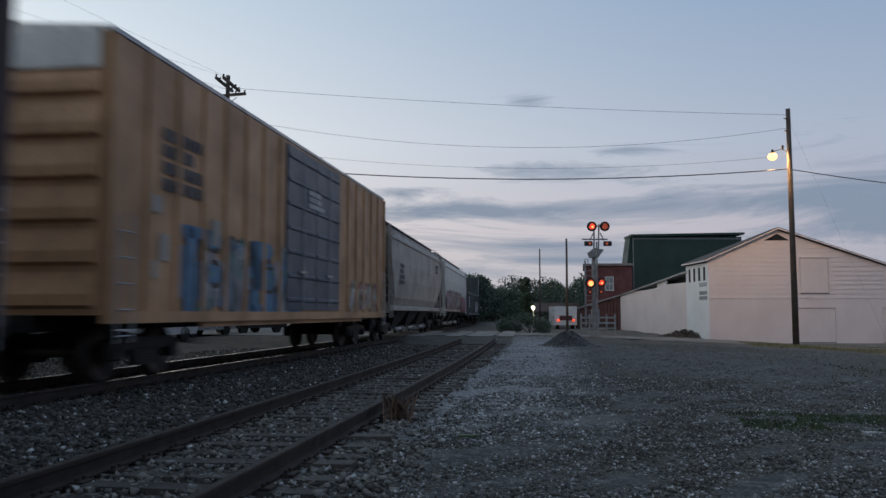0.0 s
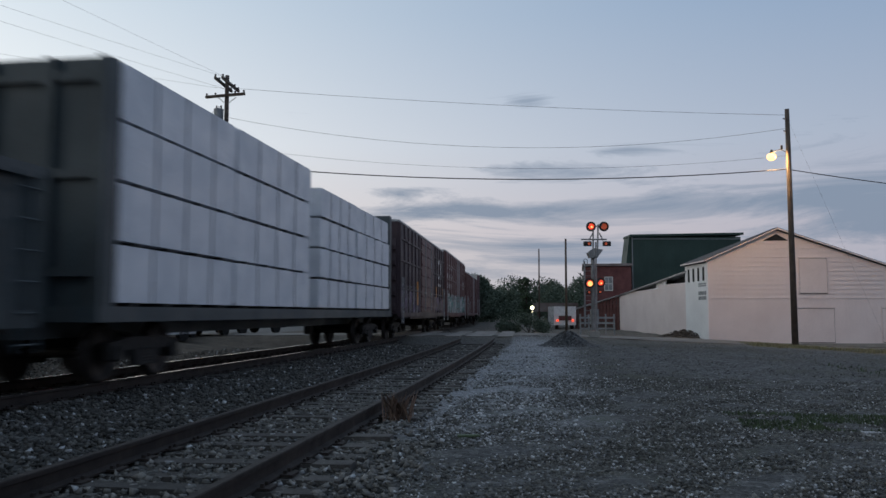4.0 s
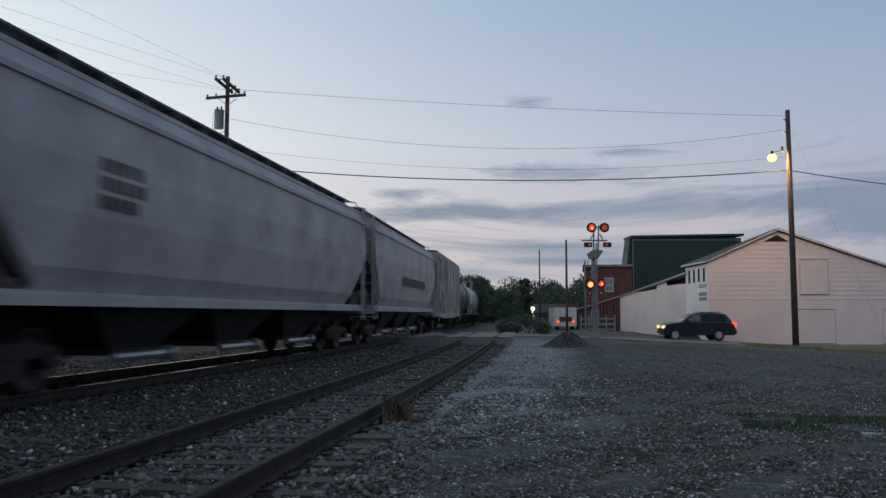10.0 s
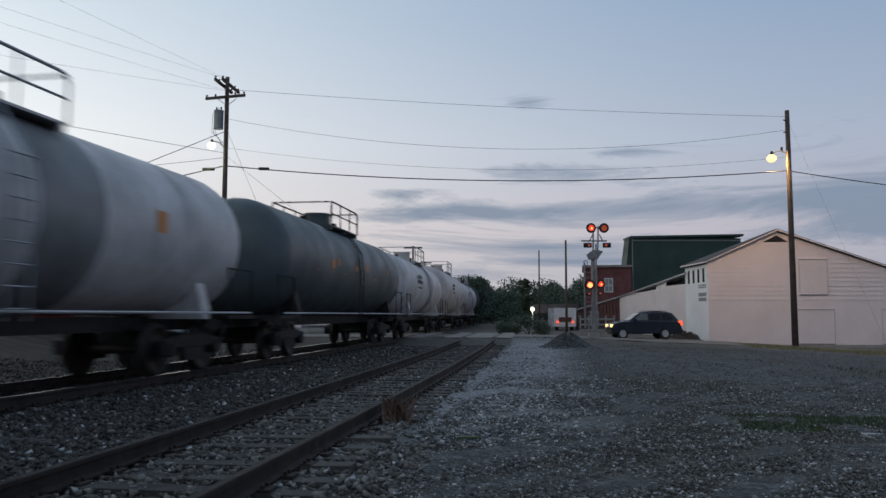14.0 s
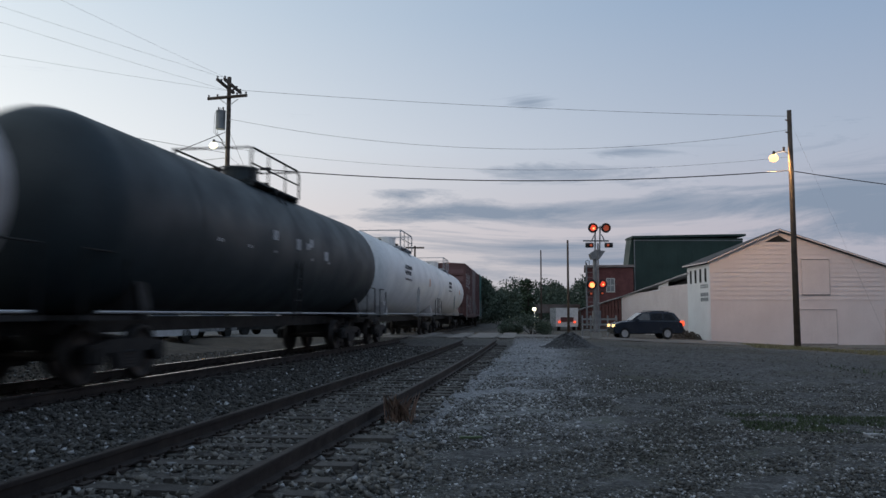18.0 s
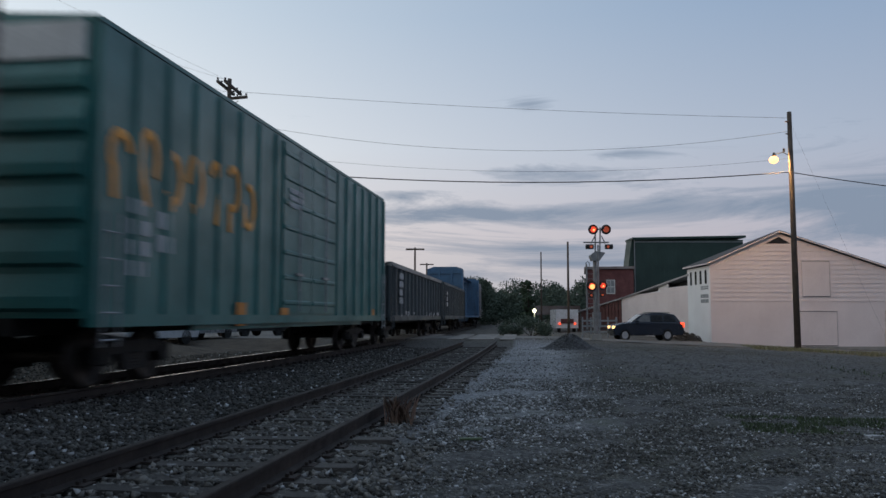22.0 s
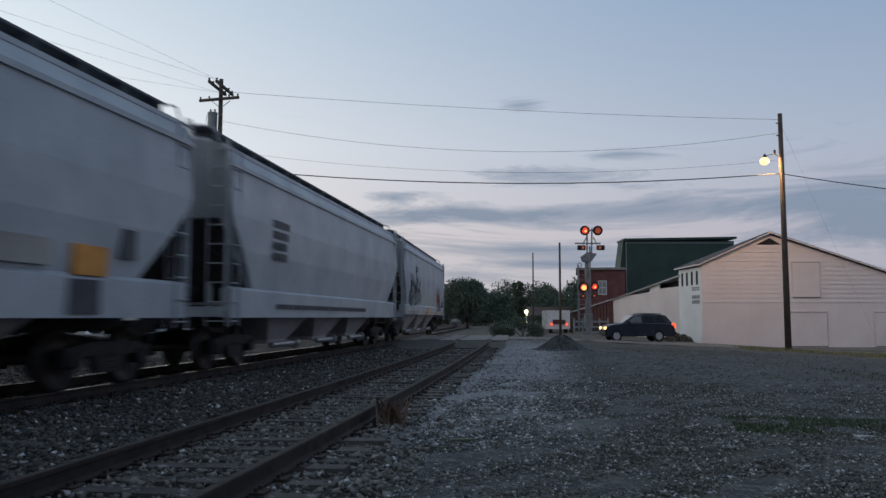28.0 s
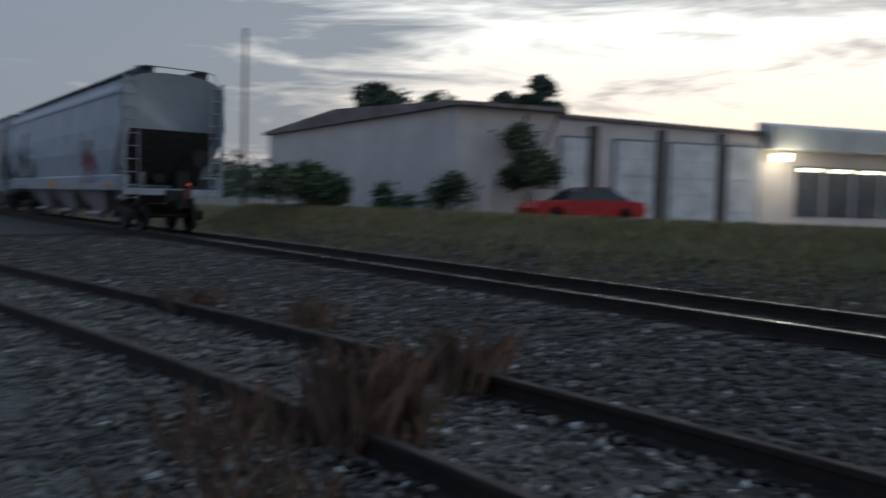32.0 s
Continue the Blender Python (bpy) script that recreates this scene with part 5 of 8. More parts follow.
def consist():
    side = 1.565
    c = boxcar(17.4, 5.25, "plum_paint", "dark plum boxcar with tall ribbed sides", door="plum_paint"); couple(c, 8.7, 17.4)
    # orange boxcar with navy doors
    c = boxcar(18.3, 5.36, "orange_paint", "faded orange boxcar with navy doors and blue graffiti", rib_n=18, door="navy_paint", door_w=4.6, door_y=0.7, roof="galvanised", end_top="roof_white")
    graffiti(c, side, -7.0, -0.4, 1.0, 2.6, ("black", "blue", "blue", "silver", "blue", "teal"), 4, 7)
    graffiti(c, side, 4.2, 8.2, 1.1, 2.1, ("sand", "white", "sand", "pink", "white"), 5, 5)
    bars(c, side, -7.6, 3.0, 1.6, 1.1, 4, "marking_dark", 3)
    bars(c, side + 0.055, 0.0, 3.7, 1.4, 0.5, 3, "marking_white", 8)
    patches(c, side, -8.2, -3.5, 1.4, 4.2, 6, "tan_paint", 7)
    couple(c, 29.1, 18.3)
    c = hopper(17.4, 4.8, "tan_paint", "dusty tan covered hopper with roof walk")
    bars(c, 1.585, 5.6, 3.2, 1.1, 0.5, 3, "marking_dark", 2)
    bars(c, 1.585, -6.6, 2.2, 1.3, 0.9, 4, "marking_dark", 12)
    couple(c, 47.8, 17.4)
    c = hopper(18.5, 4.8, "pale_grey_paint", "pale grey covered hopper with pink and brown graffiti")
    graffiti(c, 1.58, -8.0, -5.6, 1.4, 2.5, ("blue", "silver", "pink", "blue"), 24, 3)
    graffiti(c, 1.58, -5.8, 3.4, 1.45, 2.6, ("violet", "sand", "violet", "silver", "sand", "violet"), 21, 9)
    graffiti(c, 1.585, 3.6, 8.2, 1.15, 2.3, ("pink", "blue", "red", "pink", "white"), 22, 5)
    patches(c, 1.502, -8.3, 8.5, 1.18, 1.36, 60, "pink_wash", 23, size=(0.06, 0.17))
    patches(c, 1.49, -8.3, 8.5, 1.42, 1.85, 30, "pink_wash", 25, size=(0.2, 0.4))
    couple(c, 68.1, 18.5)
    c = gondola(16.6, 2.8, "gondola_paint", "sooty black gondola with heavy side posts", ribs=13)
    graffiti(c, 1.63, 1.5, 6.5, 1.15, 2.2, ("black", "silver", "white", "silver", "black"), 31, 6)
    bars(c, 1.63, -6.8, 1.5, 1.2, 1.0, 4, "marking_white", 32)
    couple(c, 85.4, 16.6)
    c = lumber_flat(20.6, "dark bulkhead flatcar loaded with white wrapped lumber")
    lumber_load(c, 20.6)
    couple(c, 107.4, 20.6)
    # dark maroon double-door boxcar with a railway mark
    c = boxcar(17.0, 5.0, "plum_paint", "dark maroon boxcar with a white company mark and yellow bars", ribs="frame", rib_n=15, door="maroon_paint", door_w=4.8, door_y=0.4)
    mark_loops(c, 1.57, 5.2, 3.05, 1.05, 1.75)
    bars(c, 1.57, 5.2, 2.55, 2.0, 0.22, 1, "marking_white", 41)
    graffiti(c, 1.56, -8.3, -2.2, 1.1, 2.3, ("violet", "dusty", "violet", "dusty", "silver"), 42, 7)
    graffiti(c, 1.6, 3.0, 8.4, 1.1, 2.0, ("violet", "dusty", "brown", "violet", "dusty"), 43, 6)
    for y in (-3.4, -1.9, 4.2, 7.3):
        bm = bmesh.new(); box(bm, 1.56, 1.585, y, y + 0.28, 1.45, 2.55); part("yellow_bar", bm, M["marking_yellow"], c)
    couple(c, 125.6, 17.0)
    c = boxcar(16.0, 5.2, "maroon_paint", "brown boxcar with framed side panels, teal and white graffiti", ribs="frame", rib_n=11, door="maroon_paint", door_w=3.0, door_y=0.8)
    graffiti(c, 1.605, -7.4, 7.4, 1.0, 2.35, ("teal", "silver", "white", "teal", "silver", "teal"), 51, 11)
    for k in range(3):
        for r in range(3):
            bars(c, 1.545, -6.9 + k * 1.5, 2.6 + r * 0.62, 0.9, 0.45, 1, "marking_white", 52 + k + 3 * r)
    mark_loops(c, 1.57, 5.4, 2.95, 0.6, 0.9)
    couple(c, 143.2, 16.0)
    c = boxcar(15.5, 4.7, "maroon_paint", "maroon boxcar with a ribbed sliding door and white scrawl", rib_n=16, door="faded_maroon_paint", door_w=2.5, door_y=1.2)
    graffiti(c, 1.56, -6.5, -1.2, 1.1, 2.5, ("dusty", "brown", "silver", "brown", "silver"), 61, 5)
    bars(c, 1.56, -6.6, 2.55, 0.9, 0.5, 3, "pink_grey_paint", 62)
    bars(c, 1.56, -2.6, 2.5, 0.9, 0.4, 3, "pink_grey_paint", 63)
    couple(c, 160.9, 15.5)
    c = boxcar(18.2, 5.32, "worn_plum_paint", "dark maroon boxcar with pale end tops and long graffiti", rib_n=18, door="faded_maroon_paint", door_w=4.4, door_y=1.4, end_top="roof_white", roof="roof_white")
    graffiti(c, 1.56, -8.2, 0.0, 1.05, 2.75, ("pink", "white", "pink", "silver", "violet", "white", "pink", "white"), 71, 10)
    patches(c, 1.563, -8.0, 0.0, 1.08, 1.5, 16, "pink_wash", 74, size=(0.3, 0.6))
    graffiti(c, 1.552, -8.9, -7.6, 1.05, 2.2, ("teal", "green", "silver"), 75, 2)
    graffiti(c, 1.62, -0.6, 3.6, 1.2, 4.1, ("black", "black", "dusty", "black"), 72, 2)
    graffiti(c, 1.56, 3.8, 8.8, 1.05, 3.1, ("violet", "pink", "white", "teal", "faded_red", "white"), 73, 6)
    couple(c, 181.6, 18.2)
    c = tank(13.9, 1.46, "white_paint", "white tank car with a black lower half and long roof railing", band="lower", walk_long=True)
    bars(c, 1.40, 1.4, 2.4, 1.8, 0.7, 3, "marking_dark", 81)
    couple(c, 196.5, 13.9)
    c = hopper(18.6, 4.8, "pink_grey_paint", "weathered grey covered hopper with rusty streaks")
    bars(c, 1.585, -6.4, 2.5, 1.3, 0.8, 3, "marking_dark", 82)
    couple(c, 216.3, 18.6)
    c = hopper(17.0, 4.8, "pink_grey_paint", "weathered pinkish grey covered hopper with dark lettering bars")
    bars(c, 1.585, -2.6, 2.1, 8.0, 0.55, 1, "marking_dark", 83)
    couple(c, 234.5, 17.0)
    c = boxcar(15.4, 4.8, "pink_grey_paint", "boxcar sprayed all over with pale graffiti", rib_n=13, door="pink_grey_paint", door_w=4.0, door_y=0.7, roof="maroon_paint")
    graffiti(c, 1.592, -1.2, 2.6, 1.2, 2.6, ("violet", "silver", "silver", "silver"), 92, 3)
    for k, (y, z, ry, rz, key) in enumerate(((-6.7, 3.5, 1.25, 1.2, "deep_teal"), (-7.0, 3.4, 0.6, 0.6, "blue"), (-6.7, 2.0, 0.75, 0.85, "deep_teal"), (-2.9, 3.7, 0.85, 0.75, "deep_teal"), (-2.9, 3.4, 0.4, 0.5, "blue"), (-2.1, 3.4, 0.26, 0.95, "deep_teal"),
                                             (-5.2, 1.5, 0.7, 0.4, "black"), (-4.6, 2.05, 0.35, 0.4, "black"), (-5.0, 2.95, 0.28, 0.35, "dusty"), (-3.0, 1.85, 0.32, 0.48, "violet"), (-3.6, 1.3, 0.5, 0.28, "violet"), (3.0, 2.8, 0.16, 1.5, "dusty"),
                                             (4.2, 1.5, 0.28, 0.45, "violet"), (4.9, 1.7, 0.22, 0.5, "dusty"), (5.6, 1.5, 0.25, 0.38, "black"), (6.3, 2.4, 0.2, 0.75, "dusty"), (6.9, 1.9, 0.2, 0.55, "violet"), (7.2, 3.4, 0.16, 0.6, "dusty"), (-7.2, 1.3, 0.4, 0.25, "faded_red"), (-4.3, 1.25, 0.3, 0.16, "faded_red"))):
        spray_blot(c, 1.557 + 0.0012 * (k % 3) + (0.004 if key == "blue" else 0), y, z, ry, rz, key, 700 + k)
    for y in (5.2, 6.1):
        bm = bmesh.new(); box(bm, 1.542, 1.556, y, y + 0.3, 1.5, 1.95); part("yellow_bar", bm, M["marking_yellow"], c)
    couple(c, 251.1, 15.4)
    for k, (rear, L, R, mat, band, label) in enumerate((
            (264.8, 12.8, 1.44, "black_paint", None, "black tank car with orange warning marks"),
            (281.9, 15.6, 1.44, "grimy_white_paint", "middle", "white tank car with a dirt-stained band"),
            (299.2, 16.2, 1.46, "black_paint", None, "black tank car with faded orange lettering"),
            (315.8, 15.6, 1.44, "grimy_white_paint", "middle", "grimy white tank car with a stained band"),
            (332.3, 15.6, 1.6, "dull_white_paint", None, "white tank car with rusty streaks"),
            (350.8, 17.4, 1.5, "dull_white_paint", None, "clean white tank car with dark lettering"),
            (369.4, 17.4, 1.6, "navy_tank_paint", None, "glossy black tank car with pale stencils"),
            (387.9, 17.4, 1.6, "white_paint", None, "long pale grey tank car"),
            (405.5, 16.4, 1.6, "white_paint", None, "pale grey tank car with an orange mark"))):
        L = L + 0.4 if k > 5 else L - 0.4
        zc = 2.68 if R > 1.55 else 2.6 if R > 1.46 else 2.5
        c = tank(L, R, mat, label, band=band, zc=zc)
        if mat in ("black_paint", "navy_tank_paint"):
            for j in range(5):
                bars(c, R - 0.02, -4.8 + 1.5 * j + (1.2 if j > 2 else 0), zc - 0.28, 0.16, 0.42, 2, "marking_orange" if k < 4 else "marking_white", 100 + k + j)
            patches(c, R, -5, 5, zc - 0.15, zc + 0.35, 5, "marking_orange" if k < 4 else "marking_white", 110 + k, size=(0.15, 0.3))
        else:
            bars(c, R - 0.01, -4.2, zc - 0.2, 2.0, 0.7, 3, "marking_dark", 100 + k)
            if k in (1, 7, 8):
                patches(c, R, 3.2, 4.2, zc - 0.15, zc + 0.3, 1, "marking_orange", 120 + k, size=(0.3, 0.4))
        couple(c, rear + (1.2 if k == 4 else 0.8), L)
    # maroon boxcar with a striped company mark
    c = boxcar(18.5, 5.32, "maroon_paint", "maroon boxcar with a white striped company mark and graffiti", rib_n=20, door="maroon_paint", door_w=4.4, door_y=0.2, roof="maroon_paint")
    stripe_mark(c, 1.565, -9.12, 3.25, 4.9, 1.2)
    graffiti(c, 1.56, -7.4, -0.2, 1.0, 2.75, ("black", "white", "sand", "faded_red", "silver", "sand", "white"), 131, 7)
    graffiti(c, 1.625, -0.4, 2.6, 1.15, 2.3, ("black", "dusty", "brown", "dusty"), 135, 3)
    graffiti(c, 1.56, 2.8, 7.9, 1.0, 2.0, ("brown", "silver", "white", "dusty", "silver", "white"), 132, 6)
    bars(c, 1.56, -8.0, 1.95, 0.5, 0.9, 2, "marking_white", 133)
    bars(c, 1.56, -8.0, 1.15, 0.5, 0.6, 2, "marking_orange", 134)
    couple(c, 426.4, 18.5)
    c = boxcar(18.4, 5.42, "green_paint", "green boxcar with ribbed sides and orange scrawl", rib_n=18, door="green_paint", door_w=4.4, door_y=0.6, end_top="roof_white", roof="green_paint")
    tag_letters(c, 1.565, -9.0, -3.2, 2.95, 3.95, "spray_orange", 141, 7)
    bars(c, 1.56, -8.3, 1.6, 0.62, 1.25, 4, "marking_white", 142)
    bars(c, 1.56, -7.4, 2.0, 0.5, 0.75, 2, "marking_white", 145)
    bars(c, 1.62, -1.2, 3.6, 1.0, 0.5, 3, "marking_white", 143)
    patches(c, 1.6, -8.5, 8.5, 1.05, 1.3, 4, "marking_orange", 144)
    couple(c, 446.8, 18.4)
    c = gondola(16.8, 3.03, "gondola_paint", "dark grey gondola with a rust-worn rim", ribs=15, rim="tan_paint")
    bars(c, 1.63, -6.6, 1.5, 0.9, 1.3, 4, "marking_white", 151)
    patches(c, 1.62, -7, 7.4, 1.05, 1.3, 14, "marking_white", 152, size=(0.1, 0.25))
    couple(c, 464.8, 16.8)
    c = gondola(16.1, 3.03, "gondola_paint", "dark grey gondola with white stencils", ribs=14)
    bars(c, 1.63, -6.4, 1.6, 0.8, 1.0, 3, "marking_white", 153)
    couple(c, 482.1, 16.1)
    c = centerbeam(22.3, "bright blue empty centerbeam flatcar")
    bars(c, 1.425, 8.4, 3.0, 0.7, 0.6, 2, "marking_white", 154)
    couple(c, 504.9, 22.3)
    for k, (rear, L, label) in enumerate(((524.0, 17.8, "faded grey covered hopper"), (545.8, 20.4, "grey covered hopper with a yellow placard"),
                                          (565.4, 18.2, "pale grey covered hopper with small stencils"), (586.0, 19.2, "pale grey covered hopper with red scrawl, last of the train"))):
        c = hopper(L, 4.9, ("pink_grey_paint", "grey_paint", "grey_paint", "blue_grey_paint")[k], label, (0.0, 0.28, 0.28, 0.14)[k])
        if k < 3:
            bars(c, 1.585, -L / 2 + 2.6, 2.3, 1.3, 1.0, 4, "marking_dark", 160 + k)
        bars(c, 1.555, -L / 2 + 3.0, 1.22, (L - 7) * (1.0 if k < 3 else 0.12), 0.16, 1 if k < 3 else 2, "marking_dark" if k < 3 else "pink_grey_paint", 170 + k)
        if k == 1:
            for y0, w, za, zb, mm in ((L / 2 - 3.5, 0.8, 1.66, 2.08, "marking_yellow"), (L / 2 - 2.35, 0.42, 1.95, 2.4, "marking_dark"), (L / 2 - 3.6, 0.75, 1.12, 1.6, "marking_dark"), (L / 2 - 5.2, 1.2, 1.75, 2.1, "tan_paint")):
                bm = bmesh.new()
                box(bm, 1.50, 1.556 if zb > 1.7 else 1.55, y0, y0 + w, za, zb)
                part("placard", bm, M[mm], c, "yellow warning placard" if mm == "marking_yellow" else "")
        if k == 3:
            last_car(c, L)
        couple(c, rear + (0.2 if k == 3 else 0.0), L)


def mark_loops(car, x, y, z, h, w):
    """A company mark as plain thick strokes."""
    t = h * 0.2
    bm = bmesh.new()
    for a, b, c, d in ((y, y + t, z, z + h), (y, y + w * 0.45, z, z + t), (y, y + w * 0.45, z + h - t, z + h), (y + w * 0.55, y + w * 0.55 + t, z, z + h), (y + w - t, y + w, z, z + h)):
        box(bm, x, x + 0.006, a, b, c, d)
    v = [bm.verts.new((x + 0.006, p, q)) for p, q in ((y + w * 0.55, z + h), (y + w * 0.55 + t * 1.1, z + h), (y + w, z), (y + w - t * 1.1, z))]
    bm.faces.new(v)
    part("company_mark", bm, M["marking_white"], car, "white painted company mark")


def stripe_mark(car, x, y, z, w, h):
    bm = bmesh.new()
    for k in range(5):
        zz = z + h - (k + 0.55) * h / 5
        box(bm, x, x + 0.006, y + 0.05 * k, y + w * 0.52 + 0.1 * k, zz, zz + h / 9)
    for a, b, c, d in ((0.55, 0.62, 0, 1), (0.68, 0.75, 0, 1), (0.8, 1.0, 0.8, 1), (0.8, 1.0, 0.4, 0.58), (0.8, 1.0, 0, 0.18), (0.8, 0.87, 0.5, 0.9), (0.93, 1.0, 0.1, 0.5)):
        box(bm, x, x + 0.006, y + a * w, y + b * w, z + c * h, z + d * h)
    part("company_mark", bm, M["marking_white"], car, "white striped company mark")


def scrawl(car, x, y0, y1, z0, z1, mat, seed, n=12, r=0.02):
    rng = random.Random(seed)
    for k in range(n):
        bm = bmesh.new()
        y, z = rng.uniform(y0, y1), rng.uniform(z0, z1)
        pts = []
        for i in range(5):
            y, z = y + rng.uniform(-0.25, 0.35), min(z1 + 0.3, max(z0 - 0.4, z + rng.uniform(-0.4, 0.4)))
            pts.append((x, y, z))
        pipe(bm, pts, r, 4)
        part("spray_stroke", bm, M[mat] if mat in M else SPRAY[mat], car)


def spray_blot(car, x, y, z, ry, rz, key, seed):
    """One soft-cornered patch of sprayed paint, thin on the side sheet."""
    rng = random.Random(seed)
    ph = [rng.uniform(0, math.tau) for _ in range(3)]
    bm = bmesh.new()
    loop = []
    for i in range(28):
        a = math.tau * i / 28
        r = 1 + 0.16 * math.sin(2 * a + ph[0]) + 0.13 * math.sin(3 * a + ph[1]) + 0.09 * math.sin(7 * a + ph[2])
        loop.append((x, y + ry * r * math.cos(a), z + rz * r * math.sin(a)))
    front = bm.faces.new([bm.verts.new(p) for p in loop])
    side = bmesh.ops.extrude_face_region(bm, geom=[front])
    bmesh.ops.translate(bm, verts=[v for v in side["geom"] if isinstance(v, bmesh.types.BMVert)], vec=(0.004, 0, 0))
    bmesh.ops.recalc_face_normals(bm, faces=bm.faces)
    part("spray_patch", bm, SPRAY[key], car)


def tag_letters(car, x, y0, y1, z0, z1, mat, seed, n):
    """A quick tag: a row of rounded one-line letters with a wide nozzle, worn thin in places."""
    rng = random.Random(seed)
    w = (y1 - y0) / n
    for k in range(n):
        c, m = y0 + (k + 0.5) * w, (z0 + z1) / 2 + rng.uniform(-0.15, 0.15)
        a0, turn = rng.uniform(0, math.tau), rng.choice((-1, 1)) * rng.uniform(3.4, 5.6)
        ry, rz = w * rng.uniform(0.26, 0.36), (z1 - z0) * rng.uniform(0.3, 0.5)
        pts = [(x, c + ry * math.cos(a0 + turn * i / 9), m + rz * math.sin(a0 + turn * i / 9)) for i in range(10)]
        pts.append((x, c + rng.uniform(-0.4, 0.4) * w, z0 - rng.uniform(0.0, 0.3)))
        bm = bmesh.new()
        pipe(bm, pts, 0.085, 5)
        bmesh.ops.scale(bm, vec=(0.15, 1, 1), space=Matrix.Translation((-x, 0, 0)), verts=bm.verts)
        part("spray_stroke", bm, M[mat], car)


def last_car(c, L):
    x = 1.585
    scrawl(c, x - 0.02, -L / 2 + 2.4, -L / 2 + 5.6, 2.0, 3.3, "black", 201, 20, 0.026)
    graffiti(c, 1.57, -L / 2 + 2.4, -L / 2 + 6.2, 1.75, 2.5, ("black", "silver", "silver", "black"), 202, 7)
    scrawl(c, x - 0.03, L / 2 - 5.2, L / 2 - 3.2, 1.85, 2.45, "faded_red", 203, 30, 0.016)
    bars(c, x, L / 2 - 5.0, 2.5, 1.9, 0.34, 3, "pink_grey_paint", 204)
    for k, y in enumerate((-7.6, -4.6, -0.75, 1.9, 4.3, 7.2)):
        bm = bmesh.new(); box(bm, 1.54, 1.556, y, y + (0.5 if k < 5 else 1.3), 1.29, 1.38); part("reflector_strip", bm, M["marking_yellow"], c, "yellow reflective strip")
    bm = bmesh.new(); box(bm, 1.54, 1.557, -0.15, 0.5, 1.26, 1.6); part("placard", bm, M["marking_yellow"], c, "yellow warning placard")
    bm = bmesh.new(); box(bm, -0.1, 0.1, L / 2 + 0.9, L / 2 + 1.02, 1.0, 1.3); part("end_of_train_device", bm, M["maroon_brick"], c)
    bm = bmesh.new(); tube(bm, (0, L / 2 + 1.05, 1.42), (0, L / 2 + 1.12, 1.42), 0.045, 10); part("marker_light", bm, M["lens_red_dim"], c, "glowing red marker light")


consist()
LINE_Y = np.linspace(-130, 190, 3201)
LINE_X = np.array([main_x(v) for v in LINE_Y])
LINE_S = np.concatenate([[0], np.cumsum(np.hypot(np.diff(LINE_X), np.diff(LINE_Y)))])
LINE_S -= np.interp(0, LINE_Y, LINE_S)


def on_line(s):
    """Pose of a car whose centre is s along the main line, both trucks on it; past the bend it runs on straight."""
    def at(q):
        if q > LINE_S[-1] - 1:
            k = q - LINE_S[-1] + 1
            d = ((LINE_X[-1] - LINE_X[-3]) / (LINE_S[-1] - LINE_S[-3]), (LINE_Y[-1] - LINE_Y[-3]) / (LINE_S[-1] - LINE_S[-3]))
            return LINE_X[-1] + d[0] * k, LINE_Y[-1] + d[1] * k
        if q < LINE_S[0] + 1:
            k = q - LINE_S[0] - 1
            d = ((LINE_X[2] - LINE_X[0]) / (LINE_S[2] - LINE_S[0]), (LINE_Y[2] - LINE_Y[0]) / (LINE_S[2] - LINE_S[0]))
            return LINE_X[0] + d[0] * k, LINE_Y[0] + d[1] * k
        return float(np.interp(q, LINE_S, LINE_X)), float(np.interp(q, LINE_S, LINE_Y))
    (ax, ay), (bx, by) = at(s - 6), at(s + 6)
    return pose((ax + bx) / 2, (ay + by) / 2, 0, 0, 0, math.degrees(math.atan2(-(bx - ax), by - ay)))


LAG = [(0.0, 0.0), (29.2, 0.0), (29.6, 0.5), (30.0, 0.6), (30.5, -0.4), (31.0, -0.7), (31.5, 0.9), (32.0, 2.9)]


def run(t):
    """How far the train has run at an even speed, which wavers a little at the very end."""
    return SPEED * t + float(np.interp(t, [k for k, _ in LAG], [v for _, v in LAG]))

# ---- far side of the lot: barn, sheds, poles, signal ----
FACE = 8.24      # the barn faces along the first view


def at_view(depth, side, z=0.0, turn=0.0):
    x, y = spot(depth, side)
    return pose(x, y, z - 0.156 + 0.0079 * depth, 0, 0, FACE + turn)


def planks(parent, x0, x1, top_of, z0, step, mat, y=0.0, name="clapboard", front=-1):
    """Overlapping boards, each a piece of its own, cut to the slope above."""
    z = z0
    while True:
        lo, hi = top_of(z)
        if hi - lo < 0.3:
            break
        bm = bmesh.new()
        a, b = max(x0, lo), min(x1, hi)
        extrude(bm, [(y + front * 0.045, z), (y, z), (y, z + step), (y + front * 0.012, z + step)], "x", a, b)
        part(name, bm, mat, parent)
        z += step


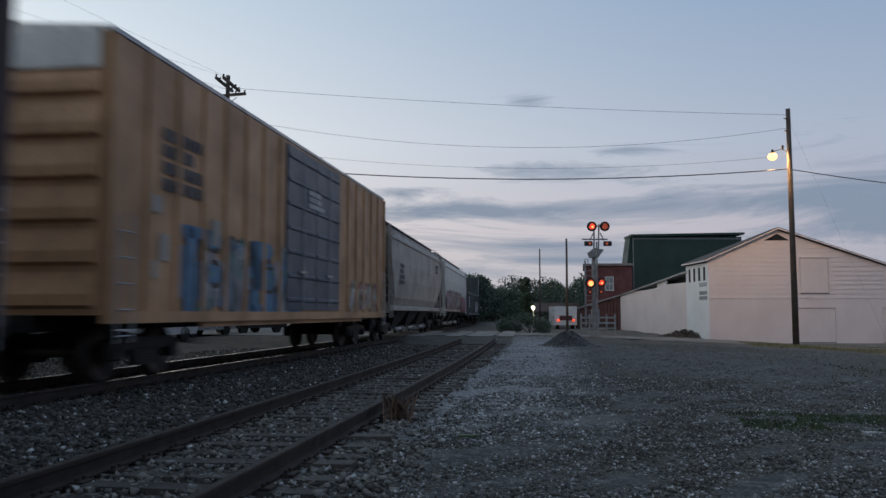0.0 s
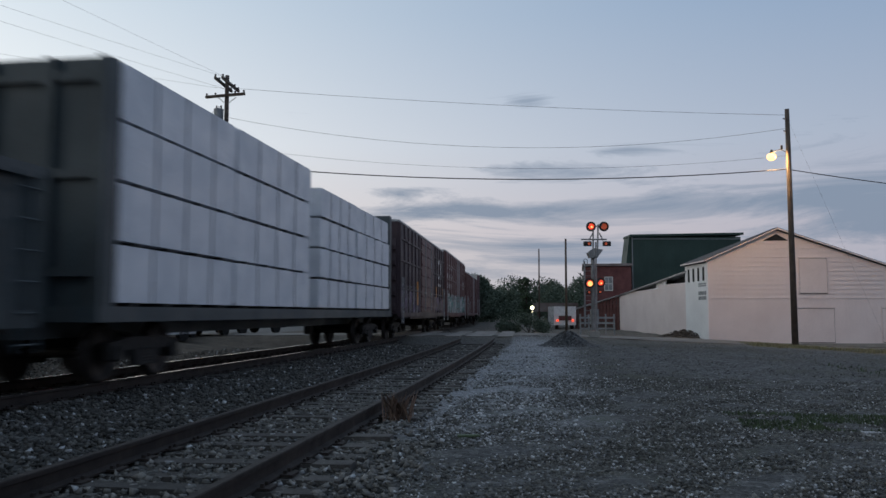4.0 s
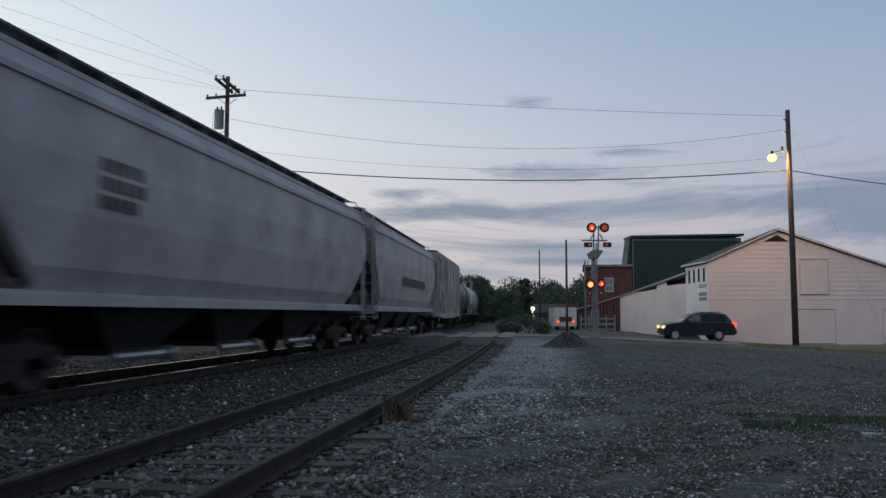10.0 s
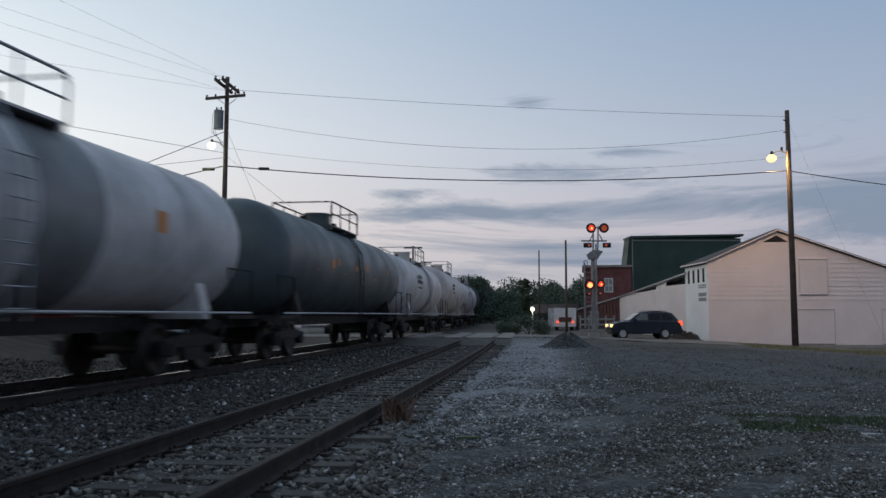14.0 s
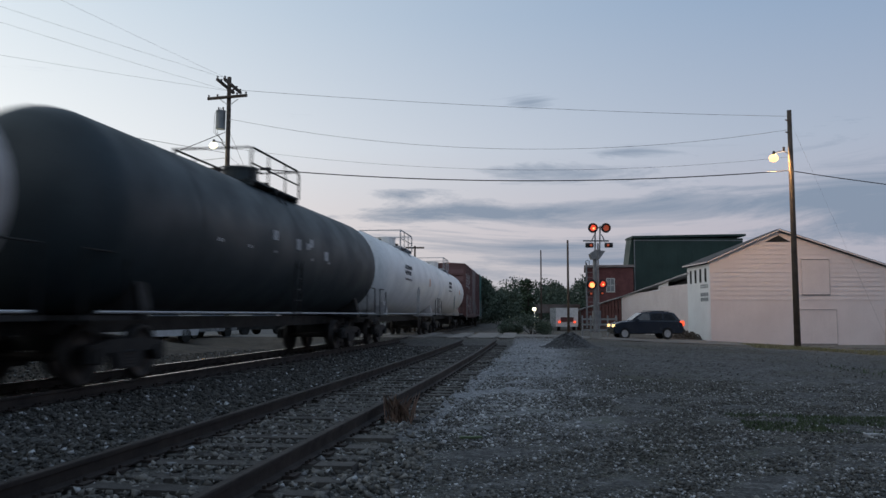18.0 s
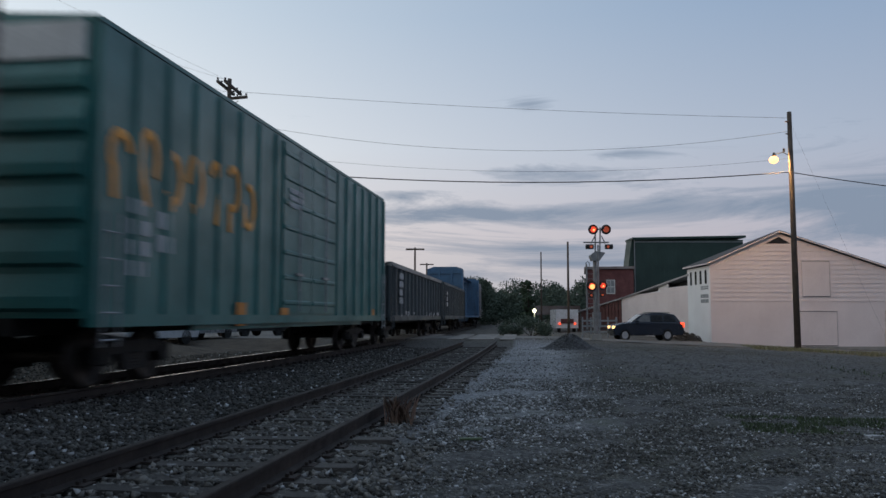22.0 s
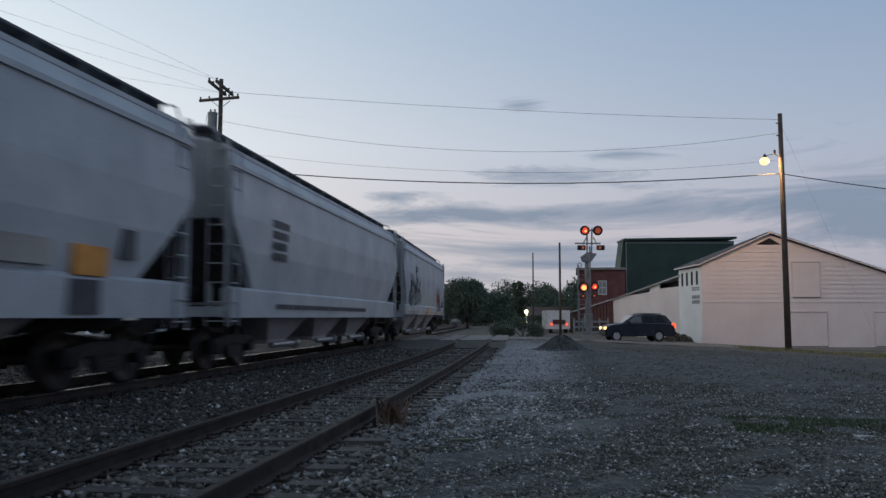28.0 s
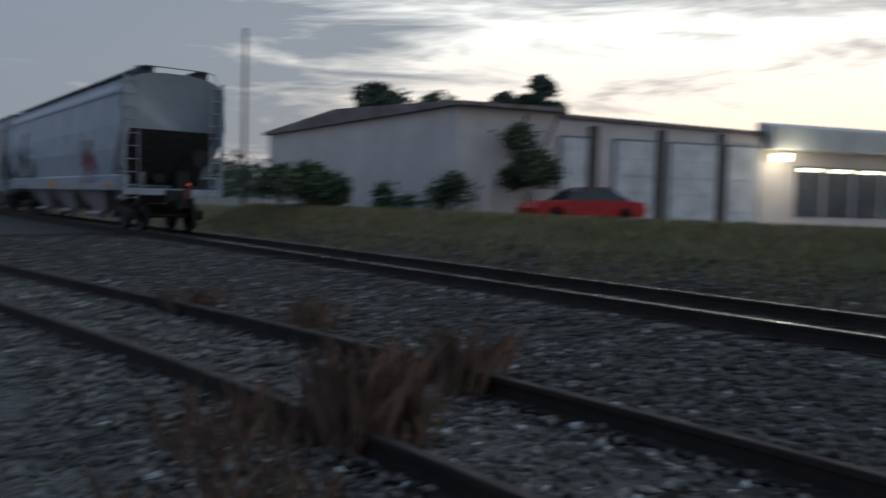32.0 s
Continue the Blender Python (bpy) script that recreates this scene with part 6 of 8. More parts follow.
def barn():
    # local x to the right, y away, origin at the near left corner's foot
    root = thing("barn", "white clapboard barn with a low gable facing the road", "barn", at_view(51.0, 15.75, 0.0))
    z0, eave, apex, ax, W = -0.95, 3.95, 5.78, 4.12, 16.5
    right = apex - 0.335 * (W - ax)
    bm = bmesh.new()
    extrude(bm, [(0, z0), (W, z0), (W, right), (ax, apex), (0, eave)], "y", 0, 0.35)
    extrude(bm, [(0, z0), (W, z0), (W, right - 0.9), (ax, eave - 0.2), (0, eave - 0.2)], "y", 0.35, 4.4)
    part("wall", bm, M["barn_white"], root)

    def span(z):
        z = z + 0.3
        lo = 0.0 if z <= eave else (z - eave) / (apex - eave) * ax
        hi = W if z <= right else ax + (apex - z) / 0.335
        return (lo, hi) if z < apex - 0.1 else (0, 0)
    planks(root, 0, W, lambda z: span(z), 1.72, 0.27, M["barn_white"])
    bm = bmesh.new()
    box(bm, 0.0, W, -0.02, 0.0, z0, 1.72)
    part("lower_siding", bm, M["barn_white"], root)
    # hipped at the back: the ridge runs down behind the gable
    e0, w1, r1 = eave - 0.1, W + 0.6, right - 0.2
    for face in ([(-0.25, -0.22, e0), (ax, -0.22, apex), (ax, 0.4, apex), (-0.25, 4.6, e0)], [(ax, 0.4, apex), (ax, 4.6, e0), (-0.25, 4.6, e0)],
                 [(ax, -0.22, apex), (w1, -0.22, r1), (w1, 0.4, r1), (ax, 0.4, apex)], [(ax, 0.4, apex), (w1, 0.4, r1), (w1, 4.6, r1 - 0.9), (ax, 4.6, e0)]):
        bm = bmesh.new()
        lo = [bm.verts.new((p[0], p[1], p[2] + 0.04)) for p in face]
        hi = [bm.verts.new((p[0], p[1], p[2] + 0.16)) for p in face]
        bm.faces.new(hi)
        bm.faces.new(lo[::-1])
        for k in range(len(face)):
            bm.faces.new((lo[k], lo[(k + 1) % len(face)], hi[(k + 1) % len(face)], hi[k]))
        bmesh.ops.recalc_face_normals(bm, faces=bm.faces)
        part("roof", bm, M["roof_edge"], root)
    for a, b, za, zb in ((-0.25, ax, e0, apex), (ax, w1, apex, r1)):
        bm = bmesh.new()
        extrude(bm, [(a, za + 0.05), (b, zb + 0.05), (b, zb + 0.13), (a, za + 0.13)], "y", -0.25, -0.225)
        part("bargeboard", bm, M["barn_white"], root)
    bm = bmesh.new()
    box(bm, -0.3, -0.25, -0.22, 4.6, e0 + 0.05, e0 + 0.13)
    part("eave_board", bm, M["barn_white"], root)
    bm = bmesh.new()
    extrude(bm, [(ax - 0.8, apex - 0.62), (ax, apex - 0.22), (ax + 0.7, apex - 0.62)], "y", -0.05, -0.02)
    part("gable_vent", bm, M["dark_void"], root, "dark open gable vent")
    for x0, x1, a, b in ((5.42, 7.05, 2.0, 4.12), (5.12, 7.4, z0 + 0.05, 1.15), (10.25, 12.5, z0 + 0.05, 1.15)):
        bm = bmesh.new()
        box(bm, x0, x1, -0.075, -0.03, a, b)
        d = part("hatch_door", bm, M["barn_white"], root)
        bm = bmesh.new()
        box(bm, x0 - 0.05, x1 + 0.05, -0.12, -0.04, b, b + 0.05)
        box(bm, x0 - 0.035, x0 - 0.01, -0.085, -0.04, a, b)
        box(bm, x1 + 0.01, x1 + 0.035, -0.085, -0.04, a, b)
        part("door_frame", bm, M["barn_white"], d)
        # near-black strips drawn for the shade between door and frame
        bm = bmesh.new()
        box(bm, x0 - 0.012, x0, -0.079, -0.06, a, b)
        box(bm, x1, x1 + 0.012, -0.079, -0.06, a, b)
        box(bm, x0, x1, -0.079, -0.06, b - 0.025, b)
        part("shadow_gap", bm, M["dark_void"], d)
        bm = bmesh.new()
        box(bm, x0, x1, -0.085, -0.07, a, a + 0.035)
        part("door_sill", bm, M["roof_edge"], d)
    # the short side wall towards the tracks, with four slot windows and faded lettering
    # siding coloured brighter than the gable for the glow it faces
    bm = bmesh.new()
    box(bm, -0.05, 0.0, 0.0, 4.4, z0, eave - 0.1)
    part("side_siding", bm, M["white_wall"], root)
    for k in range(4):
        bm = bmesh.new()
        box(bm, -0.09, -0.04, 0.5 + k * 0.98, 0.76 + k * 0.98, 2.8, 3.62)
        part("slot_window", bm, M["dark_void"], root)
    for zz, hh in ((2.45, 0.25), (1.65, 0.6)):
        bm = bmesh.new()
        for r in range(2):
            y = 0.25
            while y < 1.6:
                box(bm, -0.065, -0.05, y, y + 0.22, zz + r * hh / 2, zz + r * hh / 2 + hh * 0.36)
                y += 0.3
        part("faded_lettering", bm, M["transformer"], root)
    bm = bmesh.new()
    box(bm, -0.12, W, -0.1, 0.3, z0 - 0.3, z0 + 0.02)
    part("foundation", bm, M["concrete"], root)
    # long shed behind it
    root = thing("shed", "long white shed with a sagging lean-to roof beside the street", "shed", at_view(55.4, 15.75, 0.0))
    line = [(0.0, 0.0), (-0.6, 17.5), (-4.0, 20.2)]
    bm = bmesh.new()
    v = [line[0], line[1], (6.0, 17.5), (6.0, 0)]
    lo = [bm.verts.new((a, b, -0.9)) for a, b in v]
    hi = [bm.verts.new((a, b, t)) for (a, b), t in zip(v, (2.8, 2.36, 2.36, 2.8))]
    bm.faces.new(hi)
    for k in range(4):
        bm.faces.new((lo[k], lo[(k + 1) % 4], hi[(k + 1) % 4], hi[k]))
    part("wall", bm, M["white_wall"], root)
    bm = bmesh.new()
    q = [(-0.14, -0.1, 3.42), (-0.74, 17.4, 2.26), (-4.2, 20.0, 1.1), (-1.0, 20.6, 1.1), (4.0, 17.6, 2.2), (4.0, -0.1, 3.5)]
    lo = [bm.verts.new(p) for p in q]
    hi = [bm.verts.new((p[0], p[1], p[2] + 0.1)) for p in q]
    bm.faces.new(lo[::-1])
    bm.faces.new(hi)
    for k in range(6):
        bm.faces.new((lo[k], lo[(k + 1) % 6], hi[(k + 1) % 6], hi[k]))
    part("roof", bm, M["galvanised"], root)
    # near-black sheet added inside the gap to give it its shade
    bm = bmesh.new()
    extrude(bm, [(0.0, 2.7), (17.0, 2.2), (17.0, 2.24), (0.0, 3.38)], "x", 0.5, 0.6)
    part("open_gap", bm, M["dark_void"], root, "dark sheet for the shade in the gap under the roof")
    for k in range(15):
        z = -0.8 + k * 0.24
        far = 17.4 if z < 2.1 else max(0.5, 17.4 * (2.74 - z) / 0.5)
        bm = bmesh.new()
        lo = [bm.verts.new((x - 0.018, y, z)) for x, y in ((0, 0.02), (-0.0343 * far, far))]
        mid = [bm.verts.new((x - 0.004, y, z + 0.235)) for x, y in ((0, 0.02), (-0.0343 * far, far))]
        back = [bm.verts.new((x + 0.002, y, z)) for x, y in ((0, 0.02), (-0.0343 * far, far))]
        bm.faces.new((lo[0], lo[1], mid[1], mid[0]))
        bm.faces.new((lo[0], back[0], back[1], lo[1]))
        part("clapboard", bm, M["barn_white"], root)
    bm = bmesh.new()
    extrude(bm, [(4.6, 2.6), (7.2, 2.5), (7.2, 3.04), (4.6, 3.2)], "x", -0.12, -0.04)
    part("patch_board", bm, M["white_wall"], root, "white patch board closing the gap")
    # weathered red boards close its low end
    for k in range(14):
        t = (k + 0.5) / 14
        bm = bmesh.new()
        top = 2.32 - 1.16 * t
        box(bm, -0.125, 0.125, -0.03 - 0.012 * (k % 3), 0.03, -0.9, top)
        ob = part("board", bm, M["red_board"], root)
        ob.matrix_local = pose(-0.6 - 3.4 * t, 17.5 + 2.7 * t, 0, 0, 0, -38.5)
    fence = thing("board_fence", "low grey board fence at the shed's end", "fence", at_view(74.0, 11.6, 0.0))
    for k in range(4):
        bm = bmesh.new()
        box(bm, 0.55 * k, 0.55 * k + 0.1, 0, 0.1, -0.9, 1.0 - 0.08 * k)
        part("post", bm, M["tie"], fence)
    for r in range(4):
        bm = bmesh.new()
        box(bm, 0, 4.2 - 1.6 * (r > 1), -0.04, 0.0, -0.85 + r * 0.34, -0.72 + r * 0.34)
        part("rail", bm, M["tie"], fence)
    # rubbish heap by the shed wall
    rng = np.random.default_rng(2)
    n = 900
    p = rng.normal(0, 1, (n, 2)) * np.array([0.7, 0.4])
    x, y = spot(53.5, 14.9)
    P = np.stack([x + p[:, 0], y + p[:, 1], ground_z(x, y) + 0.5 * rng.uniform(0, 1, n) * np.exp(-(p[:, 0] ** 2) / 1.2 - (p[:, 1] ** 2) / 0.3)], -1)
    scatter("brush_heap", P, rng.uniform(0.04, 0.1, n), M["shop_wall"], rng, label="low dark brush heap by the shed", category="heap")


def warehouse():
    root = thing("green_warehouse", "tall dark green metal warehouse behind the barn", "warehouse", at_view(82.0, 18.15, 0.0))
    bm = bmesh.new()
    box(bm, 0, 10.4, 0, 2.6, -1, 7.9)
    part("wall", bm, M["green_wall"], root)
    bm = bmesh.new()
    extrude(bm, [(-0.25, 7.9), (10.6, 8.1), (10.6, 8.3), (-0.25, 8.1)], "y", -0.3, 2.8)
    part("roof", bm, M["green_wall"], root)
    bm = bmesh.new()
    for k in range(27):
        box(bm, 0.1 + k * 0.39, 0.14 + k * 0.39, -0.015, 0.0, -1, 7.75)
    part("wall_ribs", bm, M["green_wall"], root)
    bm = bmesh.new()
    extrude(bm, [(-0.8, 3.4), (0.0, 3.4), (0.0, 7.88), (-0.2, 7.88)], "y", 0.3, 2.6)
    part("side_lean_to", bm, M["green_wall"], root)
    bm = bmesh.new()
    box(bm, -0.04, 0.04, -0.05, 0.0, -1, 7.88)
    box(bm, 0.04, 10.4, -0.03, 0.0, 7.66, 7.74)
    part("corner_trim", bm, M["transformer"], root)
    root = thing("brick_building", "two-storey red brick building with a flat roof", "building", at_view(76.0, 12.5, 0.0, -9.5))
    bm = bmesh.new()
    box(bm, 0, 4.1, 0, 9, -1, 4.75)
    part("wall", bm, M["maroon_brick"], root)
    bm = bmesh.new()
    box(bm, -0.15, 4.2, -0.25, 9.1, 4.8, 5.0)
    part("cornice", bm, M["roof_tin"], root)
    w = None
    bm = bmesh.new()
    box(bm, 1.75, 2.5, -0.06, 0.0, 2.6, 3.85)
    w = part("window", bm, M["window_frame"], root)
    for a in (0, 1):
        for b in (0, 1):
            bm = bmesh.new()
            box(bm, 1.81 + a * 0.33, 2.1 + a * 0.33, -0.075, -0.06, 2.68 + b * 0.58, 3.2 + b * 0.58)
            part("pane", bm, M["transformer"], w)
    bm = bmesh.new()
    pipe(bm, [(0.0, -0.1, 5.0), (0.0, -0.1, 5.35), (0.15, -0.1, 5.45), (0.3, -0.1, 5.35), (0.3, -0.1, 5.0)], 0.04)
    part("roof_pipe", bm, M["transformer"], root)


def crossing_signal():
    root = thing("crossing_signal", "tall railway crossing signal with red flashing lamps", "crossing signal", at_view(45.0, 7.88, 0.0))
    bm = bmesh.new()
    box(bm, -0.25, 0.25, -0.25, 0.25, -0.5, -0.05)
    part("base", bm, M["concrete"], root)
    bm = bmesh.new()
    tube(bm, (0, 0, 0.0), (0, 0, 3.9), 0.125, 12, 0.11)
    part("mast", bm, M["signal_silver"], root)
    bm = bmesh.new()
    tube(bm, (-0.45, 0, 0.2), (-0.45, 0, 3.6), 0.05, 8)
    tube(bm, (0.12, -0.25, 0.4), (0.12, -0.25, 4.6), 0.04, 8)
    for k in range(12):
        tube(bm, (-0.45, 0, 0.5 + k * 0.26), (-0.1, 0, 0.5 + k * 0.26), 0.015, 6)
    part("side_ladder", bm, M["signal_silver"], root)
    bm = bmesh.new()
    extrude(bm, [(-0.2, 3.78), (0.2, 3.78), (0.5, 4.2), (0.0, 4.28), (-0.3, 4.05)], "y", -0.25, 0.25)
    part("junction_bracket", bm, M["signal_silver"], root)
    bm = bmesh.new()
    for x in (0.02, 0.28):
        tube(bm, (x * 0.9, 0, 4.1), (x + 0.02, 0, 5.55), 0.04, 8)
    tube(bm, (0.55, 0, 4.7), (0.36, 0, 5.1), 0.03, 8)
    tube(bm, (-0.2, 0, 4.7), (0.02, 0, 5.1), 0.03, 8)
    box(bm, -0.6, 0.74, -0.04, 0.04, 4.72, 4.79)
    box(bm, -0.1, 0.6, -0.04, 0.04, 5.42, 5.48)
    part("lamp_bracket", bm, M["signal_silver"], root)

    def light(x, z, y, size, lit, core=0.0):
        bm = bmesh.new()
        tube(bm, (x, y, z), (x, y + 0.05, z), size, 20)
        tube(bm, (x, y, z), (x, y + 0.28, z), size * 0.5, 12)
        d = part("lamp_target", bm, M["signal_black"], root, "round black lamp target")
        bm = bmesh.new()
        tube(bm, (x, y - 0.03, z), (x, y - 0.005, z), size * 0.6, 16)
        lens = part("lens", bm, M[lit], d, "glowing red lens" if lit == "lens_red_lit" else "dim red lens")
        if core:
            bm = bmesh.new()
            bmesh.ops.create_uvsphere(bm, u_segments=12, v_segments=8, radius=size * core, matrix=Matrix.Translation((x + 0.03, y - 0.03, z - 0.03)) @ Matrix.Diagonal((1, 0.3, 1, 1)))
            part("bulb_glow", bm, M["lens_red_core"], d, "bright orange bulb glow")
        bm = bmesh.new()
        n = 10
        for k in range(n):
            a0, a1 = math.pi * k / n, math.pi * (k + 1) / n
            r = size * 0.62
            v = [bm.verts.new(p) for p in ((x + r * math.cos(a0), y, z + r * math.sin(a0)), (x + r * math.cos(a1), y, z + r * math.sin(a1)), (x + r * math.cos(a1), y - 0.3, z + r * math.sin(a1)), (x + r * math.cos(a0), y - 0.3, z + r * math.sin(a0)))]
            bm.faces.new(v)
        part("hood", bm, M["signal_black"], d)
    light(-0.09, 5.43, -0.1, 0.26, "lens_red_lit", 0.22)
    light(0.59, 5.43, -0.1, 0.26, "lens_red_dim")
    light(-0.22, 2.45, -0.15, 0.27, "lens_red_lit", 0.5)
    light(0.36, 2.48, -0.15, 0.24, "lens_red_lit", 0.2)
    for x in (-0.27, 0.74):
        bm = bmesh.new()
        tube(bm, (x - 0.2, 0, 4.53), (x + 0.2, 0, 4.53), 0.13, 12)
        sl = part("side_lamp", bm, M["signal_black"], root)
        bm = bmesh.new()
        tube(bm, (x - 0.06 * (1 if x > 0 else -1), -0.12, 4.52), (x - 0.06 * (1 if x > 0 else -1), -0.145, 4.52), 0.07, 10)
        part("lens", bm, M["lens_red_dim"], sl)
    for x, z in ((-0.25, 1.98), (0.33, 2.0)):
        bm = bmesh.new()
        tube(bm, (x, -0.1, z), (x, 0.1, z), 0.12, 12)
        sl = part("small_lamp", bm, M["signal_black"], root)
        bm = bmesh.new()
        tube(bm, (x + 0.02, -0.12, z), (x + 0.02, -0.1, z), 0.06, 10)
        part("lens", bm, M["lens_red_dim"], sl)
    bm = bmesh.new()
    box(bm, -0.1, 0.3, 0.13, 0.45, 0.3, 1.1)
    part("relay_box", bm, M["transformer"], root)


def pole(name, x, y, h, lean, label, r=0.17, cat="utility pole"):
    root = thing(name, label, cat, pose(x, y, ground_z(x, y) - 0.3, 0, lean, 0))
    bm = bmesh.new()
    tube(bm, (0, 0, 0), (0, 0, h + 0.3), r, 14, r * 0.68)
    part("shaft", bm, M["pole_wood"], root, smooth=True)
    return root


def wire(name, a, b, sag, r, label="black overhead cable strung between poles"):
    a, b = Vector(a), Vector(b)
    bm = bmesh.new()
    pts = []
    for k in range(25):
        t = k / 24
        pts.append(a.lerp(b, t) - Vector((0, 0, 4 * sag * t * (1 - t))))
    pipe(bm, pts, r, 5)
    solid(name, bm, M["wire"], label, "cable")


def poles():
    # the pole by the barn with its sodium lamp
    x, y = spot(44.6, 18.2)
    p = pole("utility_pole", x, y, 12.47, -0.15, "tall wooden utility pole with a lit street lamp")
    bm = bmesh.new()
    d = Vector((-RX, -RY, 0))
    pipe(bm, [(0, 0, 10.4), tuple(d * 0.4 + Vector((0, 0, 10.62))), tuple(d * 0.85 + Vector((0, 0, 10.5)))], 0.022)
    part("lamp_arm", bm, M["truck_iron"], p)
    bm = bmesh.new()
    tube(bm, d * 0.88 + Vector((0, 0, 10.42)), d * 0.88 + Vector((0, 0, 10.6)), 0.1, 12, 0.05)
    part("lamp_hood", bm, M["truck_iron"], p)
    bm = bmesh.new()
    tube(bm, d * 0.35 + Vector((0, 0, 10.62)), d * 0.35 + Vector((0, 0, 10.82)), 0.06, 8)
    part("photocell", bm, M["truck_iron"], p)
    bm = bmesh.new()
    bmesh.ops.create_uvsphere(bm, u_segments=14, v_segments=8, radius=0.24, matrix=Matrix.Translation(d * 0.9 + Vector((0, 0, 10.22))) @ Matrix.Diagonal((1, 1, 0.85, 1)))
    part("lamp_globe", bm, M["lamp_sodium"], p, "glowing orange lamp globe", smooth=True)
    bm = bmesh.new()
    for z in (12.2, 11.55):
        tube(bm, (-0.1, -0.12, z), (-0.25, -0.12, z + 0.05), 0.035, 8)
    part("insulator", bm, M["insulator"], p)
    lx, ly = spot(44.7, 17.45)
    lamp("sodium_lamp", "POINT", pose(lx, ly, 9.3), 1080, (1.0, 0.58, 0.24), 0.25)
    top_r = Vector((x, y, ground_z(x, y)))
    # the pole beyond the main line
    x2, y2 = spot(46.0, -11.82)
    q = pole("utility_pole", x2, y2, 14.05, 0.2, "wooden utility pole with double crossarms and a transformer", 0.16)
    c, s = math.cos(radians(FACE)), math.sin(radians(FACE))
    for z, ang, ln, gap in ((13.85, 86, 1.35, 0.2), (13.85, 86, 1.35, -0.2), (13.2, -18, 1.22, -0.17)):
        bm = bmesh.new()
        a = radians(FACE + ang)
        gx, gy = -math.sin(a) * gap, math.cos(a) * gap
        box(bm, -ln, ln, -0.06, 0.06, z - 0.07, z + 0.07)
        bmesh.ops.rotate(bm, verts=bm.verts, matrix=Matrix.Rotation(a, 3, "Z"))
        bmesh.ops.translate(bm, verts=bm.verts, vec=(gx, gy, 0))
        arm = part("crossarm", bm, M["pole_wood"], q)
        for k in (-0.95, -0.5, 0.5, 0.95):
            bm = bmesh.new()
            px, py = k * ln * math.cos(a) + gx, k * ln * math.sin(a) + gy
            tube(bm, (px, py, z + 0.06), (px, py, z + 0.2), 0.035, 8)
            tube(bm, (px, py, z + 0.14), (px, py, z + 0.19), 0.06, 8)
            part("insulator", bm, M["insulator"], arm)
    bm = bmesh.new()
    for k in (-1, 1):
        tube(bm, (0, 0, 12.75), (k * 0.5 * c, k * 0.5 * s, 13.14), 0.02, 6)
    part("arm_brace", bm, M["galvanised"], q)
    bm = bmesh.new()
    tx, ty = -0.42 * c, -0.42 * s
    tube(bm, (tx, ty, 11.47), (tx, ty, 12.42), 0.25, 16)
    tube(bm, (tx, ty, 12.42), (tx, ty, 12.48), 0.27, 16)
    tr = part("transformer", bm, M["transformer"], q, "grey can transformer")
    for k in (-0.13, 0.13):
        bm = bmesh.new()
        tube(bm, (tx + k, ty, 12.48), (tx + k, ty, 12.68), 0.04, 8)
        part("bushing", bm, M["insulator"], tr)
    bm = bmesh.new()
    e = Vector((-c, -s, 0))
    pipe(bm, [(0, 0, 10.35), tuple(e * 0.35 + Vector((0, 0, 10.72))), tuple(e * 0.72 + Vector((0, 0, 10.82)))], 0.025)
    part("lamp_arm", bm, M["truck_iron"], q)
    bm = bmesh.new()
    tube(bm, e * 0.76 + Vector((0, 0, 10.74)), e * 0.76 + Vector((0, 0, 10.9)), 0.09, 12, 0.05)
    part("lamp_hood", bm, M["truck_iron"], q)
    bm = bmesh.new()
    for k in range(3):
        pipe(bm, [(tx + 0.1 * k - 0.1, ty, 12.66), (tx - 0.35 + 0.08 * k, ty, 12.3), (tx - 0.38 + 0.1 * k, ty, 11.3), (0, 0, 10.6 - 0.2 * k)], 0.012, 5)
    for k in range(6):
        tube(bm, (0.05, -0.15, 12.5 - 0.32 * k), (0.2, -0.15, 12.5 - 0.32 * k), 0.03, 6)
    part("service_drop", bm, M["wire"], q, "loose black leads down the pole")
    bm = bmesh.new()
    bmesh.ops.create_uvsphere(bm, u_segments=14, v_segments=8, radius=0.23, matrix=Matrix.Translation(e * 0.78 + Vector((0, 0, 10.56))) @ Matrix.Diagonal((1, 1, 0.8, 1)))
    part("lamp_globe", bm, M["lamp_cool"], q, "glowing pale lamp globe", smooth=True)
    b = Vector((x2, y2, ground_z(x2, y2)))
    for za, zb, sag, r in ((13.38, 12.15, 0.22, 0.009), (11.75, 11.45, 1.35, 0.009), (10.15, 10.0, 0.95, 0.007), (9.15, 9.27, 0.68, 0.03)):
        wire("cable", b + Vector((0, 0, za)), top_r + Vector((0, 0, zb)), sag, r)
    far_r = Vector((*spot(40.0, 48.0), 6.3))
    wire("cable", top_r + Vector((0, 0, 9.24)), far_r, 0.9, 0.025)
    wire("guy_wire", top_r + Vector((0, 0, 11.9)), Vector((*spot(45.5, 23.2), 0.0)), 0.0, 0.003, "thin guy wire anchoring the pole")
    far_l = Vector((*spot(22.0, -31.0), 0.0))
    for za, zl, r in ((13.95, 14.5, 0.005), (13.95, 16.0, 0.005), (13.3, 13.8, 0.005), (13.3, 12.4, 0.005), (9.85, 9.8, 0.012), (11.05, 5.15, 0.02), (9.15, 5.3, 0.03), (9.6, 6.9, 0.012)):
        wire("cable", b + Vector((0, 0, za)), far_l + Vector((0, 0, za + (zl - za + 0.14) / 0.38)), 0.15, r)
    lamp("street_light", "POINT", Matrix.Translation(b + e * 0.9 + Vector((0, -0.3, 9.85))), 60, (1.0, 0.95, 0.6), 0.2)
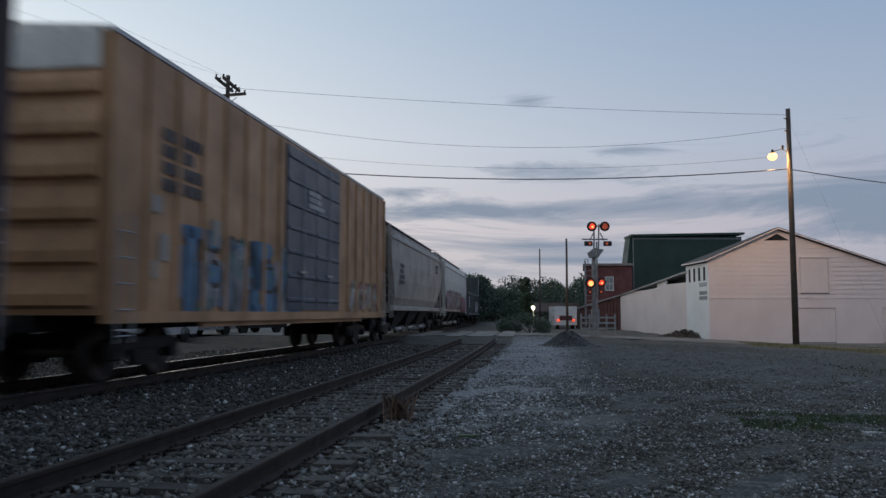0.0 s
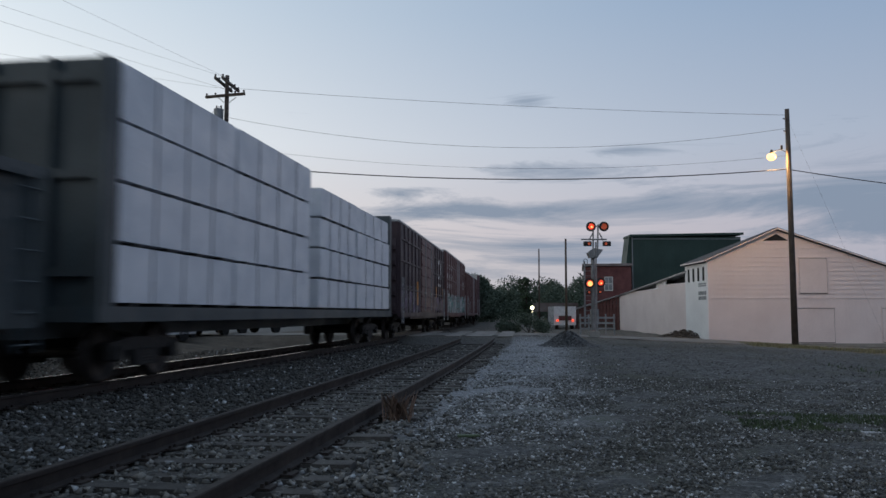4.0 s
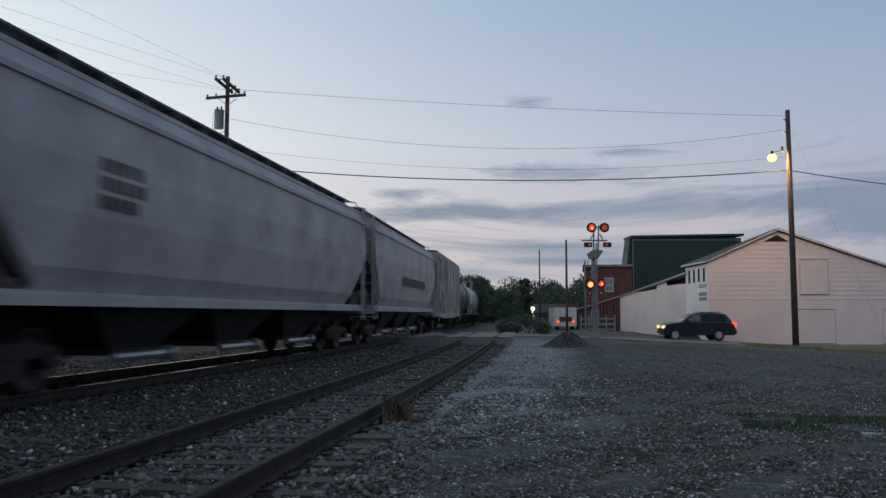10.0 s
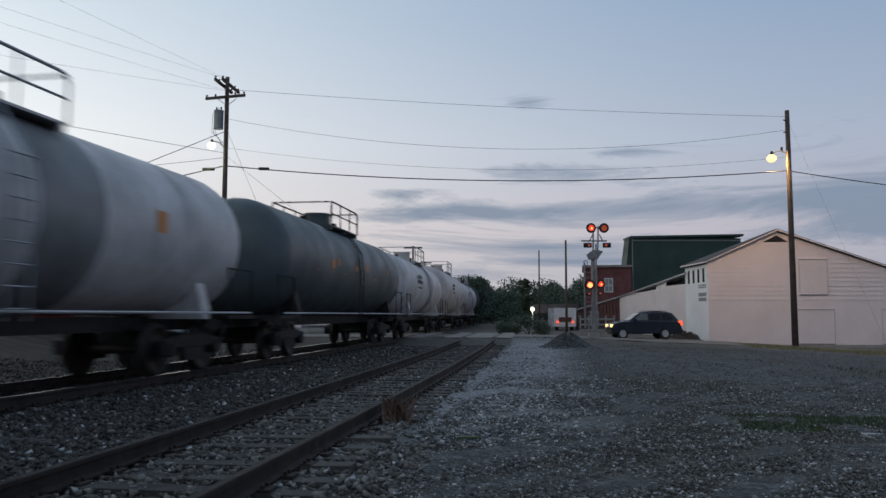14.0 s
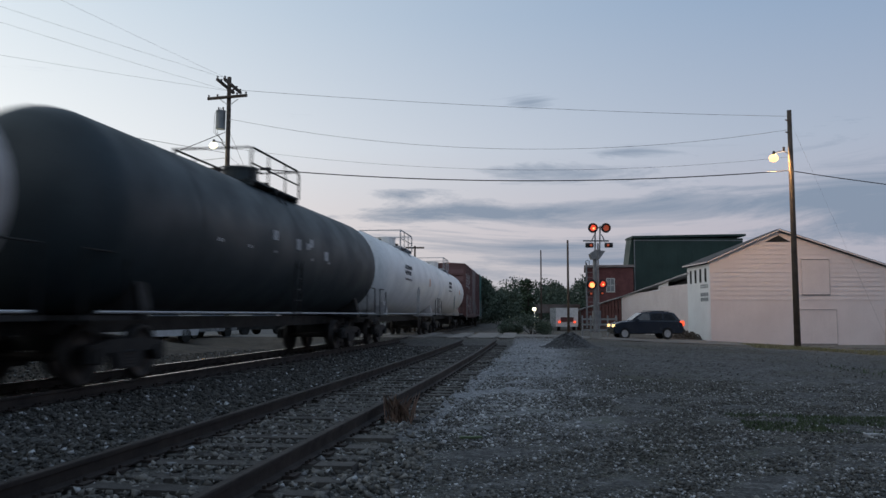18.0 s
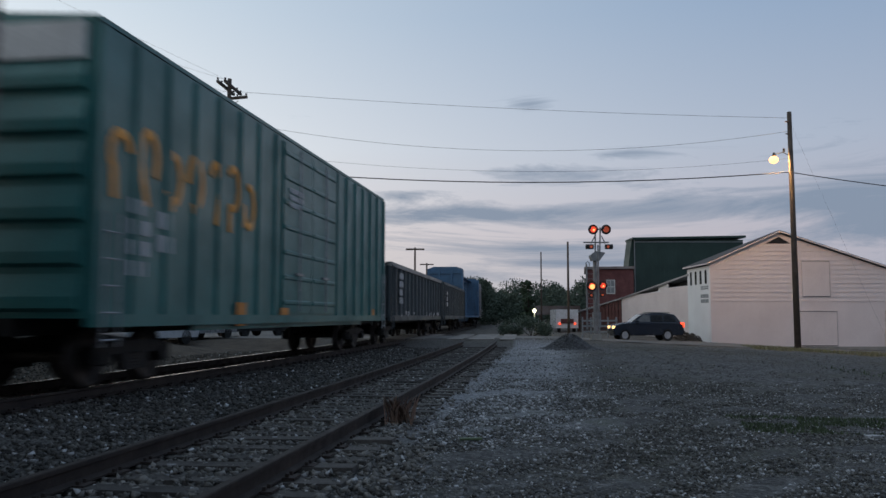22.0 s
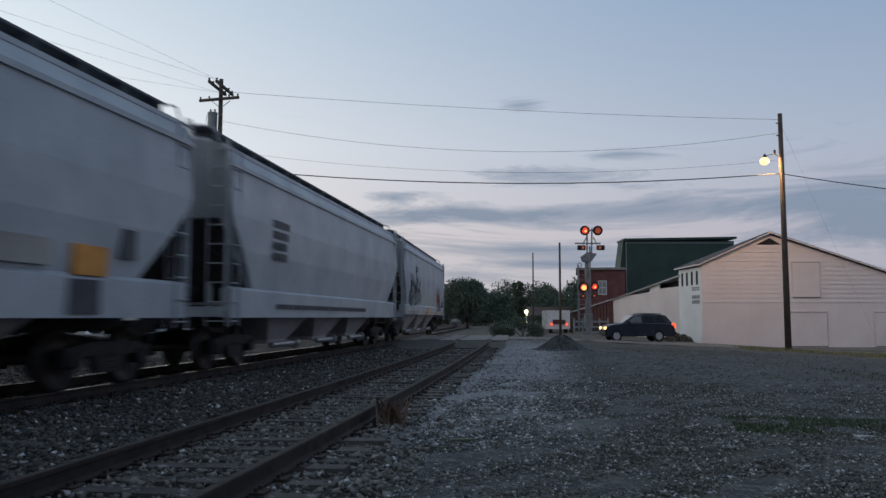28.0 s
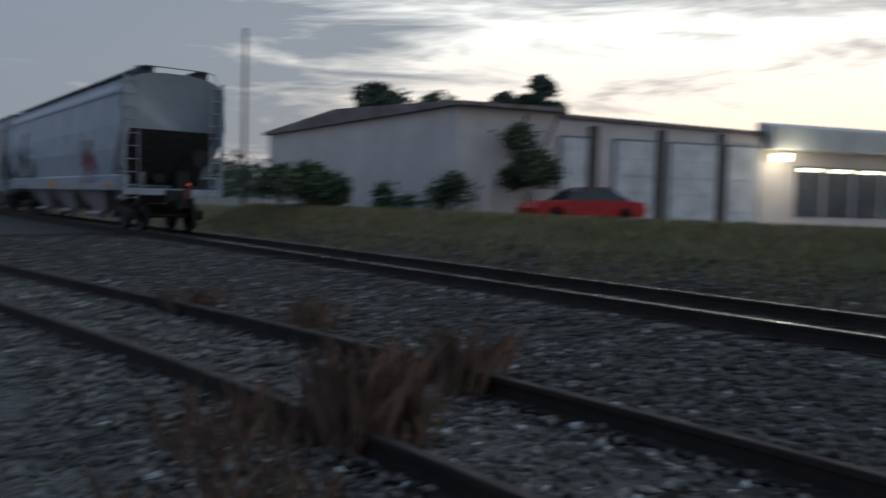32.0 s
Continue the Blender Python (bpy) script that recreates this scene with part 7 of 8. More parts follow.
    for k, (d0, s0) in enumerate(((46.0, -7.0), (46.5, 0.5))):
        gx, gy = spot(d0, s0)
        wire("guy_wire", b + Vector((0, 0, 11.3 - 1.55 * k)), Vector((gx, gy, 0)), 0.0, 0.008, "thin guy wire anchoring the pole")
    for k, z in enumerate((9.0, 9.02)):
        bm = bmesh.new()
        d2 = Vector((RX, RY, 0)) * (1 if k else -1)
        tube(bm, b + d2 * (0.55 + 1.3 * k) + Vector((0, 0, z - 0.03)), b + d2 * (1.2 + 1.2 * k) + Vector((0, 0, z - 0.04)), 0.085, 8)
        solid("splice_case", bm, M["wire"], "black splice case on the cable", "cable box")
    # bare poles further off
    for d0, s0, h, r in ((78.0, 8.75, 7.2, 0.08), (62.0, 8.9, 6.75, 0.10), (66.0, -2.3, 6.6, 0.10), (90.0, -1.9, 6.9, 0.12)):
        x, y = spot(d0, s0)
        pl = pole("utility_pole", x, y, h, 0, "thin bare utility pole far down the line", r)
        if s0 < 0:
            bm = bmesh.new()
            box(bm, -0.72, 0.72, -0.05, 0.05, h + 0.1, h + 0.22)
            bmesh.ops.rotate(bm, verts=bm.verts, matrix=Matrix.Rotation(radians(FACE), 3, "Z"))
            part("crossarm", bm, M["pole_wood"], pl)


def suv():
    """Dark compact sport utility, nose to -x in its own space."""
    root = thing("suv", "dark navy compact sport utility with lamps lit", "car")
    bm = bmesh.new()
    prof = [(-1.95, 0.3), (-2.03, 0.5), (-2.05, 0.7), (-1.95, 0.88), (-1.6, 1.0), (-0.85, 1.08), (0.6, 1.09), (2.22, 1.06), (2.42, 0.95), (2.47, 0.55), (2.38, 0.32)]
    rings = []
    for y, k, sq in ((-0.86, 0.965, 0.86), (-0.82, 0.985, 0.95), (-0.7, 1.0, 1.0), (0.7, 1.0, 1.0), (0.82, 0.985, 0.95), (0.86, 0.965, 0.86)):
        rings.append([(x * k, y, 0.66 + (z - 0.66) * sq) for x, z in prof])
    loft(bm, rings)
    body = part("body", bm, M["suv_paint"], root)
    bm = bmesh.new()
    roof = [(-0.88, 1.02), (-0.2, 1.50), (0.1, 1.575), (0.8, 1.60), (1.5, 1.575), (1.86, 1.50), (2.3, 1.02)]
    loft(bm, [[(x, y * (1 if z < 1.2 else 0.86 if z < 1.52 else 0.8), z) for x, z in roof] for y in (-0.8, 0.8)])
    part("cabin", bm, M["suv_paint"], root)
    for sy in (-1, 1):
        for x0, x1, t0, t1 in ((-0.62, 0.28, -0.12, 0.28), (0.36, 1.12, 0.36, 1.08), (1.2, 1.95, 1.16, 1.66)):
            bm = bmesh.new()
            a = sy * 0.808
            b = sy * 0.70
            v = [bm.verts.new(p) for p in ((x0, a, 1.1), (x1, a, 1.1), (t1, b, 1.48), (t0, b, 1.48))]
            w = [bm.verts.new((q.co.x, q.co.y - sy * 0.03, q.co.z)) for q in v]
            bm.faces.new(v)
            bm.faces.new(w[::-1])
            for k in range(4):
                bm.faces.new((v[k], v[(k + 1) % 4], w[(k + 1) % 4], w[k]))
            part("side_window", bm, M["window_glass" if x0 < -0.5 else "suv_glass"], root)
        bm = bmesh.new()
        box(bm, -0.62, -0.45, min(sy * 0.84, sy * 1.0), max(sy * 0.84, sy * 1.0), 1.05, 1.17)
        part("mirror", bm, M["suv_paint"], root)
        for x in (-1.33, 1.37):
            bm = bmesh.new()
            tube(bm, (x, sy * 0.66, 0.34), (x, sy * 0.86, 0.34), 0.34, 18)
            w = part("wheel", bm, M["tyre"], root)
            bm = bmesh.new()
            tube(bm, (x, sy * 0.80, 0.34), (x, sy * 0.875, 0.34), 0.21, 14)
            part("hubcap", bm, M["hub"], w)
        bm = bmesh.new()
        box(bm, -2.06, -1.88, min(sy * 0.5, sy * 0.82), max(sy * 0.5, sy * 0.82), 0.7, 0.86)
        part("headlight", bm, M["headlight"], root, "lit headlight")
        bm = bmesh.new()
        box(bm, 2.2, 2.46, min(sy * 0.66, sy * 0.855), max(sy * 0.66, sy * 0.855), 0.78, 1.06)
        part("taillight", bm, M["taillight"], root, "lit red taillight")
    bm = bmesh.new()
    v = [bm.verts.new(p) for p in ((-0.84, -0.7, 1.08), (-0.84, 0.7, 1.08), (-0.22, 0.62, 1.49), (-0.22, -0.62, 1.49))]
    bm.faces.new(v)
    bmesh.ops.translate(bm, verts=bm.verts, vec=(-0.02, 0, 0.02))
    part("windscreen", bm, M["car_glass"], root)
    bm = bmesh.new()
    for y in (-0.6, 0.6):
        tube(bm, (0.2, y, 1.625), (1.6, y, 1.61), 0.018, 6)
    part("roof_rack", bm, M["signal_black"], root)
    for x in (-2.04, 2.46):
        bm = bmesh.new()
        box(bm, x - 0.04, x + 0.04, -0.82, 0.82, 0.4, 0.58)
        part("bumper", bm, M["signal_black"], root)
    for ob in root.children_recursive:
        ob.data.transform(Matrix.Diagonal((0.895, 1, 1, 1)))
    return root


barn()
warehouse()
crossing_signal()
poles()
SUV = suv()


def gravel_pile():
    rng = np.random.default_rng(8)
    x0, y0 = spot(36.0, 5.2)
    n = 5200
    r = np.sqrt(rng.uniform(0, 1, n)) * 1.15
    a = rng.uniform(0, math.tau, n)
    z = 0.55 * (0.5 + 0.5 * np.cos(math.pi * np.minimum(1, r / 1.15))) * (1 + 0.15 * np.sin(3 * a))
    P = np.stack([x0 + r * np.cos(a) * 1.1, y0 + r * np.sin(a), ground_z(x0, y0) + z], -1)
    scatter("gravel_pile", P, rng.uniform(0.02, 0.05, n), M["pile_stone"], rng, label="low cone of dark gravel at the lot's edge", category="gravel pile")


gravel_pile()

# ---- beyond the main line: brick building, bank, trailer, garage, shops ----
STORE_RISE = 0.045      # the parapet climbs towards the crossing


def brick_store():
    root = thing("brick_store", "old white-painted brick building with flaking paint above the bank", "building", pose(-20.5, 3.45, 0.0, 0, 0, -0.7))
    L, z0, z1 = 16.3, 0.35, 6.3
    bm = bmesh.new()
    extrude(bm, [(0.06, z0 - 0.6), (L - 0.06, z0 - 0.6), (L - 0.06, z1 - 0.25 + STORE_RISE * L), (0.06, z1 - 0.25)], "x", -14.0, -0.009)
    part("wall", bm, M["mortar"], root)
    bm = bmesh.new()
    extrude(bm, [(-0.02, z1 - 0.22), (L + 0.05, z1 - 0.22 + STORE_RISE * L), (L + 0.05, z1 + STORE_RISE * L + 0.06), (-0.02, z1 + 0.06)], "x", -0.3, 0.10)
    part("coping", bm, M["roof_tin"], root, "dark metal coping strip")
    bm = bmesh.new()
    box(bm, -0.4, 0.12, -0.12, 0.35, z0 - 0.2, z1 + 0.28)
    part("corner_pier", bm, M["garage_wall"], root)
    bm = bmesh.new()
    box(bm, -13.8, -0.4, -0.05, 0.06, z0 - 0.6, z1 - 0.3)
    extrude(bm, [(-13.8, z1 - 0.35), (-0.4, z1 - 0.35), (-0.4, z1 + 0.35), (-4.5, z1 + 0.1), (-13.8, z1 - 0.1)], "y", -0.05, 0.06)
    part("end_wall", bm, M["garage_wall"], root)
    bm = bmesh.new()
    tube(bm, (0.12, 12.8, z0), (0.12, 12.8, z1 - 0.2), 0.07, 8)
    part("downpipe", bm, M["galvanised"], root)
    bm = bmesh.new()
    box(bm, -1.0, -0.3, L - 0.9, L - 0.2, z1 - 0.2, z1 + 0.72)
    part("chimney", bm, M["red_brick"], root)
    return root, L, z0, z1


STORE, STORE_L, STORE_Z0, STORE_Z1 = brick_store()


def store_bricks():
    """Courses of painted brick; where the paint has flaked the bare courses stand as single bricks."""
    rng = random.Random(4)
    hb, lb = 0.075, 0.215
    course = int((STORE_Z1 - 0.22 + STORE_RISE * STORE_L - STORE_Z0 + 0.3) / (hb + 0.011))
    brick = bmesh.new()
    box(brick, -0.06, 0.0, 0, lb - 0.011, 0, hb)
    bmesh.ops.bevel(brick, geom=[e for e in brick.edges if all(v.co.x > -0.01 for v in e.verts)], offset=0.006, segments=1)
    white = brick.copy()
    bare = mesh_of("brick", brick, M["bare_brick"])
    white = mesh_of("brick", white, M["white_brick"])
    base = np.array([(-0.06, 0, 0), (0.0, 0, 0), (0.0, lb - 0.011, 0), (-0.06, lb - 0.011, 0), (-0.06, 0, hb), (0.0, 0, hb), (0.0, lb - 0.011, hb), (-0.06, lb - 0.011, hb)])
    quad = np.array([(1, 2, 6, 5), (4, 5, 6, 7), (0, 1, 5, 4), (2, 3, 7, 6), (3, 2, 1, 0)])
    zones = [(1.0, 2.9, 0.4, 1.5), (1.2, 3.4, 3.2, 5.0), (3.9, 5.5, 0.3, 1.4), (7.0, 8.4, 0.3, 1.5), (6.2, 7.4, 2.6, 3.6), (9.0, 11.6, 0.5, 1.7), (11.4, 13.2, 0.3, 1.4),
             (10.6, 13.0, 2.2, 4.4), (13.4, 15.2, 1.8, 3.6), (0.2, 0.9, 0.3, 5.6), (15.0, 17.2, 0.3, 1.0), (4.2, 9.8, 4.2, 4.9)]
    V, F, B, singles = [], [], [], 0
    for c in range(course):
        z = STORE_Z0 - 0.3 + c * (hb + 0.011)
        y = (c % 2) * lb / 2
        run_flake = 0
        while y < STORE_L - lb:
            if z + hb > STORE_Z1 - 0.2 + STORE_RISE * y:
                y += lb
                continue
            dz = any(a < y + 0.1 < b and d - 0.15 * rng.random() < z < e + 0.15 * rng.random() for a, b, d, e in zones)
            if run_flake > 0:
                flaked = True
                run_flake -= 1
            else:
                flaked = rng.random() < (0.075 if dz else 0.003)
                run_flake = rng.randint(1, 4) if flaked and dz else 0
            if flaked:
                B.append((y, z))
            else:
                o = np.array([rng.uniform(-0.002, 0.002), y, z])
                F.append(quad + 8 * len(V))
                V.append(base + o)
            y += lb
    ob = new("painted_bricks", from_arrays("painted_bricks", np.concatenate(V), np.concatenate(F), M["white_brick"]))
    ob.parent = STORE
    tagged(ob, kind="stuff")
    step = max(1, len(B) // 290)
    V, F = [], []
    for k, (y, z) in enumerate(B):
        x = -0.003 - rng.random() * 0.004
        if k % step == 0 and singles < 300:
            shared("brick", bare, STORE, pose(x, y, z))
            singles += 1
        else:
            F.append(quad + 8 * len(V))
            V.append(base + np.array([x, y, z]))
    if V:
        ob = new("bare_bricks", from_arrays("bare_bricks", np.concatenate(V), np.concatenate(F), M["bare_brick"]))
        ob.parent = STORE
        tagged(ob, kind="stuff")


def trailer():
    a = Vector((-18.2, 22.0, 0))
    ang = math.degrees(math.atan2(0.39, -0.92))
    root = thing("semi_trailer", "white box semi-trailer parked beside the brick building", "trailer", pose(a.x, a.y, ground_z(a.x, a.y), 0, 0, ang))
    # local x runs along the trailer away from the line
    bm = bmesh.new()
    box(bm, 0, 11.5, -2.5, 0, 1.15, 4.1)
    part("box_body", bm, M["roof_white"], root)
    bm = bmesh.new()
    for x in (0.0, 11.44):
        box(bm, x - 0.02, x + 0.08, -2.54, 0.04, 1.1, 4.14)
    box(bm, 0, 11.5, -2.54, 0.04, 4.06, 4.16)
    box(bm, 0, 11.5, -2.54, 0.04, 1.08, 1.2)
    part("frame_rail", bm, M["galvanised"], root)
    bm = bmesh.new()
    for k in range(20):
        box(bm, 0.3 + k * 0.57, 0.33 + k * 0.57, -0.0, 0.012, 1.2, 4.05)
    part("side_ribs", bm, M["roof_white"], root)
    bm = bmesh.new()
    box(bm, -0.03, 0.0, -2.4, -1.27, 1.25, 4.0)
    box(bm, -0.03, 0.0, -1.23, -0.1, 1.25, 4.0)
    part("rear_door", bm, M["roof_white"], root)
    for x in (1.2, 2.4):
        for y in (-2.3, -0.2):
            bm = bmesh.new()
            tube(bm, (x, y - 0.14, 0.5), (x, y + 0.14, 0.5), 0.5, 16)
            part("wheel", bm, M["tyre"], root)
    for y in (-2.0, -0.65):
        bm = bmesh.new()
        box(bm, 8.6, 8.75, y, y + 0.15, 0, 1.15)
        part("landing_leg", bm, M["truck_iron"], root)
    bm = bmesh.new()
    box(bm, 0.5, 3.4, -1.9, -0.6, 0.75, 1.1)
    part("undercarriage", bm, M["truck_iron"], root)


def sedan(name, m, mat, label, lit=False):
    root = thing(name, label, "car", m)
    bm = bmesh.new()
    prof = [(-2.25, 0.3), (-2.3, 0.55), (-2.15, 0.74), (-1.0, 0.86), (1.55, 0.9), (2.2, 0.84), (2.3, 0.6), (2.2, 0.3)]
    loft(bm, [[(x * k, y, z) for x, z in prof] for y, k in ((-0.88, 0.96), (-0.8, 1), (0.8, 1), (0.88, 0.96))])
    part("body", bm, M[mat], root)
    bm = bmesh.new()
    cab = [(-1.05, 0.86), (-0.3, 1.32), (0.75, 1.36), (1.6, 0.9)]
    loft(bm, [[(x, y * (1 if z < 1 else 0.78), z) for x, z in cab] for y in (-0.78, 0.78)])
    part("cabin", bm, M["car_glass"], root)
    bm = bmesh.new()
    loft(bm, [[(x, y, z) for x, z in ((-0.3, 1.325), (0.75, 1.365), (0.8, 1.39), (-0.25, 1.35))] for y in (-0.62, 0.62)])
    part("roof", bm, M[mat], root)
    for x in (-1.4, 1.35):
        for sy in (-1, 1):
            bm = bmesh.new()
            tube(bm, (x, sy * 0.68, 0.32), (x, sy * 0.88, 0.32), 0.32, 16)
            part("wheel", bm, M["tyre"], root)
    return root


def garage():
    """Long pale garage: a higher block at the corner, a row of bay doors beyond it, and the lit shop at its end."""
    root = thing("garage", "long pale block garage with white bay doors", "garage", pose(-21.1, -26.6, 0.85, 0, 0, 0))
    # bay front runs from the corner away from the line
    ux, uy = -0.94, 0.34
    ang = math.degrees(math.atan2(uy, ux))
    L1, LA = 15.0, 4.5

    def block(name, plan, tops, base, mat, label=""):
        bm = bmesh.new()
        lo = [bm.verts.new((a, b, (base if isinstance(base, float) else h - 0.16))) for (a, b), h in zip(plan, tops)]
        hi = [bm.verts.new((a, b, h)) for (a, b), h in zip(plan, tops)]
        bm.faces.new(hi)
        bm.faces.new(lo[::-1])
        for k in range(len(plan)):
            j = (k + 1) % len(plan)
            bm.faces.new((lo[k], lo[j], hi[j], hi[k]))
        return part(name, bm, M[mat], root, label)
    tops = (4.25, 4.22, 4.2, 4.15, 4.8)
    block("wall", [(0, 0), (ux * LA, uy * LA), (ux * LA - 3.0, uy * LA - 21.0), (-1.6, -21.0), (-0.84, -11.0)], tops, -1.0, "garage_wall")
    block("roof", [(0.35, 0.45), (ux * LA - 0.05, uy * LA + 0.5), (ux * LA - 3.2, uy * LA - 21.3), (-1.3, -21.3), (-0.5, -11.0)], [t + 0.17 for t in tops], None, "roof_tin", "dark low roof with an overhang")
    block("wall", [(ux * LA, uy * LA - 0.05), (ux * L1, uy * L1 - 0.05), (ux * L1 - 3.0, uy * L1 - 9.0), (ux * LA - 3.0, uy * LA - 9.0)], (4.05, 3.82, 3.82, 4.05), -1.0, "garage_wall")
    block("roof", [(ux * LA, uy * LA + 0.2), (ux * L1, uy * L1 + 0.2), (ux * L1 - 3.0, uy * L1 - 9.0), (ux * LA - 3.0, uy * LA - 9.0)], (4.19, 3.96, 3.96, 4.19), None, "roof_tin")
    face = pose(0, 0, 0, 0, 0, ang)
    # local y points into the wall's front here
    for k, (a, w) in enumerate(((4.65, 1.25), (7.3, 1.95), (10.05, 2.45), (13.1, 1.7))):
        bm = bmesh.new()
        box(bm, a, a + w, -0.07, 0.1, -0.6, 3.2)
        d = part("bay_door", bm, M["garage_door"], root)
        d.matrix_local = face
        for r in range(5):
            bm = bmesh.new()
            box(bm, a + 0.05, a + w - 0.05, -0.1, -0.07, -0.55 + r * 0.74, 0.13 + r * 0.74)
            part("door_panel", bm, M["garage_door"], d)
        bm = bmesh.new()
        box(bm, a - 0.06, a, -0.09, 0.1, -0.6, 3.2)
        box(bm, a + w, a + w + 0.06, -0.09, 0.1, -0.6, 3.2)
        box(bm, a - 0.06, a + w + 0.06, -0.09, 0.1, 3.2, 3.28)
        part("door_frame", bm, M["transformer"], d)
    for a, w in ((6.0, 0.42), (9.42, 0.34), (12.62, 0.3)):
        bm = bmesh.new()
        box(bm, a, a + w, -0.12, 0.1, -0.8, 3.75)
        part("pilaster", bm, M["shop_wall"], root).matrix_local = face
    bm = bmesh.new()
    for k in range(2):
        tube(bm, (2.2 + 1.4 * k, -0.05, 2.2), (2.9 + 1.4 * k, -0.5, 4.1), 0.05, 6)
    part("overhang_brace", bm, M["shop_wall"], root).matrix_local = face
    bm = bmesh.new()
    tube(bm, (0.6, -1.8, -0.6), (0.6, -1.8, 1.5), 0.1, 8)
    part("bollard", bm, M["garage_wall"], root).matrix_local = face
    # lit shop beyond
    x, y = -21.1 + ux * L1, -26.6 + uy * L1
    shop = thing("lit_shop", "small pale shop with lit windows under a white canopy", "shop", pose(x - 0.3, y - 0.2, 0.75, 0, 0, ang))
    bm = bmesh.new()
    box(bm, 0, 12, 0.2, 9, -1, 4.1)
    part("wall", bm, M["garage_wall"], shop)
    bm = bmesh.new()
    extrude(bm, [(-0.8, 3.3), (0.4, 3.3), (0.4, 4.6), (-0.8, 4.3)], "x", 0.0, 12.1)
    part("canopy", bm, M["roof_white"], shop)
    for k in range(4):
        bm = bmesh.new()
        box(bm, 2.2 + k * 1.8, 3.7 + k * 1.8, 0.12, 0.2, 0.2, 2.6)
        w = part("window", bm, M["window_glass"], shop)
        bm = bmesh.new()
        box(bm, 2.3 + k * 1.8, 3.6 + k * 1.8, 0.06, 0.11, 2.35, 2.5)
        part("lit_tube", bm, M["lamp_window"], w)
    bm = bmesh.new()
    box(bm, 0.5, 1.3, -0.5, -0.1, 2.75, 3.1)
    part("wall_lamp", bm, M["lamp_cool"], shop, "glaring white wall lamp")
    p = shop.matrix_world @ Vector((0.9, -1.2, 2.7))
    lamp("wall_light", "POINT", Matrix.Translation(p), 90, (1.0, 0.95, 0.75), 0.2)


def far_shop():
    """Low shop across the parking lot under a dark sloping roof, parked cars before it."""
    root = thing("low_shop", "long low shop with pale front under a dark sloping roof", "shop", pose(-55.0, 0.0, 0.6))
    bm = bmesh.new()
    box(bm, -9, 0, -24, -3.0, -0.5, 2.45)
    part("wall", bm, M["concrete"], root)
    bm = bmesh.new()
    extrude(bm, [(0.9, 2.3), (0.9, 2.5), (-4.5, 5.3), (-9.9, 2.5), (-9.9, 2.3)], "y", -24.4, -2.6)
    part("roof", bm, M["shop_wall"], root)
    for k in range(6):
        bm = bmesh.new()
        box(bm, 0.0, 0.08, -23 + k * 3.5, -21.2 + k * 3.5, 0.2, 1.9)
        part("window", bm, M["window_glass" if k % 2 else "garage_door"], root)
    # lamp on a post before it
    ly = -52.0 * math.tan(radians(8.61))
    fl = thing("flood_lamp", "tall post with a glaring white flood lamp", "lamp", pose(-52.0, ly, ground_z(-52, ly)))
    bm = bmesh.new()
    tube(bm, (0, -0.9, 0), (0, -0.9, 5.6), 0.08, 8)
    pipe(bm, [(0, -0.9, 4.6), (0, -0.5, 4.75), (0, 0, 4.7)], 0.04)
    part("post", bm, M["galvanised"], fl)
    bm = bmesh.new()
    bmesh.ops.create_uvsphere(bm, u_segments=12, v_segments=8, radius=0.4, matrix=Matrix.Translation((0, 0.1, 4.5)) @ Matrix.Diagonal((0.7, 1.2, 0.7, 1)))
    part("lamp_head", bm, M["lamp_cool"], fl, "glaring flood lamp head")
    lamp("flood_light", "POINT", pose(-51.3, ly, 4.8), 700, (1.0, 0.93, 0.7), 0.4)
    wing = thing("corner_wing", "pale gabled wing of the shops at the street corner", "building", pose(-55.0, 0.0, 0.6))
    bm = bmesh.new()
    extrude(bm, [(-2.8, -0.5), (-0.3, -0.5), (-0.3, 2.5), (-1.2, 3.3), (-2.8, 4.4)], "x", -9, 1.0)
    part("wall", bm, M["concrete"], wing)
    bm = bmesh.new()
    extrude(bm, [(-2.9, 4.4), (-1.2, 3.3), (-0.1, 2.5), (-0.1, 2.62), (-1.2, 3.42), (-2.9, 4.52)], "x", -9.2, 1.2)
    part("roof", bm, M["roof_tin"], wing)
    for k, (y, mat, lab) in enumerate(((-16.0, "silver_car", "silver saloon parked before the shop"), (-13.6, "white_car", "white saloon parked before the shop"), (-11.2, "signal_black", "black saloon parked before the shop"), (-8.9, "silver_car", "silver saloon parked before the shop"))):
        sedan("parked_car", pose(-51.0, y, ground_z(-51.0, y), 0, 0, 4), mat, lab)
    sedan("parked_car", pose(-47.5, -5.1, ground_z(-47.5, -5.1), 0, 0, 68), "white_car", "white saloon parked alone in the lot")
    # bin by the corner
    bm = bmesh.new()
    box(bm, -0.6, 0.6, -0.4, 0.4, 0, 1.1)
    bmesh.ops.bevel(bm, geom=bm.edges[:], offset=0.06, segments=1)
    solid("waste_bin", bm, M["signal_black"], "black waste bin by the corner", "bin", pose(-53.0, -0.6, ground_z(-53, -0.6)))
    # flag pole
    fp = thing("flag_pole", "tall flag pole with a drooping red and white flag", "flag pole", pose(-47.5, -12.2, ground_z(-47.5, -12.2)))
    bm = bmesh.new()
    tube(bm, (0, 0, 0), (0, 0, 8.0), 0.08, 8, 0.05)
    part("staff", bm, M["signal_silver"], fp)
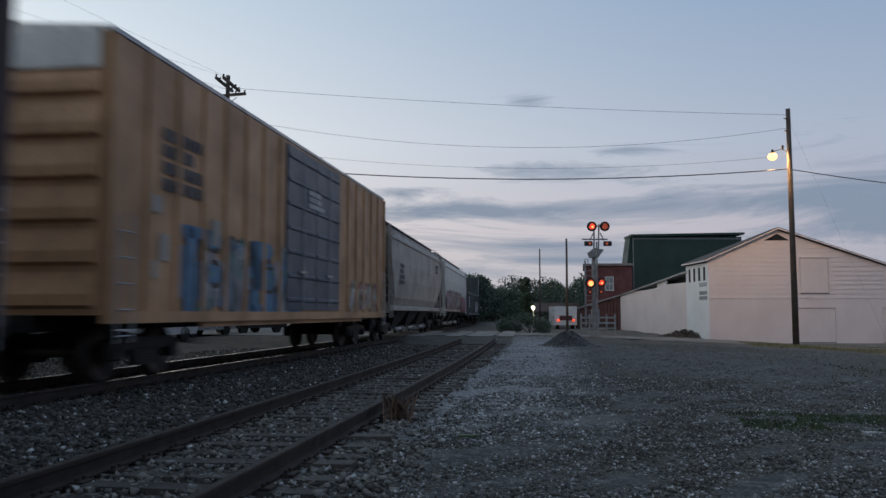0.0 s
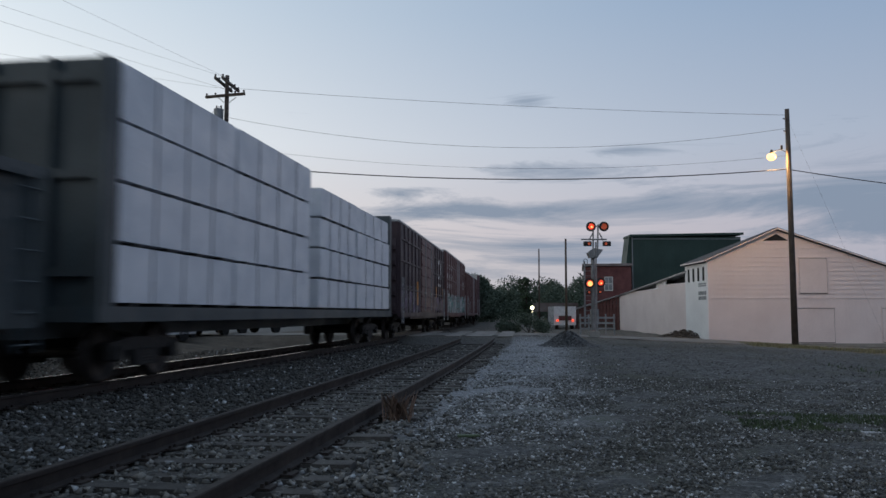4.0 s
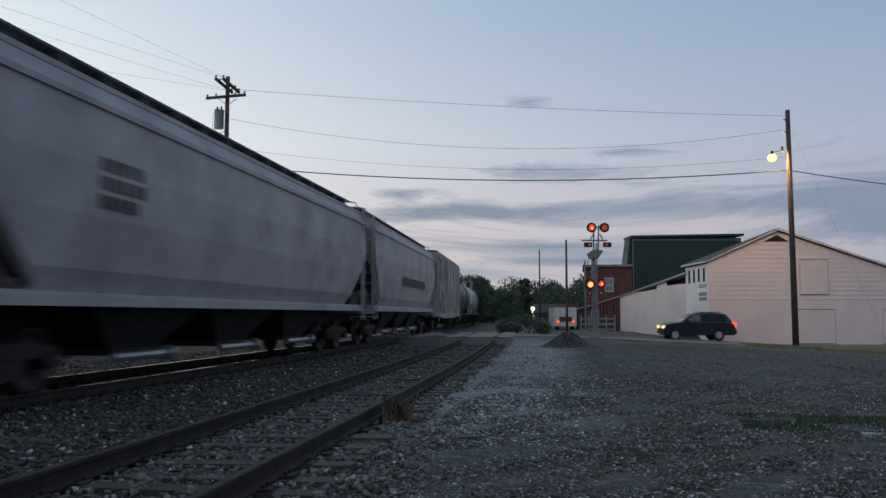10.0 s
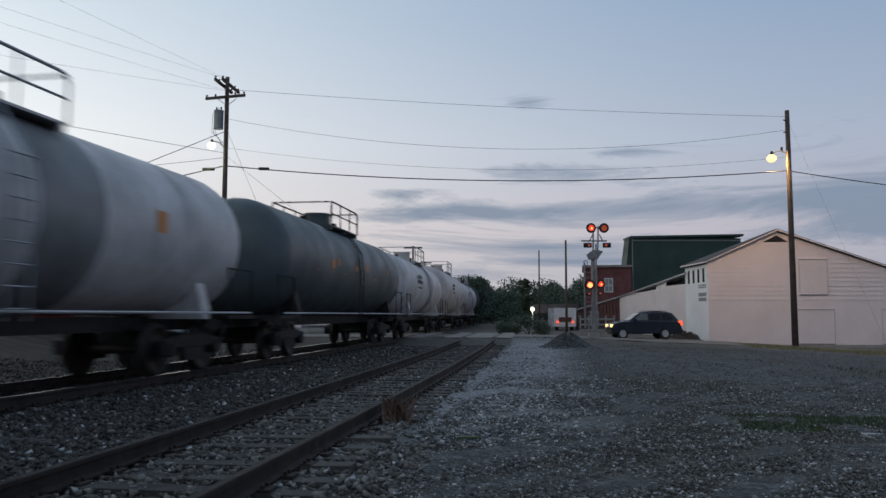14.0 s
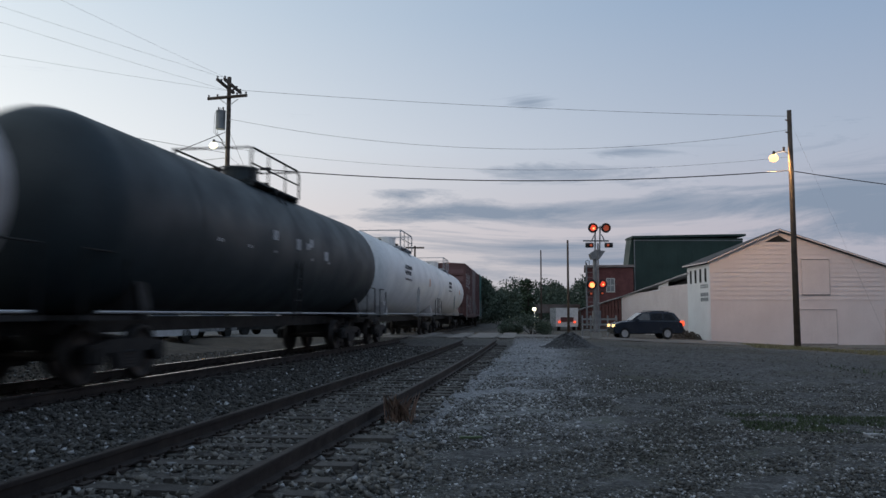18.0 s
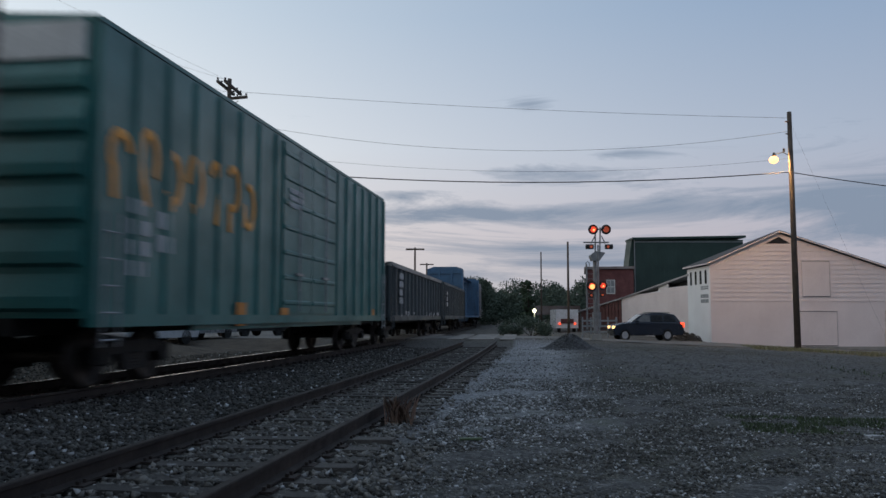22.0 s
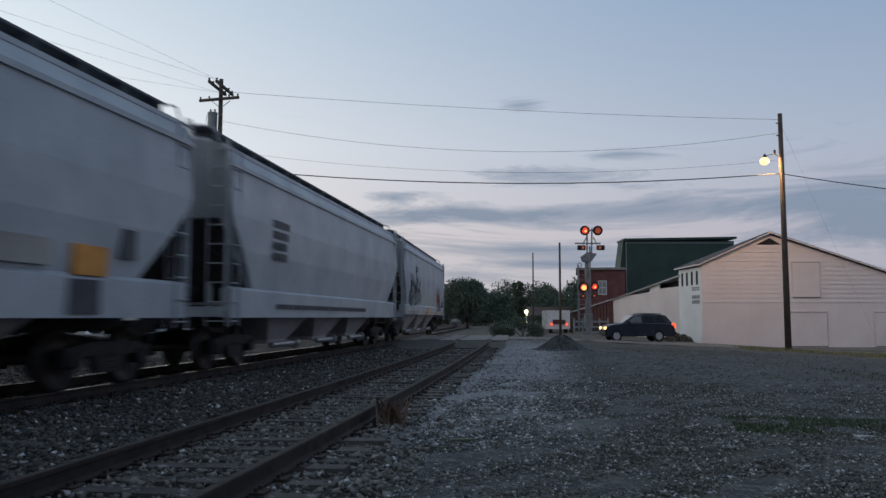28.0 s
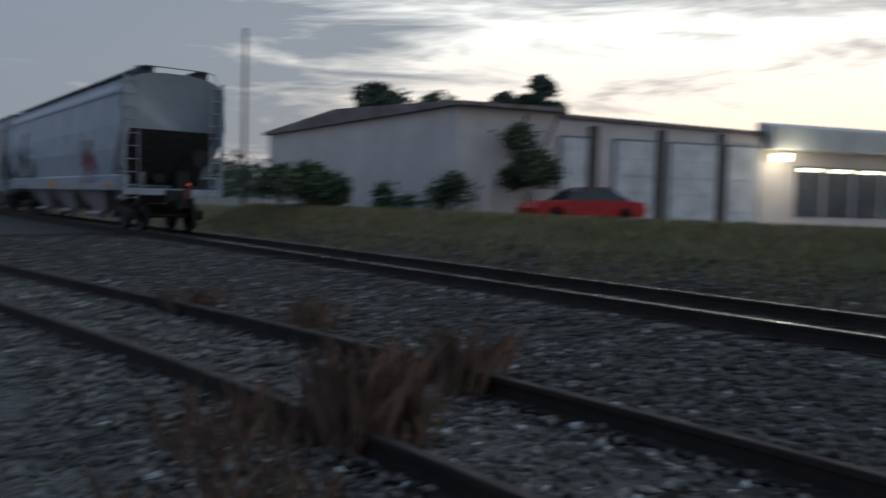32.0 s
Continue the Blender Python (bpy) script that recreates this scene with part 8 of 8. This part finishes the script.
    for k, mm in enumerate(("flag_blue", "flag_red", "flag_white", "flag_red")):
        bm = bmesh.new()
        v = [(0, -0.05 - 0.4 * k, 7.9 - 0.5 * k), (0, -0.47 - 0.4 * k, 7.4 - 0.5 * k), (0.1, -0.47 - 0.4 * k, 5.7 - 0.25 * k), (0.05, -0.05 - 0.4 * k, 6.0 - 0.2 * k)]
        w = [bm.verts.new(p) for p in v]
        u = [bm.verts.new((p[0] + 0.02, p[1], p[2])) for p in v]
        bm.faces.new(w)
        bm.faces.new(u[::-1])
        for i in range(4):
            bm.faces.new((w[i], w[(i + 1) % 4], u[(i + 1) % 4], u[i]))
        part("flag", bm, M[mm], fp)
    pole("utility_pole", -18.2, -41.2, 9.4, 0, "utility pole behind the garage's bush", 0.11)
    # near pole on the bank
    pole("utility_pole", -16.4, -5.45, 11.5, 1.6, "weathered utility pole standing on the grassy bank", 0.16)
    # brown building up the side street
    b = thing("brick_house", "dark brown house up the side street", "house", pose(-64.0, 4.2, 0.6))
    bm = bmesh.new()
    box(bm, -8, 0, 0, 6, -0.5, 4.0)
    part("wall", bm, M["shop_wall"], b)
    bm = bmesh.new()
    extrude(bm, [(-0.4, 4.0), (6.4, 4.0), (6.4, 4.3), (-0.4, 4.3)], "x", -8.4, 0.4)
    part("roof", bm, M["roof_tin"], b)
    # street lamps going away up the hill
    for k, (az, el, d) in enumerate(((88.6, 5.76, 92), (87.98, 3.34, 92), (87.7, 4.7, 110), (88.9, 4.3, 75))):
        x, y = -d * math.sin(radians(az)), d * math.cos(radians(az))
        z = EYE_Z + d * math.tan(radians(el)) - ground_z(x, y)
        sl = thing("street_lamp", "street lamp glowing orange up the side street", "street lamp", pose(x, y, ground_z(x, y)))
        bm = bmesh.new()
        pipe(bm, [(0, -0.9, 0), (0, -0.9, z - 0.2), (0, -0.6, z + 0.15), (0, -0.1, z + 0.2)], 0.07)
        part("post", bm, M["galvanised"], sl)
        bm = bmesh.new()
        bmesh.ops.create_uvsphere(bm, u_segments=10, v_segments=6, radius=0.42, matrix=Matrix.Translation((0, 0, z)) @ Matrix.Diagonal((1, 1.2, 0.6, 1)))
        part("lamp_head", bm, M["lamp_sodium"], sl)


def leaves(name, rng, centres, radii, n, size, mat, parent, label="", ragged=0.28):
    """A crown of many small leaf blades in clumps."""
    centres, radii = np.array(centres, float), np.array(radii, float)
    k = rng.integers(0, len(centres), n)
    d = rng.normal(size=(n, 3))
    d /= np.linalg.norm(d, axis=1, keepdims=True)
    r = radii[k][:, None] * (0.3 + 0.7 * rng.uniform(size=(n, 1)) ** 0.6 + ragged * np.abs(rng.normal(size=(n, 1))))
    p = centres[k] + d * r * np.array([1, 1, 0.85])
    u = rng.normal(size=(n, 3))
    u /= np.linalg.norm(u, axis=1, keepdims=True)
    w = np.cross(u, rng.normal(size=(n, 3)))
    w /= np.linalg.norm(w, axis=1, keepdims=True)
    s = size * rng.uniform(0.6, 1.4, (n, 1))
    V = np.stack([p - u * s, p + w * s * 0.5, p + u * s, p - w * s * 0.5], 1).reshape(-1, 3)
    F = np.arange(4 * n).reshape(n, 4)
    ob = new(name, from_arrays(name, V, F, mat))
    ob.parent = parent
    if label:
        ob["label"] = label
    return ob


def tree(x, y, h, w, seed, leaf=0.22, n=2600, mat="leaf", trunk=0.3, label="dark leafy tree in dusk shade", base=None):
    rng = np.random.default_rng(seed)
    z = ground_z(x, y) if base is None else base
    root = thing("tree", label, "tree", pose(x, y, z))
    bm = bmesh.new()
    tube(bm, (0, 0, -0.3), (0.1, 0.1, h * trunk), 0.035 * h, 8, 0.025 * h)
    cs, rs = [], []
    for k in range(24):
        a = k * 2.4 + rng.uniform(0, 0.6)
        f = rng.uniform(trunk + 0.1, 0.86)
        reach = 0.5 * w * math.sqrt(max(0.06, 1 - ((f - 0.42) / 0.5) ** 2))
        q = rng.uniform(0.25, 0.85)
        c = (math.cos(a) * reach * q, math.sin(a) * reach * q, h * f)
        cs.append(c)
        rs.append(w * rng.uniform(0.13, 0.22))
        if k < 10:
            tube(bm, (0.1, 0.1, h * trunk * 0.85), c, 0.012 * h, 5, 0.004 * h)
    cs.append((0, 0, h * 0.86))
    rs.append(w * 0.15)
    part("trunk", bm, M["bark"], root)
    leaves("crown", rng, cs, rs, n, leaf, M[mat], root, ragged=0.14)
    return root


def bush(x, y, w, h, seed, n=900, leaf=0.12, mat="bush_leaf", label="dense dark bush in dusk shade"):
    rng = np.random.default_rng(seed)
    root = thing("bush", label, "bush", pose(x, y, ground_z(x, y)))
    cs = [(rng.uniform(-0.4, 0.4) * w, rng.uniform(-0.4, 0.4) * w, rng.uniform(0.25, 0.7) * h) for _ in range(7)]
    bm = bmesh.new()
    for c in cs:
        tube(bm, (0, 0, -0.1), c, 0.03, 5, 0.012)
    part("stem", bm, M["bark"], root)
    leaves("crown", rng, cs, [min(w, h) * rng.uniform(0.25, 0.36) for _ in cs], n, leaf, M[mat], root)


def far_woods():
    """The wooded rise that closes the view along the line, and round the place."""
    rng = np.random.default_rng(77)
    cs, rs = [], []
    for k in range(150):
        u, w = rng.uniform(118, 190), rng.uniform(-34, 50)
        x, y = spot(u, w)
        h = rng.uniform(3.5, 6.5) + 0.012 * (u - 118)
        for j in range(3):
            cs.append((x + rng.normal(0, 1.2), y + rng.normal(0, 1.2), ground_z(x, y) + h * (0.3 + 0.27 * j)))
            rs.append(rng.uniform(1.2, 2.4))
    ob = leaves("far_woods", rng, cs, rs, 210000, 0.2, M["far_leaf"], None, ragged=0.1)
    tagged(ob, "dark line of woods at the foot of the sky", "woods", kind="stuff")
    cs, rs = [], []
    for k in range(260):
        a = rng.uniform(radians(36), radians(330))
        r = rng.uniform(170, 260)
        x, y = -math.sin(a) * r, math.cos(a) * r
        for j in range(2):
            cs.append((x + rng.normal(0, 2), y + rng.normal(0, 2), ground_z(x, y) + rng.uniform(1.5, 7.0)))
            rs.append(rng.uniform(2.5, 4.5))
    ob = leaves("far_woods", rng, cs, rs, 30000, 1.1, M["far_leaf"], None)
    tagged(ob, "distant wooded hills all round", "woods", kind="stuff")


def far_end():
    """What stands beyond the crossing: house, trees, a lit lamp, a truck waiting."""
    root = thing("house", "low white house with a dark hipped roof beyond the crossing", "house", at_view(92.0, -15.1, 0.0))
    bm = bmesh.new()
    box(bm, 0, 5.6, 0, 8, -0.6, 2.4)
    part("wall", bm, M["barn_white"], root)
    bm = bmesh.new()
    v = [(-0.6, -0.6, 2.35), (6.0, -0.6, 2.35), (6.0, 8.4, 2.35), (-0.6, 8.4, 2.35), (0.9, 2.5, 3.6), (1.4, 5.5, 3.6)]
    q = [bm.verts.new(p) for p in v]
    for f in ((0, 1, 4), (1, 2, 5, 4), (2, 3, 5), (3, 0, 4, 5), (3, 2, 1, 0)):
        bm.faces.new([q[i] for i in f])
    part("roof", bm, M["roof_tin"], root)
    for x in (1.0, 3.6):
        bm = bmesh.new()
        box(bm, x, x + 0.9, -0.05, 0.0, 0.7, 1.9)
        part("window", bm, M["window_glass"], root)
    # white annex hidden behind the train until its end
    x, y = -88.0 * math.sin(radians(18.0)), 88.0 * math.cos(radians(18.0))
    an = thing("white_annex", "long low white building with a flat dark roof edge", "building", pose(x, y, 0.15, 0, 0, 20.0))
    bm = bmesh.new()
    box(bm, -6.3, 0, 0, 7, -0.6, 3.6)
    part("wall", bm, M["barn_white"], an)
    bm = bmesh.new()
    box(bm, -6.6, 0.3, -0.4, 7.2, 3.6, 4.1)
    part("roof", bm, M["roof_tin"], an)
    for k in range(5):
        bm = bmesh.new()
        box(bm, -5.9 + k * 1.2, -5.3 + k * 1.2, -0.06, 0.0, 0.0 if k == 1 else 0.9, 2.2)
        part("door" if k == 1 else "window", bm, M["transformer"], an)
    bm = bmesh.new()
    bmesh.ops.create_uvsphere(bm, u_segments=12, v_segments=8, radius=0.3, matrix=Matrix.Translation((-6.9, -0.7, 3.4)) @ Matrix.Diagonal((1.5, 1, 0.6, 1)))
    part("wall_lamp", bm, M["lamp_cool"], an, "glaring white wall lamp")
    for az, d, rot, mat, lab in ((33.6, 31.0, 60, "red_car", "red saloon parked behind the trailer"), (28.0, 38.0, 75, "white_car", "white saloon parked by the far lot"), (25.0, 42.0, 80, "silver_car", "silver saloon parked by the far lot"), (21.5, 47.0, 70, "signal_black", "black saloon parked by the far lot")):
        px, py = -d * math.sin(radians(az)), d * math.cos(radians(az))
        sedan("parked_car", pose(px, py, ground_z(px, py), 0, 0, rot), mat, lab)
    tree(-27.6, 40.0, 6.8, 5.6, 37, 0.2, 6000, trunk=0.12, label="round leafy tree by the far lot")
    tree(-26.4, 44.5, 6.2, 4.6, 38, 0.2, 5000, trunk=0.12, label="round leafy tree by the far lot")
    # small lights of the far lot
    for az, el, d, mat in ((28.7, 1.3, 50, "lamp_cool"), (28.1, 1.2, 52, "lamp_sodium"), (26.4, 1.2, 50, "lamp_window"), (24.6, 1.1, 48, "lamp_sodium"), (22.0, 2.2, 50, "lamp_cool")):
        px, py = -d * math.sin(radians(az)), d * math.cos(radians(az))
        g = ground_z(px, py)
        ll = thing("lot_lamp", "small glowing lamp on a post in the far lot", "lamp", pose(px, py, g))
        top = EYE_Z + d * math.tan(radians(el)) - g
        bm = bmesh.new()
        tube(bm, (0, 0, -0.1), (0, 0, top), 0.04, 6)
        part("post", bm, M["galvanised"], ll)
        bm = bmesh.new()
        bmesh.ops.create_uvsphere(bm, u_segments=10, v_segments=6, radius=0.12, matrix=Matrix.Translation((0, 0, top)))
        part("lamp_head", bm, M[mat], ll, "glowing lamp head", smooth=True)
    x, y = spot(76.0, -6.4)
    tree(x, y, 5.4, 5.6, 31, 0.13, 8000, trunk=0.15, label="broad dark tree behind the house")
    x, y = spot(80.0, -3.9)
    b = thing("block_building", "plain grey block building among the trees", "building", pose(x, y, 0, 0, 0, FACE))
    bm = bmesh.new()
    box(bm, 0, 2.0, 0, 5, -0.5, 4.2)
    part("wall", bm, M["concrete"], b)
    x, y = spot(96.0, 3.3)
    tree(x, y, 5.6, 5.5, 32, 0.13, 8000, trunk=0.12, mat="far_leaf")
    x, y = spot(100.0, -1.0)
    tree(x, y, 4.6, 5.5, 33, 0.13, 7000, trunk=0.12, mat="far_leaf")
    x, y = spot(90.0, 8.6)
    tree(x, y, 5.7, 1.5, 34, 0.1, 4000, trunk=0.06, mat="leaf", label="narrow dark ivy-grown column of leaves")
    bush(*spot(60.0, 6.0), 2.6, 1.5, 35, 4500, 0.055, mat="far_leaf")
    bush(*spot(58.0, 4.6), 2.4, 1.0, 36, 3000, 0.055, mat="far_leaf")
    # lamp on a short post
    x, y = spot(62.0, 6.45)
    r = thing("yard_lamp", "yard lamp glowing pale yellow in the bushes", "lamp", pose(x, y, ground_z(x, y)))
    bm = bmesh.new()
    tube(bm, (0, 0, 0), (0, 0, 1.7), 0.06, 8)
    part("post", bm, M["galvanised"], r)
    bm = bmesh.new()
    bmesh.ops.create_uvsphere(bm, u_segments=12, v_segments=8, radius=0.14, matrix=Matrix.Translation((0, 0, 1.75)))
    part("lamp_head", bm, M["lamp_cool"], r, "glowing lamp head")
    lamp("yard_light", "POINT", pose(x - 0.1, y - 0.5, 1.3), 40, (1.0, 0.9, 0.55), 0.15)
    # waiting truck seen from behind
    x, y = spot(74.0, 10.5)
    r = thing("box_truck", "white box truck with red lamps waiting on the far road", "truck", pose(x, y, ground_z(x, y), 0, 0, FACE))
    bm = bmesh.new()
    box(bm, -0.95, 0.95, 0, 4, 0.35, 1.95)
    part("box_body", bm, M["white_car"], r)
    bm = bmesh.new()
    box(bm, -0.55, 0.55, -0.05, 0.0, 0.75, 1.15)
    part("rear_panel", bm, M["maroon_brick"], r)
    for sx in (-0.65, 0.65):
        bm = bmesh.new()
        box(bm, sx - 0.08, sx + 0.08, -0.1, 0.0, 0.66, 0.82)
        part("taillight", bm, M["taillight"], r)
        bm = bmesh.new()
        tube(bm, (sx - 0.12, 0.6, 0.35), (sx + 0.12, 0.6, 0.35), 0.35, 12)
        part("wheel", bm, M["tyre"], r)
    # low dark bridge or shelter over the far road
    x, y = spot(84.0, 9.6)
    r = thing("shelter", "low dark open shelter beyond the crossing", "shelter", pose(x, y, 0, 0, 0, FACE))
    bm = bmesh.new()
    box(bm, -0.5, 3.6, 0, 3, 1.25, 2.1)
    part("roof", bm, M["roof_tin"], r)
    for px in (-0.4, 3.4):
        bm = bmesh.new()
        box(bm, px, px + 0.15, 0.1, 0.25, -0.8, 1.25)
        part("post", bm, M["pole_wood"], r)
    # fence by the crossing
    r = thing("fence", "low grey board fence by the crossing", "fence", at_view(56.0, 8.9, 0.0))
    for k in range(5):
        bm = bmesh.new()
        box(bm, k * 0.55, k * 0.55 + 0.09, 0, 0.09, -0.7, 0.75)
        part("post", bm, M["transformer"], r)
    for z in (-0.25, 0.1, 0.45):
        bm = bmesh.new()
        box(bm, 0, 2.3, -0.03, 0.0, z, z + 0.12)
        part("board", bm, M["transformer"], r)


def grass_stuff():
    rng = np.random.default_rng(15)

    def blades(name, n, x0, x1, y0, y1, h, mat, label, keep=None, lean=0.35, width=0.012):
        p = np.stack([rng.uniform(x0, x1, n), rng.uniform(y0, y1, n)], -1)
        if keep is not None:
            p = p[[keep(a, b) for a, b in p]]
        n = len(p)
        z = np.array([ground_z(a, b) for a, b in p]) - 0.02
        hh = h * rng.uniform(0.4, 1.3, n)
        a = rng.uniform(0, math.tau, n)
        l = lean * hh * rng.uniform(0.2, 1.2, n)
        dx, dy = np.cos(a), np.sin(a)
        B = np.stack([p[:, 0], p[:, 1], z], -1)
        side = np.stack([-dy, dx, np.zeros(n)], -1) * width * rng.uniform(0.7, 2.0, (n, 1))
        mid = B + np.stack([dx * l * 0.35, dy * l * 0.35, hh * 0.6], -1)
        tip = B + np.stack([dx * l, dy * l, hh], -1)
        V = np.stack([B - side, B + side, mid + side * 0.7, tip, mid - side * 0.7], 1).reshape(-1, 3)
        F = np.arange(5 * n).reshape(n, 5)
        ob = new(name, from_arrays(name, V, F, M[mat]))
        tagged(ob, label, "grass", kind="stuff")

    def bank(a, b):
        dm = a - main_x(b)
        return dm < -4.6 - 0.6 * math.sin(b * 1.3) + 1.2 * smooth01(2.0, -6.0, b) and rng.random() < 0.35 + 0.65 * smooth01(-4.0, -6.0, dm)
    blades("grass_bank", 62000, -21.0, -11.6, -34, 11, 0.21, "grass", "rough uncut grass on the bank", bank, width=0.016)
    blades("grass_tufts", 5000, 12.0, 40.0, 36, 49, 0.16, "grass", "thin grass along the barn's foot", lambda a, b: 46.8 < a * AX + b * AY < 50.6 and a * RX + b * RY > 14.0)
    blades("grass_tufts", 42000, 9.0, 34.0, 34, 48, 0.15, "grass", "dry grass strip along the lot's edge", lambda a, b: 39.0 + math.sin(a * 1.1) < a * AX + b * AY < 43.0 and a * RX + b * RY > 12.6 + 2 * math.sin(b))
    wx, wy = spot(10.8, 5.0)
    blades("lot_weeds", 5200, wx - 1.3, wx + 1.1, wy - 0.7, wy + 0.9, 0.06, "bush_leaf", "low weeds spreading in the gravel", lambda a, b: math.sin(a * 3.1) * math.sin(b * 4.3) > -0.2, width=0.01)
    # brown weeds growing in the siding
    for k, (x, y, w, n, h) in enumerate(((-2.05, 10.3, 0.18, 70, 0.34), (-2.35, -3.7, 0.28, 190, 0.5), (-3.6, -4.4, 0.24, 120, 0.44), (-1.7, -4.0, 0.34, 100, 0.34), (-1.3, -3.0, 0.4, 120, 0.27), (-4.0, -7.4, 0.25, 110, 0.32), (-3.4, -9.0, 0.3, 120, 0.32))):
        blades("dry_weeds", n, x - w, x + w, y - w, y + w, h, "dry_weed", "clump of dry brown weeds by the rail", lean=0.5, width=0.0032)
    blades("lot_weeds", 1800, 7.0, 13.0, 12.0, 26.0, 0.09, "bush_leaf", "low weeds spreading in the gravel", lambda a, b: math.sin(a * 0.9 + b * 0.35) > 0.55, width=0.012)


trailer()
garage()
far_shop()
sedan("parked_car", pose(-22.7, -21.1, ground_z(-22.7, -21.1), 0, 0, 160), "red_car", "red sports saloon parked before the garage")
far_end()
far_woods()
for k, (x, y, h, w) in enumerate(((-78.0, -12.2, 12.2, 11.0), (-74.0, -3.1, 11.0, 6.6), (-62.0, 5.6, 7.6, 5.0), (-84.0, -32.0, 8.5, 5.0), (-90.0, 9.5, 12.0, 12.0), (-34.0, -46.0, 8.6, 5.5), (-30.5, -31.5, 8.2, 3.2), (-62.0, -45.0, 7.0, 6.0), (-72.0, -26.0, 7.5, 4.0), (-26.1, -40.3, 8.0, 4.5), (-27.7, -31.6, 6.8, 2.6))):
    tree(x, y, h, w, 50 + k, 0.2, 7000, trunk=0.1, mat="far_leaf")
for k, (x, y, w, h, n) in enumerate(((-15.6, -29.2, 4.6, 2.3, 5200), (-20.0, -26.0, 1.6, 2.2, 1000), (-23.2, -24.3, 1.7, 4.9, 4200), (-19.8, -29.0, 1.5, 1.6, 700))):
    bush(x, y, w, h, 70 + k, n, 0.11)
grass_stuff()
store_bricks()


def small_things():
    x, y = spot(9.4, 0.28)
    bm = bmesh.new()
    box(bm, -0.12, 0.12, -0.04, 0.04, 0.0, 0.02)
    solid("litter", bm, M["bush_leaf"], "flattened green plastic litter in the gravel", "litter", pose(x, y, ground_z(x, y) + 0.02, 0, 0, 12))
    x, y = spot(9.9, 4.85)
    bm = bmesh.new()
    box(bm, -0.09, 0.09, -0.06, 0.06, -0.02, 0.03)
    bmesh.ops.bevel(bm, geom=bm.edges[:], offset=0.03, segments=2)
    solid("flat_stone", bm, M["rock_light"], "pale flat stone in the gravel lot", "stone", pose(x, y, ground_z(x, y), 0, 0, 20))


small_things()


def motions():
    for car, s in TRAIN:
        # each car is keyed from the clip's start to its end as it rolls along the main line
        times = [k * 0.5 for k in range(59)] + [29.2, 29.6, 30.0, 30.5, 31.0, 31.5, 32.0]
        walk(car, [(t, on_line(s - run(t))) for t in times])
    rows = []
    for t, px in ((0.0, 2560), (4.0, 2020), (7.0, 1665), (7.6, 1562), (8.0, 1490), (8.4, 1412), (8.8, 1338), (9.2, 1272), (9.6, 1214), (10.0, 1165), (10.4, 1130), (10.8, 1105), (11.2, 1088), (11.6, 1078), (12.0, 1074), (32.0, 1074)):
        # nose along the street, which draws away a little towards the crossing
        k = min(1.0, max(0.0, (px - 1074) / 330))
        depth = 50.0 - 2.6 * k
        w = (px - 784) / 1520 * depth + 2.05
        x, y = spot(depth, w - 0.15)
        rows.append((t, pose(x, y, ground_z(x, y) - 0.01, 0, 0, FACE - 11 * min(k, 0.8))))
    walk(SUV, rows)


motions()
